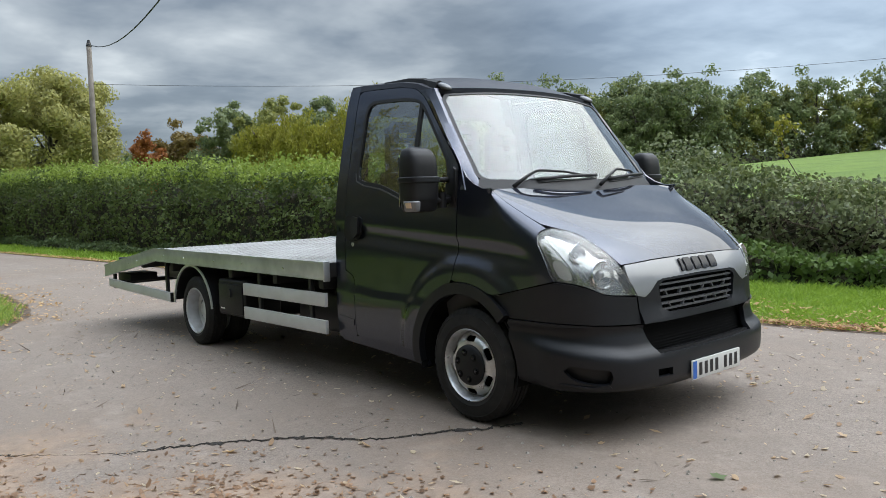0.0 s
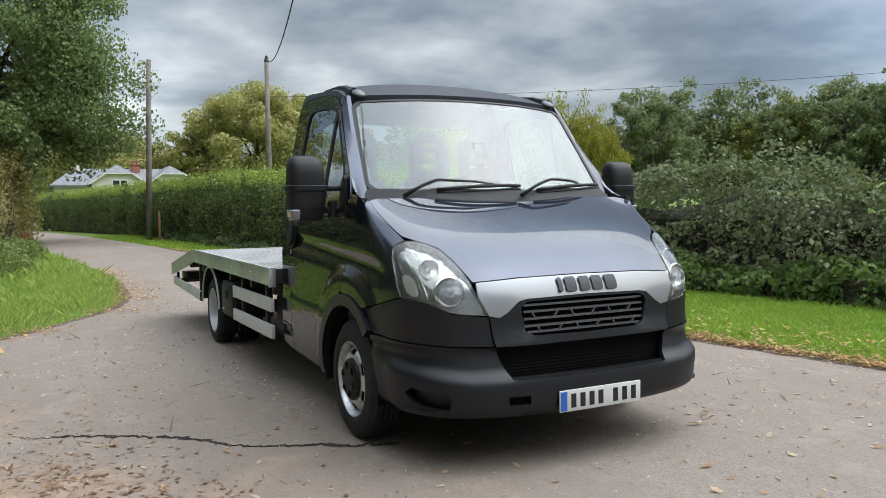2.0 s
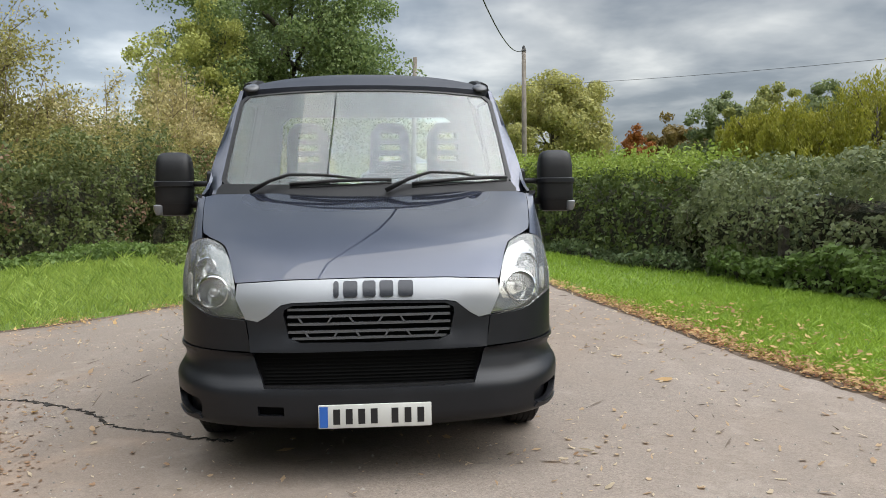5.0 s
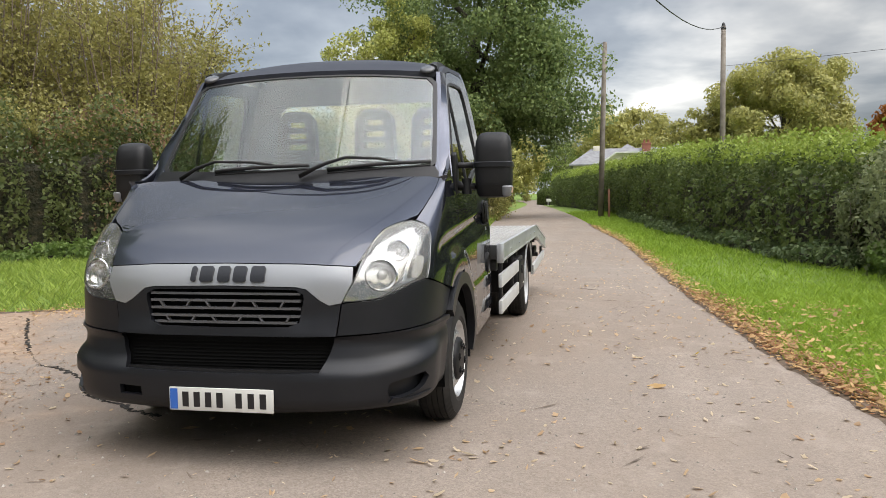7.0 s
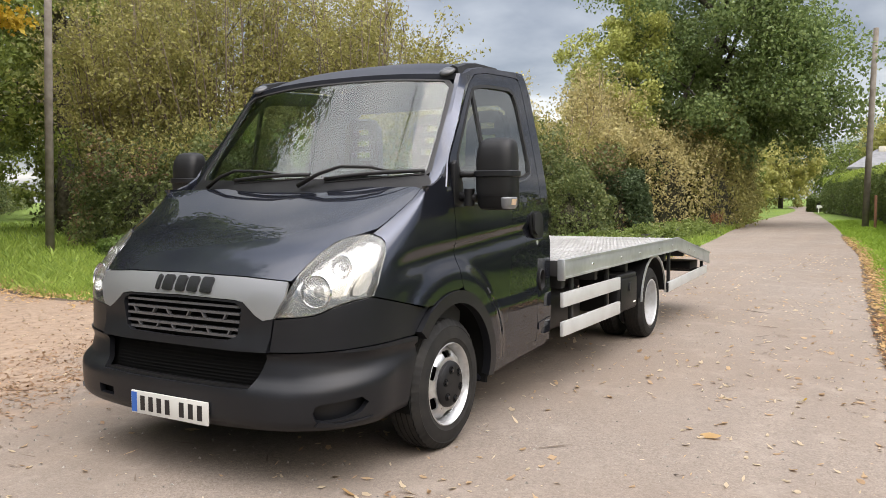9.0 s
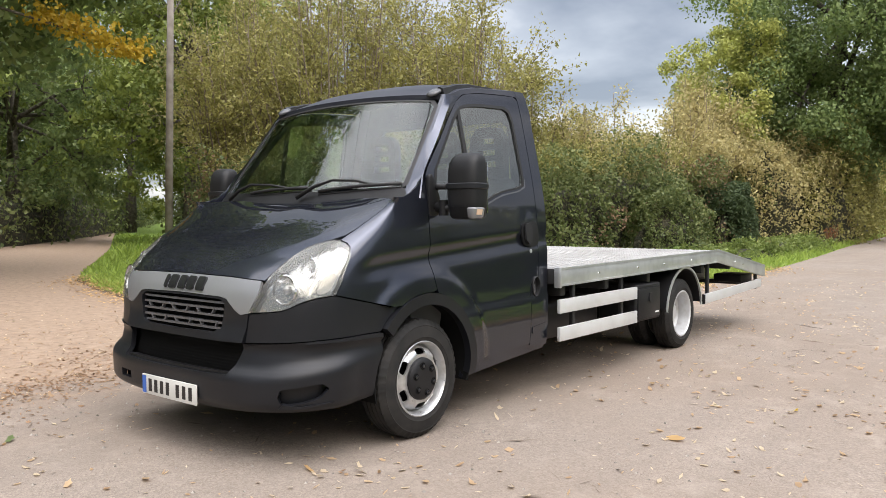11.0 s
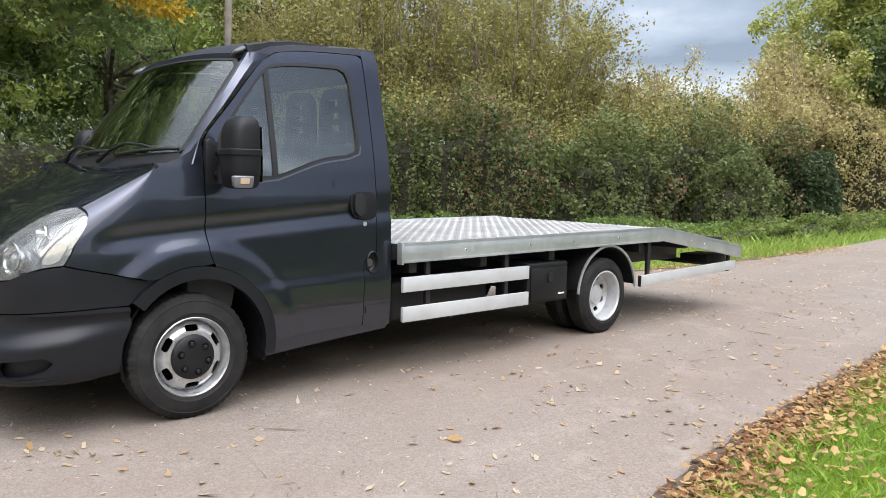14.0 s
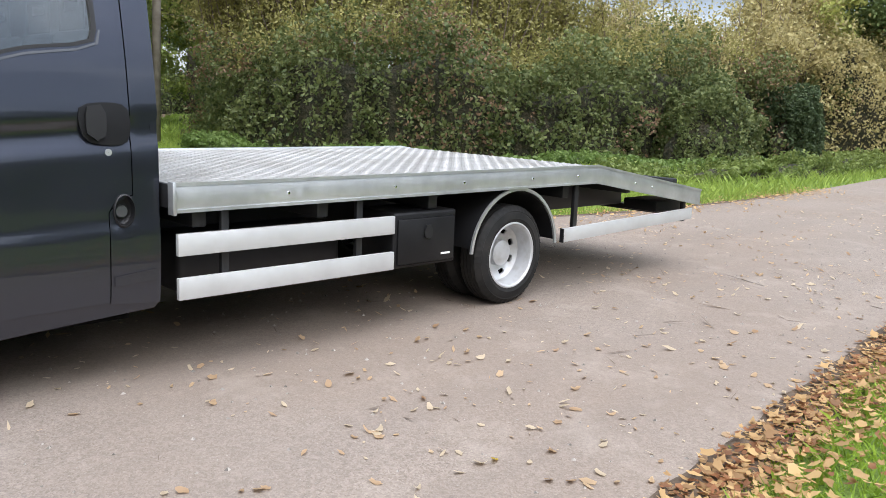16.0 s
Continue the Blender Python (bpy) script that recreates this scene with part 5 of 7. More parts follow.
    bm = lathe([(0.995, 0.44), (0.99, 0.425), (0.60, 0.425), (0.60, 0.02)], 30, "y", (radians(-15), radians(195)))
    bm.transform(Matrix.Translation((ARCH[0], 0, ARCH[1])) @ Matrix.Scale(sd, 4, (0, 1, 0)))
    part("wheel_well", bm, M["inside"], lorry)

# fuel filler on the near side
bm = lathe([(-0.02, 0.06), (-0.002, 0.06), (0.002, 0.055), (-0.03, 0.05), (-0.045, 0.035), (-0.045, 0.001)], 28, "y")
bm.transform(Matrix.Translation((-1.262, 1.012, 0.835)) @ Matrix.Diagonal((0.8, 1, 1.25, 1)))
filler = part("fuel_filler", bm, M["seal"], lorry, "black fuel filler recess with a metal cap")
bm = lathe([(0.0, 0.001), (0.0, 0.026), (-0.03, 0.03)], 20, "y")
bm.transform(Matrix.Translation((-1.258, 0.985, 0.83)))
part("filler_cap", bm, M["trim_dark"], filler)


# windscreen, its pillars, cowl and roof
def screen(u, v, off=0.0):
    """The windscreen's face: u from side to side, v from the cowl to the roof."""
    def at(u, v):
        half = 0.925 + (0.842 - 0.925) * v
        return Vector((0.015 + (-0.445 - 0.015) * v + (0.13 - 0.02 * v) * (1 - abs(u) ** 2.4), half * u, 1.462 + (2.105 - 1.462) * v + 0.03 * v * (1 - u * u)))
    p = at(u, v)
    if off:
        n = (at(u + 0.01, v) - at(u - 0.01, v)).cross(at(u, v + 0.01) - at(u, v - 0.01))
        p = p + n.normalized() * off
    return p


def screen_panel(name, outline, mat, parent, off=0.0, thick=0.006, holes=(), step=0.06, label=""):
    return part(name, sheet(outline, lambda u, v: screen(u, v, off), lambda u, v: screen(u, v, off - thick), holes, step), mat, parent, label)


glass_line = rounded([(-0.90, 0.06), (-0.5, 0.035), (0, 0.03), (0.5, 0.035), (0.90, 0.06)], 0.1) + rounded([(0.945, 0.12), (0.95, 0.5), (0.945, 0.90)], 0.1) + rounded([(0.90, 0.955), (0.5, 0.965), (0, 0.965), (-0.5, 0.965), (-0.90, 0.955)], 0.1) + rounded([(-0.945, 0.90), (-0.95, 0.5), (-0.945, 0.12)], 0.1)
windscreen = screen_panel("windscreen", glass_line, M["glass"], lorry, 0.0, 0.006, step=0.08, label="clear windscreen reflecting clouds and trees")
windscreen.visible_shadow = False
big = [(u * 1.018, 0.5 + (v - 0.5) * 1.02) for u, v in glass_line]
small = [(u * 0.972, 0.5 + (v - 0.5) * 0.955 + 0.01) for u, v in glass_line]
screen_panel("screen_seal", big, M["seal"], lorry, 0.004, 0.018, [[(u * 0.985, 0.5 + (v - 0.5) * 0.985) for u, v in glass_line]], 0.06)
screen_panel("screen_band", [(u * 0.99, 0.5 + (v - 0.5) * 0.99) for u, v in glass_line], M["seal"], lorry, -0.009, 0.003, [small], 0.06)
# cowl below the glass
screen_panel("cowl", [(-1.0, -0.03), (-0.6, -0.075), (0, -0.09), (0.6, -0.075), (1.0, -0.03), (0.95, 0.075), (0.5, 0.055), (0, 0.05), (-0.5, 0.055), (-0.95, 0.075)], M["plastic"], lorry, 0.006, 0.03, step=0.08, label="black plastic cowl with wiper arms on it")
for sd in (1, -1):
    # windscreen pillar: from the glass round to the door
    bm = bmesh.new()
    rows_ = []
    for v in np.linspace(-0.02, 1.03, 16):
        a = screen(0.955 * 1.0, v, 0.003)
        zz = a.z
        line_x = np.interp(zz, [1.45, 1.60, 1.66, 1.822, 1.99, 2.09, 2.14], [-0.085, -0.088, -0.135, -0.297, -0.442, -0.537, -0.62])
        c = Vector(skin(sx(line_x), min(zz, 2.14), -0.001))
        b1 = Vector(skin(sx(max(line_x, a.x - 0.03) * 0.35 + (a.x - 0.03) * 0.65), zz, 0.0))
        b1.y = min(b1.y, 0.5 * (a.y + c.y) + 0.035)
        ring = [a + Vector((0, 0, 0)), a * 0.6 + b1 * 0.4 + Vector((0.006, 0.012, 0)), b1 * 0.5 + c * 0.5 + Vector((0.01, 0.01, 0)), c, c + Vector((0, -0.03, 0)), a + Vector((-0.03, -0.02, 0))]
        rows_.append([bm.verts.new((p.x, p.y * sd, p.z)) for p in ring])
    for r0, r1 in zip(rows_, rows_[1:]):
        for i in range(6):
            bm.faces.new((r0[i - 1], r0[i], r1[i], r1[i - 1]))
    bmesh.ops.recalc_face_normals(bm, faces=bm.faces[:])
    part("windscreen_pillar", bm, M["paint"], lorry)


def roof(t, u, off=0.0):
    """The roof: t from the windscreen back, u from side to side."""
    xe = -0.455 + (-1.42 + 0.455) * t
    ze = np.interp(xe, [-1.42, -1.3, -1.05, -0.8, -0.63, -0.545, -0.455], [2.252, 2.25, 2.23, 2.212, 2.18, 2.148, 2.124])
    crown = np.interp(t, [0, 0.12, 0.35, 0.9, 1.0], [0.024, 0.05, 0.068, 0.068, 0.045])
    half = b_of(ze) - 0.002
    z = ze + crown * (1 - abs(u) ** 2.6)
    return Vector((xe + 0.125 * (1 - u * u) * (1 - t) ** 1.5, half * u, z + off))


bm = bmesh.new()
g = [[bm.verts.new(roof(t, u)) for u in np.linspace(-1, 1, 25)] for t in np.concatenate([[0, 0.02], np.linspace(0.06, 0.97, 16), [1.0]])]
for a, b in zip(g, g[1:]):
    for i in range(24):
        bm.faces.new((a[i], a[i + 1], b[i + 1], b[i]))
low = [[bm.verts.new(v.co + Vector((0, 0, -0.03))) for v in r] for r in (g[0], g[-1])]
for a, b in ((low[0], g[0]), (g[-1], low[1])):
    for i in range(24):
        bm.faces.new((a[i], a[i + 1], b[i + 1], b[i]))
for j in (0, 24):
    # turn the roof's sides down to the door tops
    col = [r[j] for r in g]
    dn = []
    for v in col:
        zt = float(np.interp(v.co.x, [-1.42, -1.255, -1.05, -0.8, -0.63, -0.545, -0.45], [2.19, 2.205, 2.196, 2.178, 2.146, 2.096, 2.0]))
        q = skin(sx(v.co.x), min(zt, v.co.z - 0.004), 0.0)
        dn.append(bm.verts.new((q[0], math.copysign(q[1], v.co.y), q[2])))
    for i in range(len(col) - 1):
        bm.faces.new((col[i], col[i + 1], dn[i + 1], dn[i]))
bmesh.ops.recalc_face_normals(bm, faces=bm.faces[:])
part("roof", bm, M["roof_paint"], lorry, "dusty dark blue cab roof")
for sd in (1, -1):
    # side rail on the roof with a marker lamp at its front end
    bm = bmesh.new()
    rows_ = []
    for t in np.linspace(0.0, 0.62, 12):
        base = roof(t + 0.02, 0.93)
        w, h = (0.045, 0.048) if t < 0.1 else (0.028, 0.036 - 0.03 * (t - 0.1) / 0.52)
        rows_.append([bm.verts.new((base.x, sd * (base.y + dy), base.z + dz)) for dy, dz in ((-w, -0.012), (-w * 0.7, h * 0.8), (0, h), (w * 0.7, h * 0.7), (w, -0.015))])
    for a, b in zip(rows_, rows_[1:]):
        for i in range(4):
            bm.faces.new((a[i], a[i + 1], b[i + 1], b[i]))
    bm.faces.new(rows_[0])
    bm.faces.new(rows_[-1][::-1])
    bmesh.ops.recalc_face_normals(bm, faces=bm.faces[:])
    rail = part("roof_rail", bm, M["plastic"], lorry, "black roof rail ending in a marker lamp")
    bm = bmesh.new()
    bmesh.ops.create_uvsphere(bm, u_segments=16, v_segments=10, radius=1)
    b0 = roof(0.0, 0.90)
    bm.transform(Matrix.Translation((b0.x - 0.005, sd * b0.y, b0.z + 0.014)) @ Matrix.Rotation(radians(28), 4, "Y") @ Matrix.Diagonal((0.058, 0.05, 0.022, 1)))
    part("marker_lens", bm, M["marker"], rail, "smoky grey marker lens")

# cab back with its window, floor and inner shell
bm = sheet([(-0.97, 0.42), (0.97, 0.42), (0.985, 1.3), (0.93, 1.65), (0.84, 2.1), (0.80, 2.22), (0.4, 2.28), (0, 2.3), (-0.4, 2.28), (-0.80, 2.22), (-0.84, 2.1), (-0.93, 1.65), (-0.985, 1.3)],
           lambda y, z: (-1.425, y, z), lambda y, z: (-1.395, y, z), [[(-0.66, 1.5), (0.66, 1.5), (0.70, 1.56), (0.66, 2.0), (0.6, 2.05), (-0.6, 2.05), (-0.66, 2.0), (-0.70, 1.56)]], 0.12)
part("cab_back", bm, M["paint"], lorry)
bm = sheet([(-0.66, 1.5), (0.66, 1.5), (0.70, 1.56), (0.66, 2.0), (0.6, 2.05), (-0.6, 2.05), (-0.66, 2.0), (-0.70, 1.56)], lambda y, z: (-1.412, y, z), lambda y, z: (-1.407, y, z), (), 0.3)
rw = part("rear_window", bm, M["glass"], lorry)
rw.visible_shadow = False
part("cab_floor", box(-1.39, -0.56, -0.93, 0.93, 0.44, 0.50), M["inside"], lorry)
# added unseen tray that keeps light out, deepening the shadow beneath the lorry
part("engine_undertray", box(-1.38, 0.72, -0.74, 0.74, 0.27, 0.30, 0.01), M["inside"], lorry)
part("bulkhead", box(0.0, 0.04, -0.93, 0.93, 0.9, 1.40), M["inside"], lorry)
flank("inner_skin", [(-1.4, 0.36), (-1.4, 1.40), (1.4, 1.40), (1.4, 0.36)], M["inside"], lorry, off=-0.09, thick=0.01, step=0.15)
for sd in (1, -1):
    part("door_card", prism([(-1.29, 0.5), (-0.56, 0.5), (-0.5, 0.75), (-0.3, 0.9), (0.0, 0.92), (0.0, 1.355), (-1.29, 1.355)], sd * 0.93 - 0.02, sd * 0.93 + 0.02, "y"), M["trim_grey"], lorry)
bm = prism([(-0.02, 0.6), (-0.02, 1.425), (-0.16, 1.445), (-0.36, 1.40), (-0.44, 1.30), (-0.40, 1.1), (-0.30, 0.6)], -0.90, 0.90, "y", 0.02)
part("dashboard", bm, M["trim_grey"], lorry, "dark grey dashboard")
bm = bmesh.new()
ring_ = [Vector((0, 0.19 * math.cos(t), 0.19 * math.sin(t))) for t in np.linspace(0, 2 * math.pi, 28)]
tube(ring_, 0.014, 6, bm)
tube([(0, -0.18, 0), (0.02, 0, 0), (0, 0.18, 0)], 0.02, 6, bm)
tube([(0, 0, 0), (0.25, 0, -0.12)], 0.03, 8, bm)
bm.transform(Matrix.Translation((-0.50, -0.42, 1.33)) @ Matrix.Rotation(radians(38), 4, "Y"))
part("steering_wheel", bm, M["plastic"], lorry)
for y0 in (-0.46, 0.16, 0.60):
    seat = part("seat_base", box(-1.22, -0.74, y0 - 0.23, y0 + 0.23, 0.86, 1.0, 0.04), M["seat"], lorry)
    bm = box(-1.30, -1.18, y0 - 0.22, y0 + 0.22, 0.98, 1.62, 0.05)
    part("backrest", bm, M["seat"], seat)
    out_ = rounded([(y0 - 0.16, 1.60), (y0 - 0.145, 1.92), (y0 - 0.09, 1.985), (y0 + 0.09, 1.985), (y0 + 0.145, 1.92), (y0 + 0.16, 1.60)], 0.05)
    slots = [[(y0 - w, z0), (y0 + w, z0), (y0 + w * 0.94, z0 + 0.045), (y0 - w * 0.94, z0 + 0.045)] for w, z0 in ((0.085, 1.70), (0.08, 1.785), (0.07, 1.87))]
    part("headrest", sheet(out_, lambda y, z: (-1.21, y, z), lambda y, z: (-1.28, y, z), slots, 0.05), M["plastic"], seat, "black headrest with three slots")

# mirrors
def loft(sections, n=28, power=3.6):
    """A closed solid through level sections (height, x from, x to, y from, y to) of rounded oblong plan."""
    bm, rings = bmesh.new(), []
    for z, x0, x1, y0, y1 in sections:
        ring = []
        for t in np.linspace(0, 2 * math.pi, n, endpoint=False):
            c, s_ = math.cos(t), math.sin(t)
            ring.append(bm.verts.new(((x0 + x1) / 2 + (x1 - x0) / 2 * math.copysign(abs(c) ** (2 / power), c), (y0 + y1) / 2 + (y1 - y0) / 2 * math.copysign(abs(s_) ** (2 / power), s_), z)))
        rings.append(ring)
    for a, b in zip(rings, rings[1:]):
        for i in range(n):
            bm.faces.new((a[i - 1], a[i], b[i], b[i - 1]))
    bm.faces.new(rings[0][::-1])
    bm.faces.new(rings[-1])
    bmesh.ops.recalc_face_normals(bm, faces=bm.faces[:])
    return bm


for sd in (1, -1):
    mirror = part("door_mirror", loft([(1.535, -0.282, -0.112, 1.088, 1.306), (1.60, -0.282, -0.112, 1.088, 1.306), (1.655, -0.28, -0.122, 1.093, 1.302), (1.69, -0.272, -0.142, 1.104, 1.294), (1.708, -0.258, -0.165, 1.122, 1.278), (1.715, -0.236, -0.19, 1.15, 1.25)]), M["plastic"], lorry, "tall black door mirror on two arms")
    part("mirror_belt", loft([(1.502, -0.29, -0.10, 1.08, 1.314), (1.506, -0.293, -0.097, 1.077, 1.317), (1.532, -0.293, -0.097, 1.077, 1.317), (1.537, -0.288, -0.104, 1.082, 1.312)]), M["bumper"], mirror)
    part("lower_housing", loft([(1.322, -0.235, -0.155, 1.13, 1.27), (1.33, -0.262, -0.13, 1.108, 1.294), (1.35, -0.274, -0.118, 1.098, 1.304), (1.42, -0.284, -0.108, 1.09, 1.31), (1.504, -0.286, -0.106, 1.086, 1.31)]), M["plastic"], mirror)
    part("housing_seam", loft([(1.398, -0.285, -0.107, 1.088, 1.312), (1.404, -0.286, -0.106, 1.087, 1.313)]), M["bumper"], mirror)
    part("mirror_glass", box(-0.289, -0.286, 1.12, 1.28, 1.36, 1.66, 0.001), M["chrome"], mirror)
    ind = part("indicator", loft([(1.328, -0.215, -0.118, 1.262, 1.3), (1.34, -0.222, -0.108, 1.255, 1.309), (1.385, -0.225, -0.103, 1.252, 1.317), (1.393, -0.222, -0.11, 1.258, 1.312)], 20), M["lamp_glass"], mirror, "clear indicator lens")
    part("indicator_amber", loft([(1.35, -0.19, -0.135, 1.285, 1.3165), (1.382, -0.195, -0.13, 1.285, 1.3205)], 14), M["amber_clear"], ind)
    part("upper_arm", tube([(-0.17, 0.94, 1.515), (-0.175, 1.0, 1.52), (-0.18, 1.10, 1.518)], [0.026, 0.017, 0.017], 10), M["plastic"], mirror)
    part("lower_arm", tube([(-0.17, 0.95, 1.40), (-0.175, 1.03, 1.392), (-0.185, 1.10, 1.39)], [0.034, 0.024, 0.02], 10), M["plastic"], mirror)
    part("arm_pivot", lathe([(1.345, 0.001), (1.345, 0.03), (1.44, 0.03), (1.44, 0.001)], 16, "z"), M["plastic"], mirror).data.transform(Matrix.Translation((-0.175, 1.035, 0)))
    part("mirror_foot", prism([(-0.10, 1.34), (-0.10, 1.58), (-0.125, 1.60), (-0.165, 1.56), (-0.205, 1.45), (-0.205, 1.36), (-0.17, 1.34)], 0.952, 0.985, "y", 0.008), M["plastic"], mirror)
    if sd < 0:
        for o in (mirror, *mirror.children_recursive):
            o.data.transform(Matrix.Scale(-1, 4, (0, 1, 0)))
            o.data.flip_normals()

# wipers
for pu, tip_u, tip_v, blade in ((-0.74, -0.50, 0.108, (-0.50, 0.05, 0.15, 0.085)), (0.11, 0.40, 0.12, (0.28, 0.045, 0.925, 0.105))):
    foot = screen(pu, -0.025, 0.03)
    u0, v0, u1, v1 = blade
    a0, a1 = screen(u0, v0, 0.022), screen(u1, v1, 0.022)
    knee = screen(tip_u, tip_v, 0.05)
    bm = tube([foot, foot * 0.5 + knee * 0.5 + Vector((0.01, 0, 0.012)), knee, screen(tip_u + (u1 - tip_u) * 0.4, tip_v - 0.01, 0.045), a0 * 0.35 + a1 * 0.65 + Vector((0.012, 0, 0.012))], [0.014, 0.011, 0.009, 0.008, 0.007], 7)
    wiper = part("wiper_arm", bm, M["plastic"], lorry, "black wiper arm")
    steps_ = [screen(u0 + (u1 - u0) * f, v0 + (v1 - v0) * f, 0.016 + 0.012 * math.sin(math.pi * f)) for f in np.linspace(0, 1, 9)]
    part("wiper_blade", tube(steps_, 0.011, 6), M["seal"], wiper)
    steps_ = [screen(u0 + (u1 - u0) * f, v0 + (v1 - v0) * f - 0.022, 0.006) for f in np.linspace(0, 1, 9)]
    part("wiper_rubber", tube(steps_, 0.006, 5), M["seal"], wiper)


# wheels
def tyre_mesh(r, rim, w):
    h = w / 2
    prof = [(-h + 0.02, rim), (-h + 0.004, rim + 0.012), (-h + 0.001, rim + 0.03), (-h - 0.002, rim + 0.034), (-h, rim + 0.04), (-h, (r + rim) / 2), (-h + 0.008, r - 0.042), (-h + 0.006, r - 0.038), (-h + 0.012, r - 0.03), (-h + 0.028, r - 0.006)]
    ys = np.linspace(-h + 0.036, h - 0.036, 5)
    for i, y in enumerate(ys):
        prof += [(y, r)]
        if i < 4:
            g_ = (ys[1] - ys[0])
            prof += [(y + g_ * 0.8, r), (y + g_ * 0.82, r - 0.008), (y + g_ * 0.98, r - 0.008)]
    prof += [(h - 0.028, r - 0.006), (h - 0.012, r - 0.03), (h - 0.006, r - 0.038), (h - 0.008, r - 0.042), (h, (r + rim) / 2), (h, rim + 0.04), (h + 0.002, rim + 0.034), (h - 0.001, rim + 0.03), (h - 0.004, rim + 0.012), (h - 0.02, rim), (-h + 0.02, rim)]
    bm = lathe(prof, 144, "y")
    # shoulder blocks: every other step of the tread lies lower
    for v in bm.verts:
        rad = math.hypot(v.co.x, v.co.z)
        if rad > r - 0.034 and abs(v.co.y) > h * 0.56 and int(math.floor(math.atan2(v.co.z, v.co.x) / (2 * math.pi) * 144 + 0.5)) % 3 == 0:
            v.co.x *= 1 - 0.006 / rad
            v.co.z *= 1 - 0.006 / rad
    return bm


def dish(profile, slot_r, slots_n, slot_w, slot_h, face_r):
    """A wheel disc turned from a profile, with oblong holes through its face."""
    h_of = lambda r: float(np.interp(r, [p[1] for p in profile], [p[0] for p in profile]))
    outer = [(face_r * math.cos(t), face_r * math.sin(t)) for t in np.linspace(0, 2 * math.pi, 72, endpoint=False)]
    holes = []
    for i in range(slots_n):
        a = 2 * math.pi * (i + 0.5) / slots_n
        c, s = math.cos(a), math.sin(a)
        ov = rounded([(slot_h * 0.5, slot_w * 0.36), (slot_h * 0.5, -slot_w * 0.36), (slot_h * 0.3, -slot_w * 0.5), (-slot_h * 0.3, -slot_w * 0.5), (-slot_h * 0.5, -slot_w * 0.36), (-slot_h * 0.5, slot_w * 0.36), (-slot_h * 0.3, slot_w * 0.5), (slot_h * 0.3, slot_w * 0.5)], 0.012, True)
        holes.append([((slot_r + p) * c - q * s, (slot_r + p) * s + q * c) for p, q in ov])
    f = lambda x, z: (x, h_of(math.hypot(x, z)), z)
    return sheet(outer, f, lambda x, z: (x, h_of(math.hypot(x, z)) - 0.012, z), holes, 0.02)


def front_wheel(at, sd):
    wheel = part("front_wheel", tyre_mesh(0.356, 0.217, 0.205), M["rubber"], lorry, "front wheel with silver steel rim and black hub cover")
    well = part("rim", lathe([(0.078, 0.232), (0.094, 0.230), (0.098, 0.222), (0.088, 0.213), (0.05, 0.206), (0.03, 0.197), (-0.09, 0.194), (-0.095, 0.224)], 56, "y"), M["wheel"], wheel)
    part("wheel_disc", dish([(0.086, 0.0), (0.086, 0.128), (0.09, 0.142), (0.086, 0.158), (0.070, 0.178), (0.035, 0.199)], 0.163, 6, 0.078, 0.034, 0.2005), M["wheel"], well)
    part("brake_drum", lathe([(0.0, 0.0), (0.0, 0.185), (-0.08, 0.185)], 32, "y"), M["inside"], well)
    cap = part("hub_cover", lathe([(0.085, 0.128), (0.102, 0.124), (0.114, 0.109), (0.118, 0.07), (0.119, 0.0)], 40, "y"), M["plastic"], wheel, "black plastic hub cover")
    for i in range(6):
        a = math.pi * 2 * i / 6 + 0.3
        bm = lathe([(0.108, 0.022), (0.1195, 0.022), (0.1205, 0.0185), (0.1168, 0.0165), (0.1168, 0.0)], 14, "y")
        bm.transform(Matrix.Translation((0.083 * math.cos(a), 0, 0.083 * math.sin(a))))
        part("nut_recess", bm, M["inside"], cap)
        bm = lathe([(0.112, 0.0115), (0.126, 0.0115), (0.128, 0.008), (0.128, 0.0)], 6, "y")
        bm.transform(Matrix.Translation((0.083 * math.cos(a), 0, 0.083 * math.sin(a))))
        part("wheel_nut", bm, M["badge"], cap)
    return place_wheel(wheel, at, sd)


def place_wheel(wheel, at, sd):
    m = Matrix.Translation(at) @ (Matrix.Rotation(math.pi, 4, "Z") if sd < 0 else Matrix.Identity(4))
    for o in (wheel, *wheel.children_recursive):
        o.data.transform(m)
    return wheel


def rear_wheel(at, sd, outer):
    wheel = part("rear_wheel", tyre_mesh(0.335, 0.213, 0.195), M["rubber"], lorry, "rear wheel with a deep pale silver rim")
    well = part("rim", lathe([(0.078, 0.226), (0.092, 0.224), (0.095, 0.214), (0.085, 0.205), (0.03, 0.198), (-0.02, 0.19), (-0.09, 0.188)], 56, "y"), M["wheel_white"], wheel)
    if outer:
        part("wheel_disc", dish([(-0.055, 0.0), (-0.055, 0.13), (-0.045, 0.155), (-0.02, 0.19)], 0.15, 8, 0.05, 0.03, 0.189), M["wheel_white"], well)
        part("hub", lathe([(-0.05, 0.09), (-0.0, 0.085), (0.01, 0.06), (0.012, 0.0)], 28, "y"), M["wheel_white"], well)
        part("drum", lathe([(-0.08, 0.0), (-0.08, 0.187), (-0.09, 0.187)], 24, "y"), M["inside"], well)
    return place_wheel(wheel, at, sd)


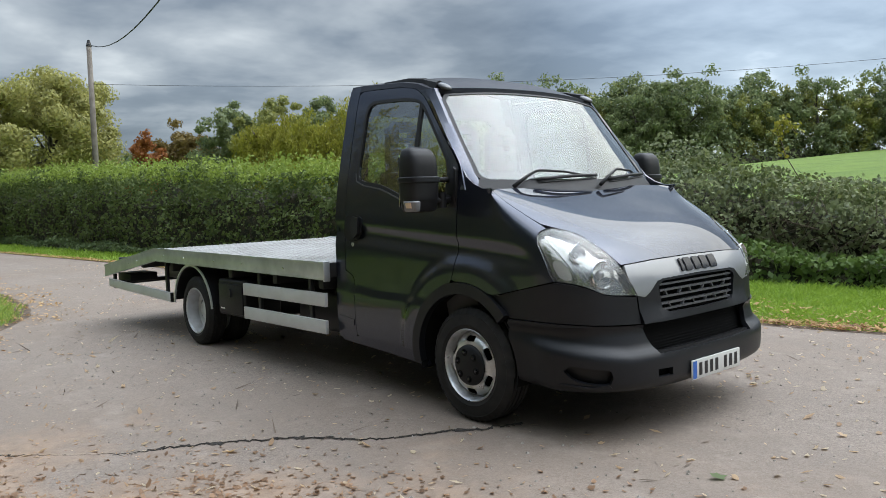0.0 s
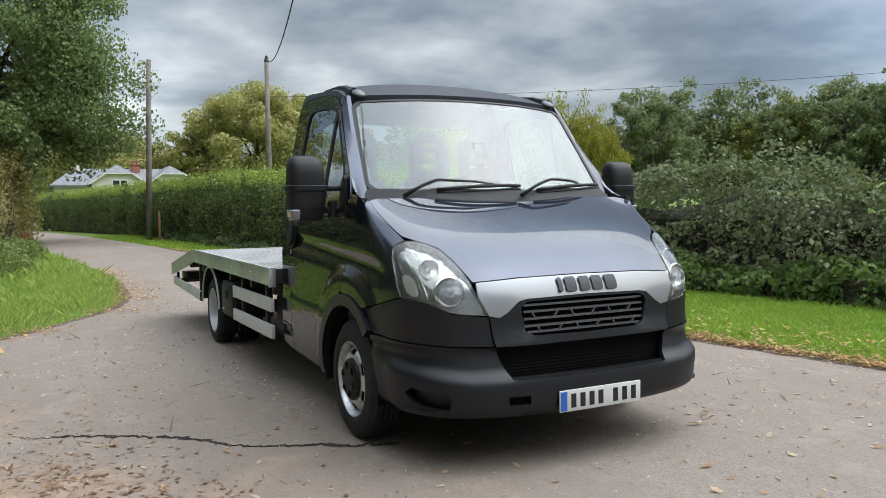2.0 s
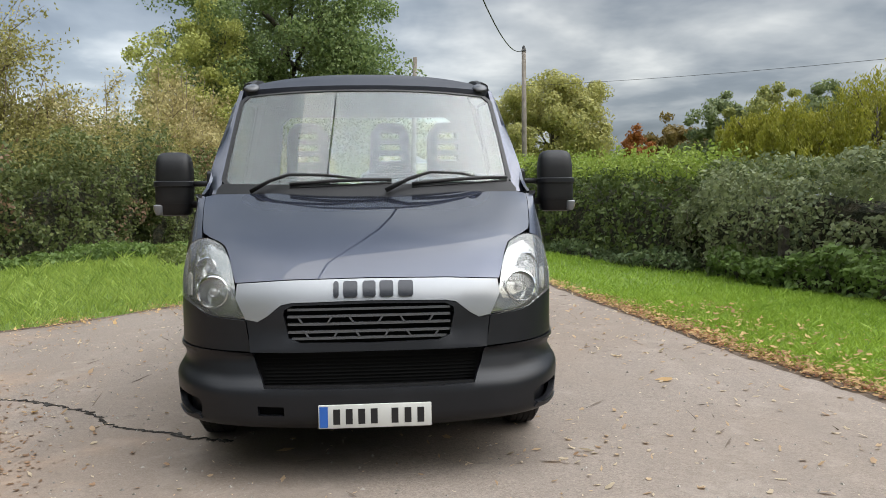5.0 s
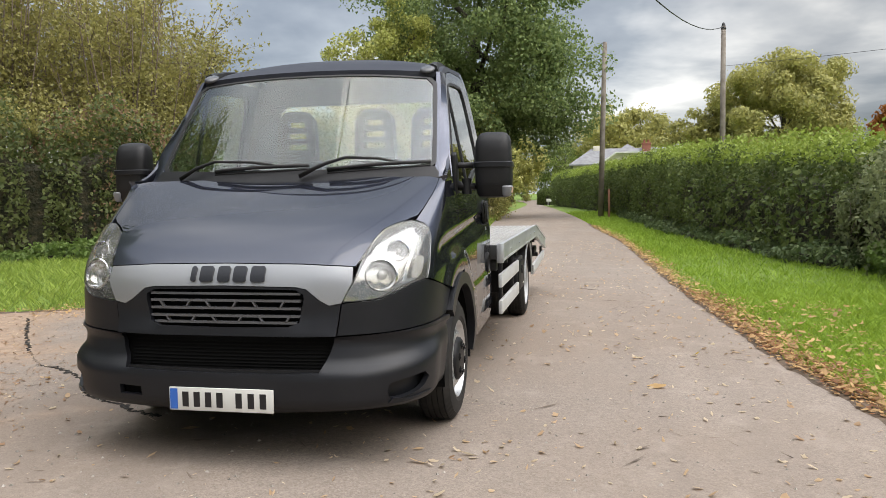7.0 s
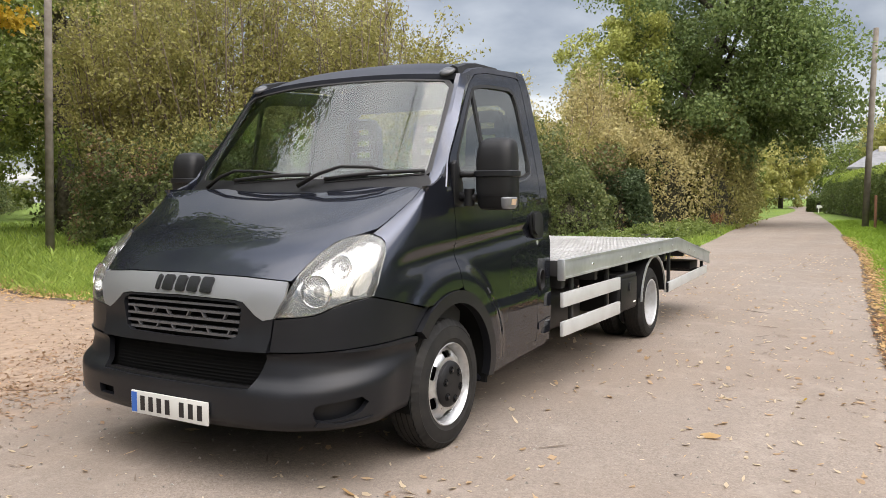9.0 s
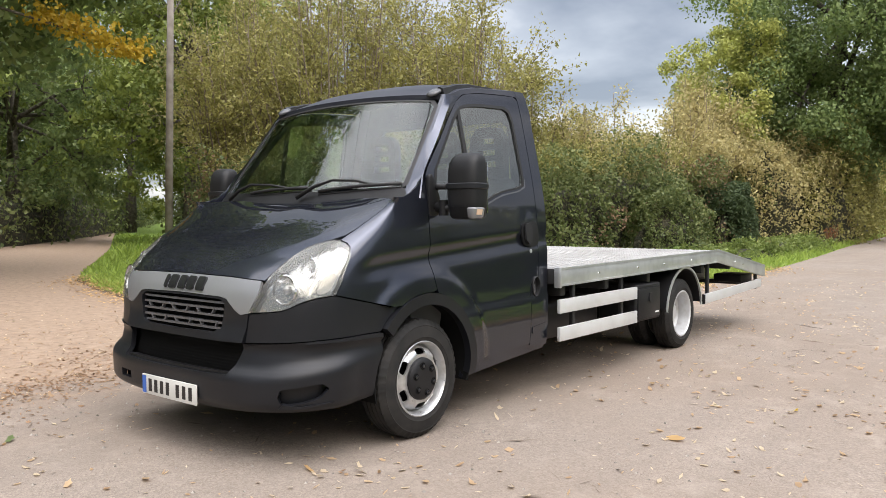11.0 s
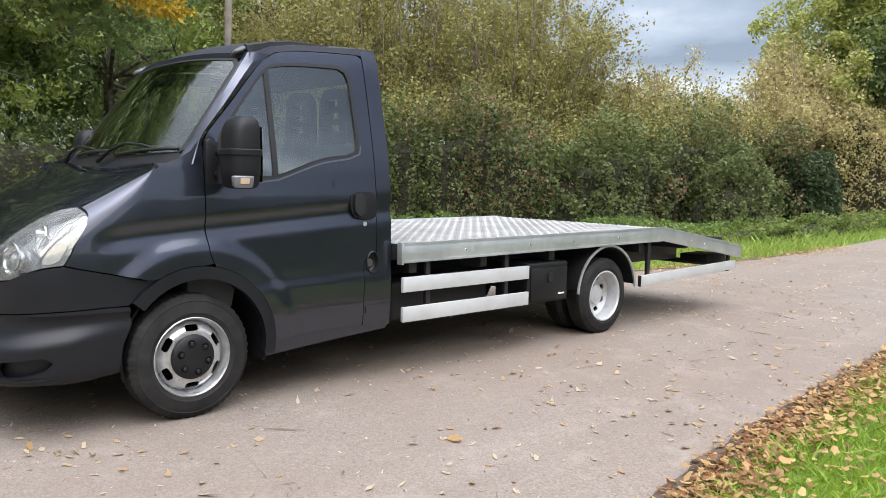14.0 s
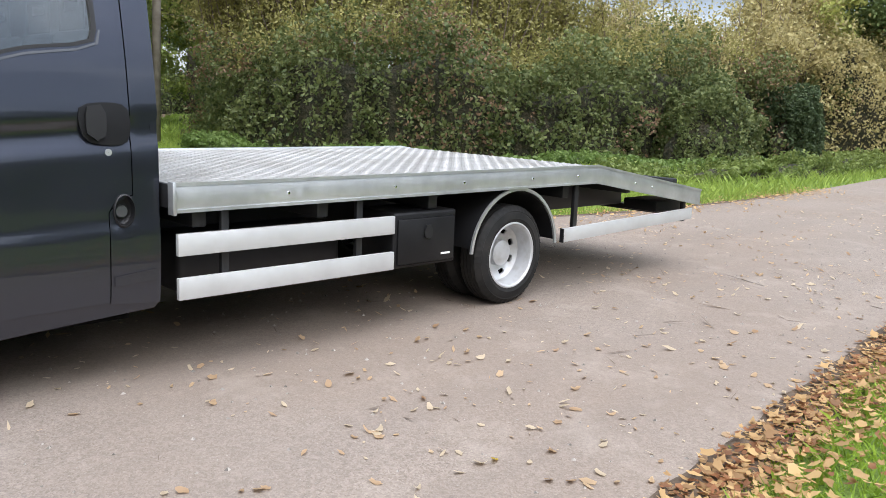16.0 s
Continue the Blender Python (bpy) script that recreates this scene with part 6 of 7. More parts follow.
for sd in (1, -1):
    front_wheel((-0.006, sd * 0.905, 0.373), sd)
    rear_wheel((-3.83, sd * 0.955, 0.385), sd, True)
    rear_wheel((-3.83, sd * 0.70, 0.385), sd, False)
part("front_axle", box(-0.06, 0.06, -0.82, 0.82, 0.30, 0.40, 0.02), M["steel"], lorry)
part("rear_axle", lathe([(-0.8, 0.0), (-0.8, 0.07), (-0.2, 0.07), (-0.12, 0.17), (0.12, 0.17), (0.2, 0.07), (0.8, 0.07), (0.8, 0.0)], 20, "y"), M["steel"], lorry).data.transform(Matrix.Translation((-3.83, 0, 0.385)))

# chassis and bed
for sd in (1, -1):
    part("chassis_rail", box(-6.0, -0.7, sd * 0.42 - 0.035, sd * 0.42 + 0.035, 0.55, 0.74, 0.008), M["steel"], lorry)
for x0 in (-1.6, -2.3, -3.1, -4.4, -5.2, -5.9):
    part("cross_member", box(x0 - 0.035, x0 + 0.035, -1.03, 1.03, 0.74, 0.83, 0.006), M["steel"], lorry)
part("fuel_tank", box(-2.6, -1.6, 0.46, 0.80, 0.36, 0.66, 0.05, 3), M["steel"], lorry)
part("battery_box", box(-2.3, -1.6, -0.82, -0.46, 0.36, 0.68, 0.04, 3), M["steel"], lorry)

Z0, Z1, Z2 = 0.955, 0.972, 0.728
deck = part("deck", prism([(-1.46, Z0 - 0.03), (-1.46, Z0 - 0.008), (-4.68, Z1 - 0.008), (-6.23, Z2 - 0.008), (-6.23, Z2 - 0.03), (-4.68, Z1 - 0.03)], -1.06, 1.06, "y"), M["deck"], lorry, "treadplate aluminium loading deck sloping down at its tail", )
# raised bars of the treadplate, laid crosswise in pairs
rng = np.random.default_rng(77)
bars = []
for ix, x0 in enumerate(np.arange(-1.50, -6.2, -0.052)):
    zd = np.interp(x0, [-6.23, -4.68, -1.46], [Z2, Z1, Z0]) - 0.008
    for iy, y0 in enumerate(np.arange(-1.03, 1.031, 0.052)):
        a = radians(45 if (ix + iy) % 2 else -45)
        c, s = math.cos(a), math.sin(a)
        L, W = 0.022, 0.0055
        q = [(L, 0), (0, W), (-L, 0), (0, -W)]
        xy = [(x0 + p * c - r * s, y0 + p * s + r * c) for p, r in q]
        zz = [np.interp(x, [-6.23, -4.68, -1.46], [Z2, Z1, Z0]) - 0.0075 for x, _ in xy]
        top = (x0, y0, zd + 0.005)
        for i in range(4):
            j = (i + 1) % 4
            bars.append([(*xy[i], zz[i]), (*xy[j], zz[j]), top])
mesh_object("tread_pattern", quads_mesh("tread_pattern", np.array(bars)), M["deck"], deck)["kind"] = "stuff"
for sd in (1, -1):
    y0, y1 = (1.055, 1.09) if sd > 0 else (-1.09, -1.055)
    rail = part("side_rail", prism([(-1.452, 0.82), (-1.452, Z0), (-4.685, Z1), (-6.25, Z2), (-6.25, 0.594), (-4.69, 0.841)], y0, y1, "y", 0.004), M["alu"], lorry, "aluminium side rail of the bed")
    for za, zb in ((-0.133, -0.118), (-0.012, 0.004)):
        part("rail_lip", prism([(-1.452, Z0 + za), (-1.452, Z0 + zb), (-4.685, Z1 + zb), (-6.25, Z2 + zb), (-6.25, Z2 + za), (-4.685, Z1 + za)], sd * 1.09, sd * 1.096, "y"), M["alu"], rail)
    part("rail_end", box(-1.458, -1.44, sd * 1.075 - 0.028, sd * 1.075 + 0.028, 0.812, 0.962, 0.004), M["alu"], rail)
    for i, x0 in enumerate((-2.05, -2.75, -3.3, -3.95, -4.45, -5.2, -5.45)):
        bm = lathe([(0.0, 0.009), (0.004, 0.007), (0.005, 0.0)], 10, "y")
        zc = np.interp(x0, [-6.23, -4.68, -1.46], [Z2, Z1, Z0]) - 0.07
        bm.transform(Matrix.Translation((x0, sd * 1.09, zc)) @ Matrix.Scale(sd, 4, (0, 1, 0)))
        part("bolt", bm, M["chrome"], rail)
    # side guard boards and their posts
    for z0, z1 in ((0.62, 0.723), (0.414, 0.517)):
        part("guard_board", box(-2.762, -1.47, sd * 1.07 - 0.014, sd * 1.07 + 0.014, z0, z1, 0.004), M["board"], lorry, "pale aluminium side guard board")
    for x0 in (-1.72, -2.53):
        part("guard_post", box(x0 - 0.02, x0 + 0.02, sd * 1.04 - 0.015, sd * 1.04 + 0.015, 0.42, 0.82, 0.003), M["steel"], lorry)
    rear_guard = part("rear_guard_board", prism([(-4.335, 0.432), (-4.335, 0.528), (-6.14, 0.575), (-6.14, 0.482)], sd * 1.07 - 0.014, sd * 1.07 + 0.014, "y", 0.003), M["board"], lorry, "pale aluminium side guard board")
    part("board_end", box(-4.338, -4.33, sd * 1.07 - 0.016, sd * 1.07 + 0.016, 0.430, 0.530), M["seal"], rear_guard)
    for x0, zt in ((-4.50, 0.85), (-6.05, 0.63)):
        part("guard_post", box(x0 - 0.022, x0 + 0.022, sd * 1.04 - 0.015, sd * 1.04 + 0.015, 0.46, zt, 0.003), M["steel"], lorry)
    # tool box
    tb = part("tool_box", box(-3.265, -2.765, sd * 0.89 - 0.18, sd * 0.89 + 0.18, 0.41, 0.735, 0.018, 3), M["plastic"], lorry, "black plastic tool box under the bed")
    part("tool_box_lid", box(-3.245, -2.79, sd * 1.074 - 0.008, sd * 1.074 + 0.008, 0.43, 0.70, 0.012, 2), M["plastic"], tb)
    part("tool_box_latch", prism(rounded([(-3.045, 0.585), (-3.02, 0.575), (-2.99, 0.585), (-2.985, 0.62), (-3.0, 0.655), (-3.035, 0.655), (-3.05, 0.62)], 0.02, True), sd * 1.083, sd * 1.095, "y"), M["seal"], tb)
    part("tool_box_mark", box(-3.205, -3.13, sd * 1.0835 - 0.0012, sd * 1.0835 + 0.0012, 0.468, 0.48), M["white"], tb)
    # mudguard
    mud = arc_points(-3.825, 0.41, 0.425, 8, 172, 26)
    mud_in = arc_points(-3.825, 0.41, 0.405, 172, 8, 26)
    mg = part("mudguard", prism(mud + mud_in, sd * 0.60, sd * 1.07, "y"), M["plastic"], lorry, "black mudguard with a pale edge")
    part("mudguard_edge", prism(arc_points(-3.825, 0.41, 0.432, 4, 176, 26) + arc_points(-3.825, 0.41, 0.412, 176, 4, 26), sd * 1.07, sd * 1.084, "y"), M["alu"], mg, "pale metal edge strip")
    # tail lamp board
    tl = part("tail_lamp", box(-6.12, -5.72, sd * 0.82 - 0.16, sd * 0.82 + 0.16, 0.55, 0.64, 0.01), M["plastic"], lorry, "black tail lamp unit under the tail")
    part("tail_lens", box(-6.135, -6.12, sd * 0.82 - 0.14, sd * 0.82 + 0.14, 0.565, 0.63, 0.005), M["red"], tl)
part("tail_bar", box(-6.1, -6.02, -1.0, 1.0, 0.50, 0.55, 0.006), M["steel"], lorry)
part("headboard_bar", box(-1.462, -1.44, -1.05, 1.05, 0.84, 0.95, 0.004), M["steel"], lorry)

# ---- poles, wires, house ----
def pole(at, height, lean=(0, 0), name="telegraph_pole", label="weathered wooden telegraph pole", r=0.13):
    ob = thing(name, label, "pole", "telegraph poles", at=(at[0], at[1], float(ground_z(*at))))
    part("shaft", tube([(0, 0, -0.2), (lean[0] * 0.5, lean[1] * 0.5, height / 2), (lean[0], lean[1], height)], [r, r * 0.9, r * 0.75], 12), M["pole_wood"], ob)
    return ob


pole((-32.1, 1.83), 7.85, (0.1, 0.2))
pole_b = pole((-31.1, 6.95), 8.1)
part("cap", lathe([(8.0, 0.12), (8.25, 0.05), (8.28, 0.0)], 10, "z"), M["steel"], pole_b)
pole((-9.6, -17.2), 9.0, (-0.2, 0.1), r=0.12)


def wire(a, b, sag, r=0.012):
    pts = [Vector(a).lerp(Vector(b), t) - Vector((0, 0, sag * 4 * t * (1 - t))) for t in np.linspace(0, 1, 24)]
    ob = thing("overhead_wire", "thin black overhead wire between poles", "wire", "overhead wires")
    part("strand", tube(pts, r, 5), M["wire"], ob)


wire((-31.1, 6.95, 8.25), (14, -3.9, 8.8), 2.8, 0.016)
wire((-31.1, 6.95, 6.6), (6, 48, 8.6), 1.3, 0.008)



def slab(pts, thick=0.14):
    """A flat roof slope as a thin solid under its outline."""
    bm = bmesh.new()
    top = [bm.verts.new(p) for p in pts]
    low = [bm.verts.new((p[0], p[1], p[2] - thick)) for p in pts]
    bm.faces.new(top)
    bm.faces.new(low[::-1])
    for i in range(len(pts)):
        j = (i + 1) % len(pts)
        bm.faces.new((top[j], top[i], low[i], low[j]))
    bmesh.ops.recalc_face_normals(bm, faces=bm.faces[:])
    return bm


def house():
    """A low cream house behind the hedge: a hipped slate range, two fronts with clipped gables, two chimneys."""
    ob = thing("bungalow", "low cream house with grey slate roofs and brick chimney", "house", at=(-78, 4.5, 0))
    part("wall", box(-4.2, 3.6, -5.3, 6.4, -0.2, 4.15, 0.02), M["render_wall"], ob)
    ridge, eave = 5.75, 4.05
    part("roof", slab([(-0.3, -3.6, ridge), (-0.3, 5.2, ridge), (4.0, 6.7, eave), (4.0, -5.7, eave)]), M["slate"], ob)
    part("roof_back", slab([(-0.3, -3.6, ridge), (-0.3, 5.2, ridge), (-4.6, 6.7, eave), (-4.6, -5.7, eave)]), M["slate"], ob)
    part("roof_hip", slab([(-0.3, -3.6, ridge), (-4.6, -5.7, eave), (4.0, -5.7, eave)]), M["slate"], ob)
    part("roof_hip", slab([(-0.3, 5.2, ridge), (-4.6, 6.7, eave), (4.0, 6.7, eave)]), M["slate"], ob)
    for y0, w, top in ((-0.08, 2.25, 5.98), (4.65, 1.95, 5.93)):
        low, flat, half = 4.3, 5.1, w * 0.52
        part("gable_wall", prism([(y0 - w, -0.2), (y0 - w, low - 0.05), (y0 - half, flat - 0.05), (y0 + half, flat - 0.05), (y0 + w, low - 0.05), (y0 + w, -0.2)], 3.5, 4.9, "x"), M["render_wall"], ob)
        for sd in (1, -1):
            part("gable_roof", slab([(3.2, y0, top), (5.15, y0 + sd * half, flat + 0.03), (5.15, y0 + sd * (w + 0.3), low - 0.12), (-0.2, y0 + sd * (w + 0.3), low - 0.12), (-0.2, y0, top)]), M["slate"], ob)
            part("bargeboard", slab([(5.17, y0 + sd * half, flat + 0.02), (5.17, y0 + sd * (w + 0.32), low - 0.14), (5.24, y0 + sd * (w + 0.32), low - 0.14), (5.24, y0 + sd * half, flat + 0.02)], 0.18), M["white"], ob)
        part("clipped_gable", slab([(3.2, y0, top), (5.15, y0 - half, flat + 0.03), (5.15, y0 + half, flat + 0.03)]), M["slate"], ob)
        part("gutter", box(5.1, 5.2, y0 - half - 0.05, y0 + half + 0.05, flat - 0.1, flat + 0.02), M["white"], ob)
        win = part("window", box(4.9, 4.96, y0 - 0.55, y0 + 0.75, 3.5, 4.5, 0.01), M["white"], ob)
        for dy in (-0.22, 0.42):
            part("pane", box(4.962, 4.97, y0 + dy - 0.27, y0 + dy + 0.27, 3.58, 4.42), M["dark_pane"], win)
    chim = part("chimney", box(0.0, 0.8, 1.45, 2.25, 4.9, 6.05, 0.02), M["brick"], ob, "red brick chimney")
    part("chimney_cap", box(-0.06, 0.86, 1.39, 2.31, 6.05, 6.18, 0.01), M["brick"], chim)
    for dy in (1.65, 2.05):
        part("chimney_pot", lathe([(6.18, 0.11), (6.5, 0.1), (6.51, 0.0)], 10, "z"), M["brick"], chim).data.transform(Matrix.Translation((0.4, dy, 0)))
    part("chimney", box(-0.4, 0.3, -3.4, -2.7, 5.2, 6.0, 0.02), M["render_wall"], ob, "small cream chimney")


house()
post = thing("marker_post", "short rusty marker post beside the pole", "post", at=(-31.6, 2.2, float(ground_z(-31.6, 2.2))))
part("shaft", box(-0.05, 0.05, -0.05, 0.05, -0.1, 1.3, 0.01), M["rust_wood"], post)
sign = thing("drive_sign", "small white board at the house's drive", "sign", at=(-68.5, -2.6, float(ground_z(-68.5, -2.6))))
part("board", box(-0.03, 0.03, -0.45, 0.45, 0.35, 0.6, 0.005), M["white"], sign)
for dy in (-0.3, 0.3):
    part("leg", box(-0.03, 0.03, dy - 0.03, dy + 0.03, -0.1, 0.4), M["white"], sign)
hedge("box_hedge", "clipped box-shaped hedge at the house's drive", "hedge", [(-74, -3.6), (-71, -3.1)], 0.8, 1.6, 6000, 0.09, M["hedge"], 91, 0.12)
# ---- grass, fallen leaves, stones, the crack ----

def blades(name, label, area, n, height, seed, mat, width=0.006, lean=0.5):
    """Grass as one object: thin blades rooted at random over an area, none on the road."""
    rng = np.random.default_rng(seed)
    (x0, x1), (y0, y1) = area
    x, y = rng.uniform(x0, x1, n), rng.uniform(y0, y1, n)
    ok = ~inside(ROAD, x, y)
    ok &= rng.uniform(size=n) < np.clip(np.minimum(x - x0, x1 - x) / 2.5, 0, 1) * np.clip(np.minimum(y - y0, y1 - y) / 1.2, 0, 1)
    x, y = x[ok], y[ok]
    tuft = np.array([noise.noise((a * 2.2, b * 2.2, seed)) for a, b in zip(x, y)])
    near = edge_gap(ROAD, x, y)
    h = height * rng.uniform(0.5, 1.2, len(x)) * (1 + 0.8 * tuft) * np.clip(0.35 + near * 2.2, 0.35, 1)
    a = rng.uniform(0, 2 * math.pi, len(x))
    root = np.stack([x, y, ground_z(x, y) - 0.02], 1)
    side_ = np.stack([np.cos(a), np.sin(a), np.zeros(len(x))], 1) * (width * rng.uniform(0.6, 1.4, len(x)))[:, None]
    tip = root + np.stack([rng.normal(0, lean, len(x)), rng.normal(0, lean, len(x)), np.ones(len(x))], 1) * h[:, None]
    mid_ = root * 0.45 + tip * 0.55 + np.array([0, 0, 1]) * (h * 0.12)[:, None]
    q = np.stack([root - side_, root + side_, mid_ + side_ * 0.7, tip], 1)
    return tagged(mesh_object(name, quads_mesh(name, q), mat), label, "grass", kind="stuff")


blades("verge_grass", "short bright green mown grass on the verge", ((-7.5, 6), (1.8, 7.4)), 125000, 0.06, 1, M["grass"], 0.004, 0.7)
blades("verge_grass", "short bright green mown grass on the verge", ((-15, 10), (1.5, 9.2)), 66000, 0.075, 2, M["grass"], 0.008, 0.6)
blades("verge_grass", "short green grass along the lane", ((-42, -11), (-0.5, 6.5)), 55000, 0.10, 3, M["grass"], 0.016, 0.6)
blades("rough_grass", "rough tufted green grass on the corner", ((-15, -1), (-13, -0.2)), 62000, 0.15, 4, M["rough"], 0.007, 0.55)
blades("rough_grass", "rough green grass along the lane", ((-42, -10), (-8, 0)), 26000, 0.2, 5, M["rough"], 0.014, 0.5)
blades("rough_grass", "rough grass beside the side lane", ((-18, -1), (-25, -9.5)), 36000, 0.12, 6, M["rough"], 0.012, 0.5)
blades("rough_grass", "rough grass on the far side of the side lane", ((-24, 8), (-50, -13)), 20000, 0.22, 7, M["rough"], 0.025, 0.5)


def leaf_litter(name, label, x, y, size, seed, lift=0.004, mat=None, lobe=0.27):
    """Fallen leaves, lobed and curled, lying flat or tipped, as one object."""
    rng = np.random.default_rng(seed)
    n, k_ = len(x), 10
    t = np.linspace(0, 2 * math.pi, k_, endpoint=False)
    lobes = 1 - lobe + lobe * np.abs(np.cos(2.5 * t))
    r = (size * rng.uniform(0.4, 1.4, n))[:, None] * lobes * rng.uniform(0.75, 1.15, (n, k_))
    asp = rng.uniform(0.3, 0.8, n)[:, None]
    u, v = r * np.cos(t), r * np.sin(t) * asp
    a = rng.uniform(0, 2 * math.pi, n)[:, None]
    curl = (u * u + v * v) / size * rng.uniform(-0.1, 0.55, n)[:, None]
    tip_ = rng.normal(0, 0.22, (n, 2))
    px, py = u * np.cos(a) - v * np.sin(a), u * np.sin(a) + v * np.cos(a)
    pz = curl + px * tip_[:, :1] + py * tip_[:, 1:]
    pz -= pz.min(1, keepdims=True)
    gx_, gy_ = np.asarray(x)[:, None] + px, np.asarray(y)[:, None] + py
    base = ground_z(np.asarray(x), np.asarray(y))[:, None]
    ob = mesh_object(name, quads_mesh(name, np.stack([gx_, gy_, base + lift + pz], 2)), mat or M["litter"])
    return tagged(ob, label, "leaves", kind="stuff")


rng = np.random.default_rng(50)


def beside_edge(n, x0, x1, spread, low):
    """Points spread about the road's left edge between two x."""
    e = np.array([p for p in ROAD if p[1] > 0.5 and x0 - 1 < p[0] < x1 + 1])
    e = e[np.argsort(e[:, 0])]
    x = rng.uniform(x0, x1, n)
    return x, np.interp(x, e[:, 0], e[:, 1]) + np.maximum(rng.normal(low, spread, n), rng.uniform(-0.06, 0.12, n))


x, y = beside_edge(3200, -6, 2.6, 0.13, 0.16)
leaf_litter("leaf_drift", "drift of brown and yellow fallen leaves on the verge edge", x, y, 0.028, 51, 0.014)
x, y = beside_edge(2300, -6, 2.6, 0.15, 0.13)
leaf_litter("leaf_drift", "small damp red-brown leaves along the verge edge", x, y, 0.02, 59, 0.02, M["litter_dark"])
x, y = beside_edge(1000, -5, 2.6, 0.5, 0.6)
leaf_litter("leaf_drift", "scattered brown leaves on the verge grass", x, y, 0.031, 52, 0.045)
x, y = beside_edge(3000, -24, -6, 0.14, 0.1)
leaf_litter("leaf_drift", "drift of brown fallen leaves on the verge edge", x, y, 0.032, 53, 0.02)
x, y = beside_edge(500, 2, 6, 0.3, 0.25)
leaf_litter("leaf_drift", "drift of brown fallen leaves on the verge edge", x, y, 0.028, 54, 0.02)
right = np.array([p for p in ROAD if -16 < p[0] < -2.9 and -12 < p[1] < -1.1])
pick = rng.integers(0, len(right), 3400)
x, y = right[pick, 0] + rng.normal(0, 0.32, 3400), right[pick, 1] + rng.normal(0, 0.27, 3400)
leaf_litter("leaf_drift", "brown fallen leaves along the corner's edge", x, y, 0.026, 55, 0.012)
bend = np.array([p for p in ROAD if -6.5 < p[0] < -2.9 and -13 < p[1] < -5.4])
pick = rng.integers(0, len(bend), 1500)
x, y = bend[pick, 0] - np.abs(rng.normal(0.1, 0.35, 1500)) + rng.normal(0, 0.15, 1500), bend[pick, 1] + rng.normal(0, 0.4, 1500)
leaf_litter("leaf_drift", "orange-brown leaves on the bend of the side lane", x, y, 0.032, 62, 0.02)
n = 5200
x, y = rng.uniform(-16, 4.5, n), rng.uniform(-1.2, 3.5, n)
thin = np.array([noise.noise((a * 0.7, b * 0.9, 4)) for a, b in zip(x, y)])
ok = inside(ROAD, x, y) & (rng.uniform(-0.5, 0.9, n) < thin + 0.12 * (y - 1.2))
leaf_litter("road_leaves", "scattered curled pale brown leaves on the tarmac", x[ok], y[ok], 0.024, 56, 0.003, M["road_leaf"], 0.16)
n = 5200
x, y = rng.uniform(-8, 4.5, n), rng.uniform(-8, -0.8, n)
thin = np.array([noise.noise((a * 0.7, b * 0.9, 7)) for a, b in zip(x, y)])
ok = inside(ROAD, x, y) & (rng.uniform(-0.4, 1.0, n) < thin + 0.1)
leaf_litter("road_leaves", "scattered curled brown leaves on the tarmac", x[ok], y[ok], 0.02, 57, 0.003, M["road_leaf"], 0.16)
n = 2600
x, y = rng.normal(0.0, 1.1, n), -2.85 + rng.normal(0, 0.42, n)
y += 0.55 * x
leaf_litter("leaf_mould", "brown leaf crumbs and twigs trodden into the dirt", x, y, 0.019, 58, 0.002, M["mould"])
for i, (x, y, c) in enumerate([(-2.0, 2.585, "yellow"), (-0.64, -2.28, "litter"), (0.83, 0.94, "litter"), (1.57, -0.87, "weed"), (-0.9, 2.2, "litter")]):
    leaf_litter("fallen_leaf", "single large fallen maple leaf on the tarmac", np.array([x]), np.array([y]), 0.055, 60 + i, 0.004, M[c])

def crumbs(name, label, x, y, size, mat, seed, long=1.6):
    """Broken bits of leaf and twig lying on the ground, as one object."""
    rng_ = np.random.default_rng(seed)
    n_ = len(x)
    a = rng_.uniform(0, 2 * math.pi, n_)
    s0 = size * np.exp(rng_.normal(0, 0.45, n_))
    u = np.stack([np.cos(a), np.sin(a), rng_.normal(0, 0.3, n_)], 1) * (s0 * long * rng_.uniform(0.6, 1.5, n_))[:, None]
    v = np.stack([-np.sin(a), np.cos(a), rng_.normal(0, 0.3, n_)], 1) * s0[:, None] * 0.6
    c = np.stack([x, y, ground_z(x, y) + 0.003 + 0.4 * s0], 1)
    q = np.stack([c - u, c + v * rng_.uniform(0.4, 1.3, (n_, 1)), c + u, c - v], 1)
    return tagged(mesh_object(name, quads_mesh(name, q), mat), label, "debris", kind="stuff")


rng = np.random.default_rng(81)
n = 26000
x, y = rng.uniform(-9, 4.6, n), rng.uniform(-6.2, 3.6, n)
thick = np.array([noise.noise((a * 0.55, b * 0.55, 3)) + 0.6 * noise.noise((a * 2.1, b * 2.1, 6)) for a, b in zip(x, y)])
# most of it lies on the dirty side of the junction
ok = inside(ROAD, x, y) & (rng.uniform(-0.5, 1.1, n) < thick + np.where((y < -2.3 + 0.25 * np.minimum(x, 1)) & (x > -3.5), 0.5, -0.12))
soiled = ok & (y < -2.3 + 0.3 * thick) & (x > -3.5) & (rng.uniform(size=n) < np.clip(1.15 - 0.42 * np.maximum(x, 0), 0.15, 1))
crumbs("leaf_crumbs", "brown crumbs of leaf and grit on the tarmac", x[soiled], y[soiled], 0.0056, M["mould"], 82)
pick = ok & (rng.uniform(size=n) < 0.35)
crumbs("leaf_crumbs", "pale dry crumbs of leaf on the tarmac", x[pick] + 0.03, y[pick] + 0.02, 0.009, M["road_leaf"], 83)
n = 420
x, y = rng.uniform(-7, 4.4, n), rng.uniform(-6, 3.4, n)
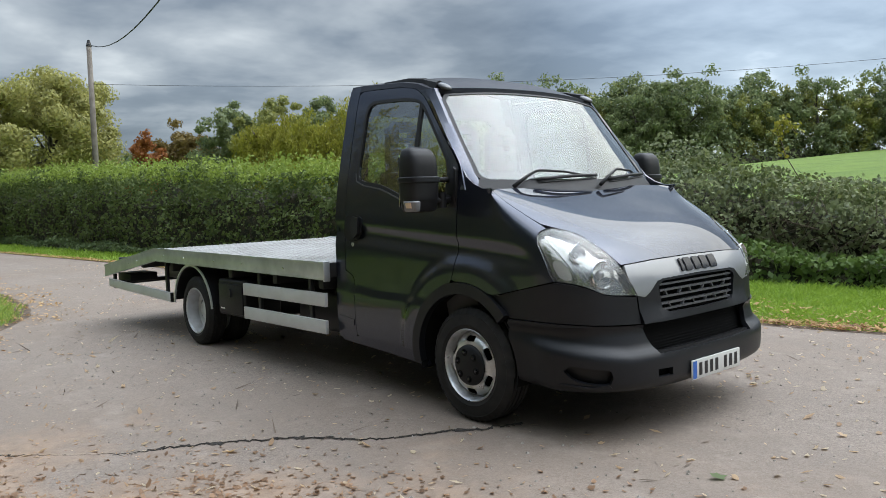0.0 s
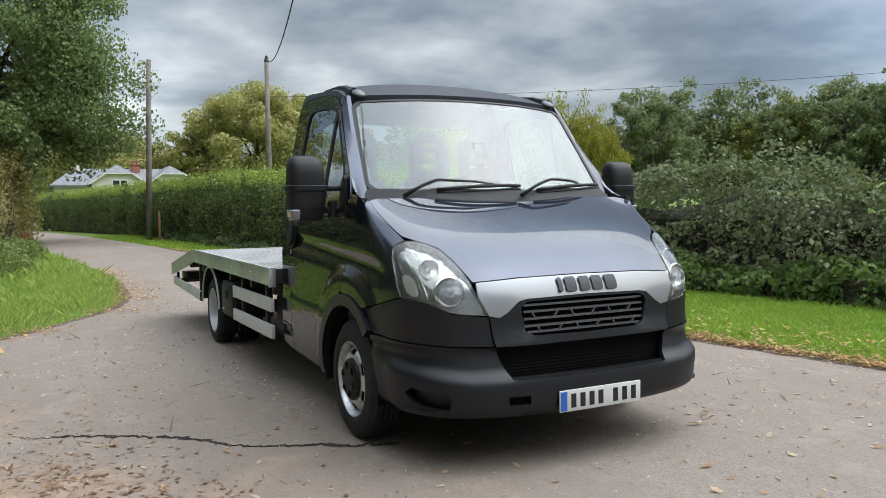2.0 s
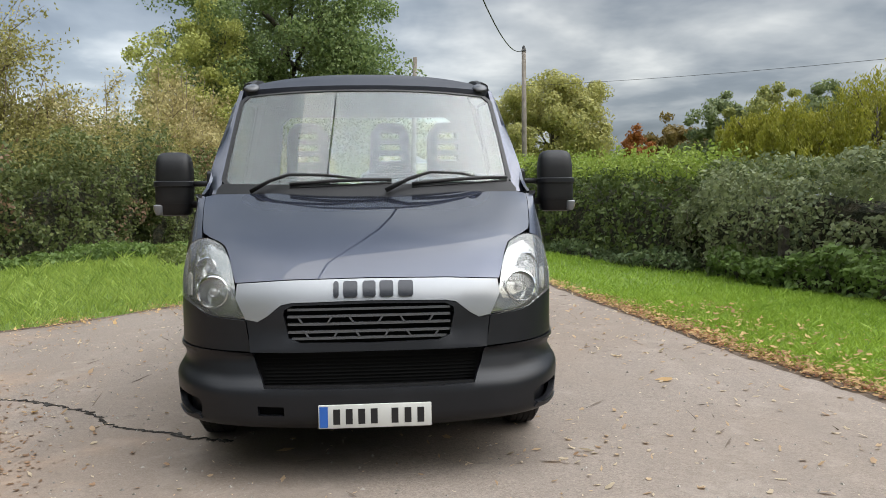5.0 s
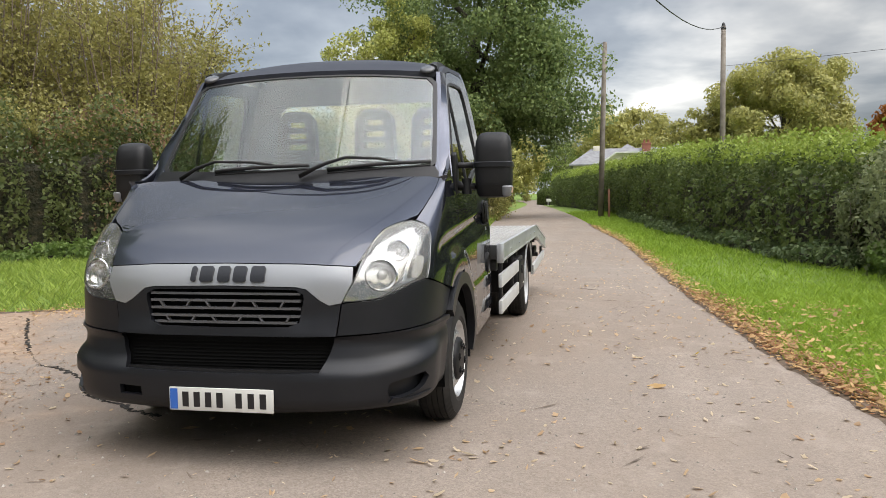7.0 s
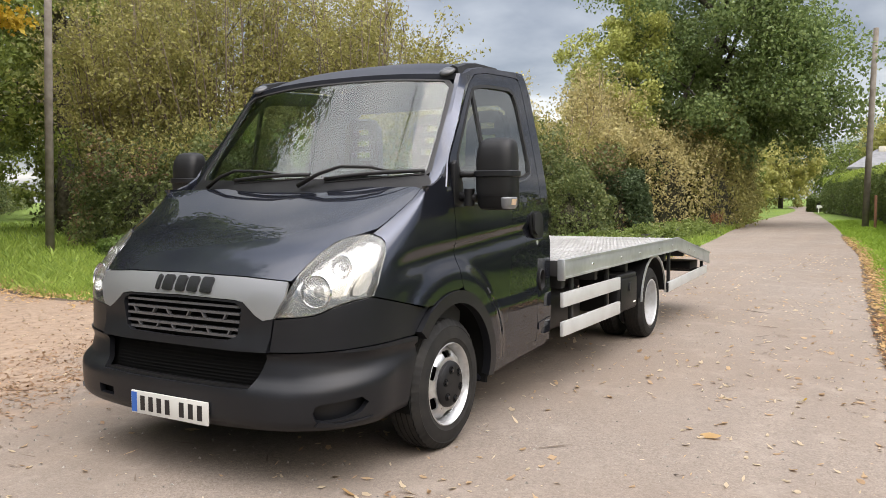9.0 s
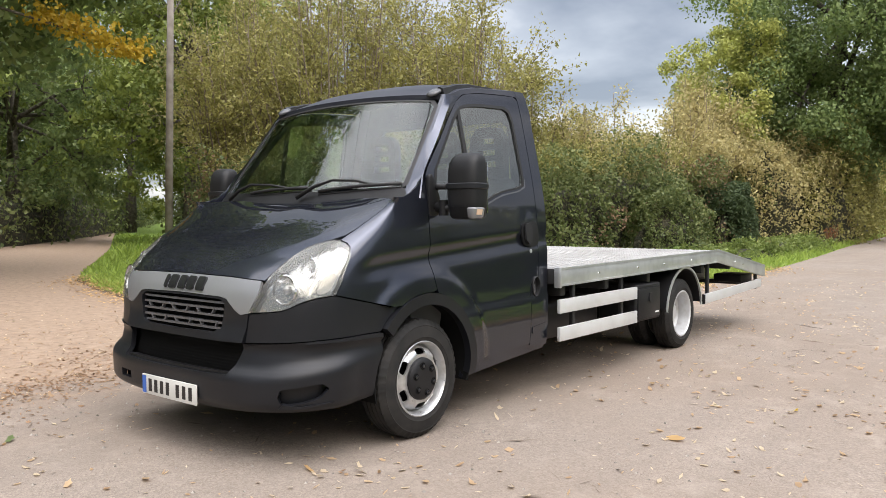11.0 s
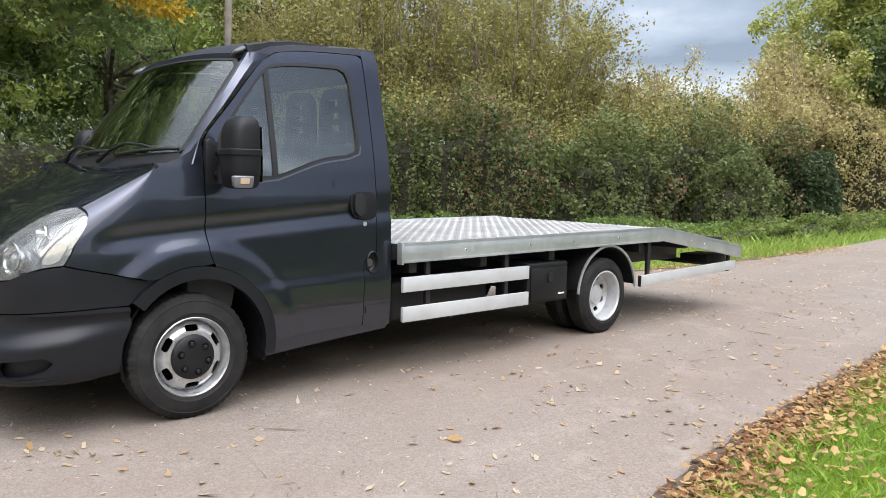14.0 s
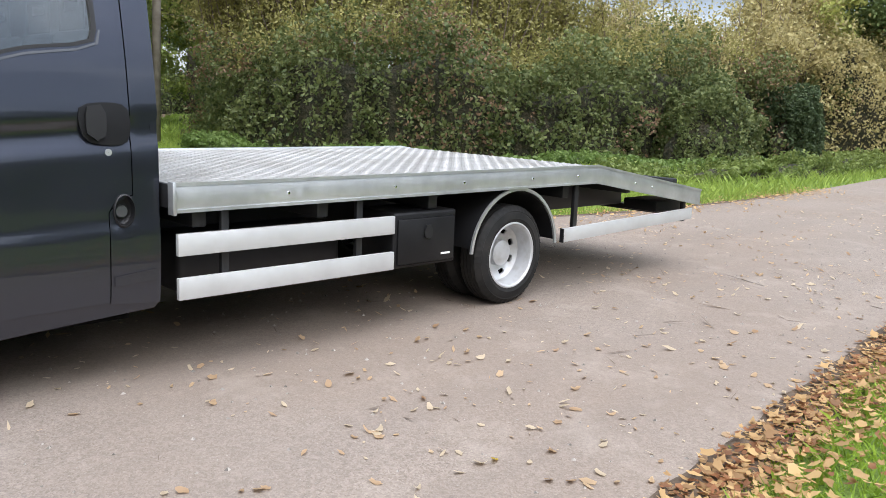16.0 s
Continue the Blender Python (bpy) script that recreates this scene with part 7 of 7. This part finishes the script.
ok = inside(ROAD, x, y)
crumbs("fallen_twigs", "short brown twigs and leaf stalks on the tarmac", x[ok], y[ok], 0.0055, M["twig"], 84, 9.0)

# bare soil along the tarmac's broken edge
def soil(name, pick, out):
    e = [p for p in ROAD if pick(p)]
    e = rounded(e, 0.12)
    bm, prev = bmesh.new(), None
    for i, p in enumerate(e):
        a, b = e[max(i - 1, 0)], e[min(i + 1, len(e) - 1)]
        d = np.array([b[0] - a[0], b[1] - a[1]])
        nn = np.array([-d[1], d[0]]) / max(np.linalg.norm(d), 1e-6) * out
        w0 = 0.02 + 0.05 * abs(noise.noise((p[0] * 2.3, p[1] * 2.3, 2))) + 0.05 * abs(noise.noise((p[0] * 9, p[1] * 9, 5)))
        w1 = 0.07 + 0.14 * abs(noise.noise((p[0] * 1.3, p[1] * 1.3, 8)))
        cur = [bm.verts.new(lay(p[0] + nn[0] * o, p[1] + nn[1] * o, h_)) for o, h_ in ((-w0, 0.0015), (-w0 * 0.4, 0.004), (0.03, 0.008), (w1, 0.002), (w1 + 0.1, -0.03))]
        if prev:
            for j in range(4):
                bm.faces.new((prev[j], prev[j + 1], cur[j + 1], cur[j]))
        prev = cur
    bmesh.ops.recalc_face_normals(bm, faces=bm.faces[:])
    tagged(part(name, bm, M["earth"], None), "crumbling brown soil along the tarmac edge", "soil", kind="structure")


soil("verge_soil", lambda p: p[1] > 0.8 and -26 < p[0] < 6, -1)
soil("verge_soil", lambda p: -14 < p[0] < -2.9 and -14 < p[1] < -1.0, -1)

# pale and dark stones lying on the tarmac
n = 4500
x, y = rng.uniform(-9, 4.5, n), rng.uniform(-6.5, 3.5, n)
ok = inside(ROAD, x, y)
x, y = x[ok], y[ok]
n = len(x)
s_ = np.minimum(0.0075 * np.exp(rng.normal(0, 0.45, n)), 0.014)
t = np.linspace(0, 2 * math.pi, 5, endpoint=False)
ring_xy = np.stack([np.cos(t), np.sin(t)], 1)[None] * s_[:, None, None] * rng.uniform(0.6, 1.2, (n, 5, 1))
gz_ = ground_z(x, y)
low_ = np.concatenate([ring_xy + np.stack([x, y], 1)[:, None], np.repeat((gz_ - 0.001)[:, None, None], 5, 1)], 2)
top_ = np.stack([x, y, gz_ + s_ * 0.7], 1)
tri_ = np.stack([low_, np.roll(low_, -1, 1), np.repeat(top_[:, None], 5, 1)], 2).reshape(-1, 3, 3)
tagged(mesh_object("loose_stones", quads_mesh("loose_stones", tri_), M["stone"]), "small pale loose stones on the tarmac", "stones", kind="stuff")

# the crack across the tarmac: a ragged dark gap with crumbled rims
CRACK = [(-3.3, -4.6), (-2.4, -3.9), (-1.69, -3.3), (-1.32, -2.95), (-1.07, -2.68), (-1.03, -2.52), (-0.81, -2.2), (-0.55, -1.88), (-0.22, -1.66), (-0.08, -1.49), (0.03, -1.24), (0.16, -1.06), (0.26, -0.8)]
rng = np.random.default_rng(70)
line = []
for a, b in zip(CRACK, CRACK[1:]):
    m_ = max(2, int(math.dist(a, b) / 0.018))
    for i in range(m_):
        f = i / m_
        line.append(np.array([a[0] + (b[0] - a[0]) * f, a[1] + (b[1] - a[1]) * f]) + rng.normal(0, 0.011, 2))
bm = bmesh.new()
prev = None
for i, p in enumerate(line):
    d = line[min(i + 1, len(line) - 1)] - line[max(i - 1, 0)]
    nn = np.array([-d[1], d[0]]) / np.linalg.norm(d)
    w = 0.0075 * (0.3 + abs(noise.noise((i * 0.11, 3, 1))) * 2.6) * rng.uniform(0.5, 1.5)
    cur = [bm.verts.new(lay(*(p + nn * o), h_)) for o, h_ in ((-w * 1.7, 0.0015), (-w, 0.006), (-w * 0.4, 0.003), (w * 0.4, 0.003), (w, 0.007), (w * 1.8, 0.0015))]
    if prev:
        for j in range(5):
            bm.faces.new((prev[j], prev[j + 1], cur[j + 1], cur[j]))
    prev = cur
bmesh.ops.recalc_face_normals(bm, faces=bm.faces[:])
part("crack", bm, M["crack"], road, "ragged dark crack in the tarmac")
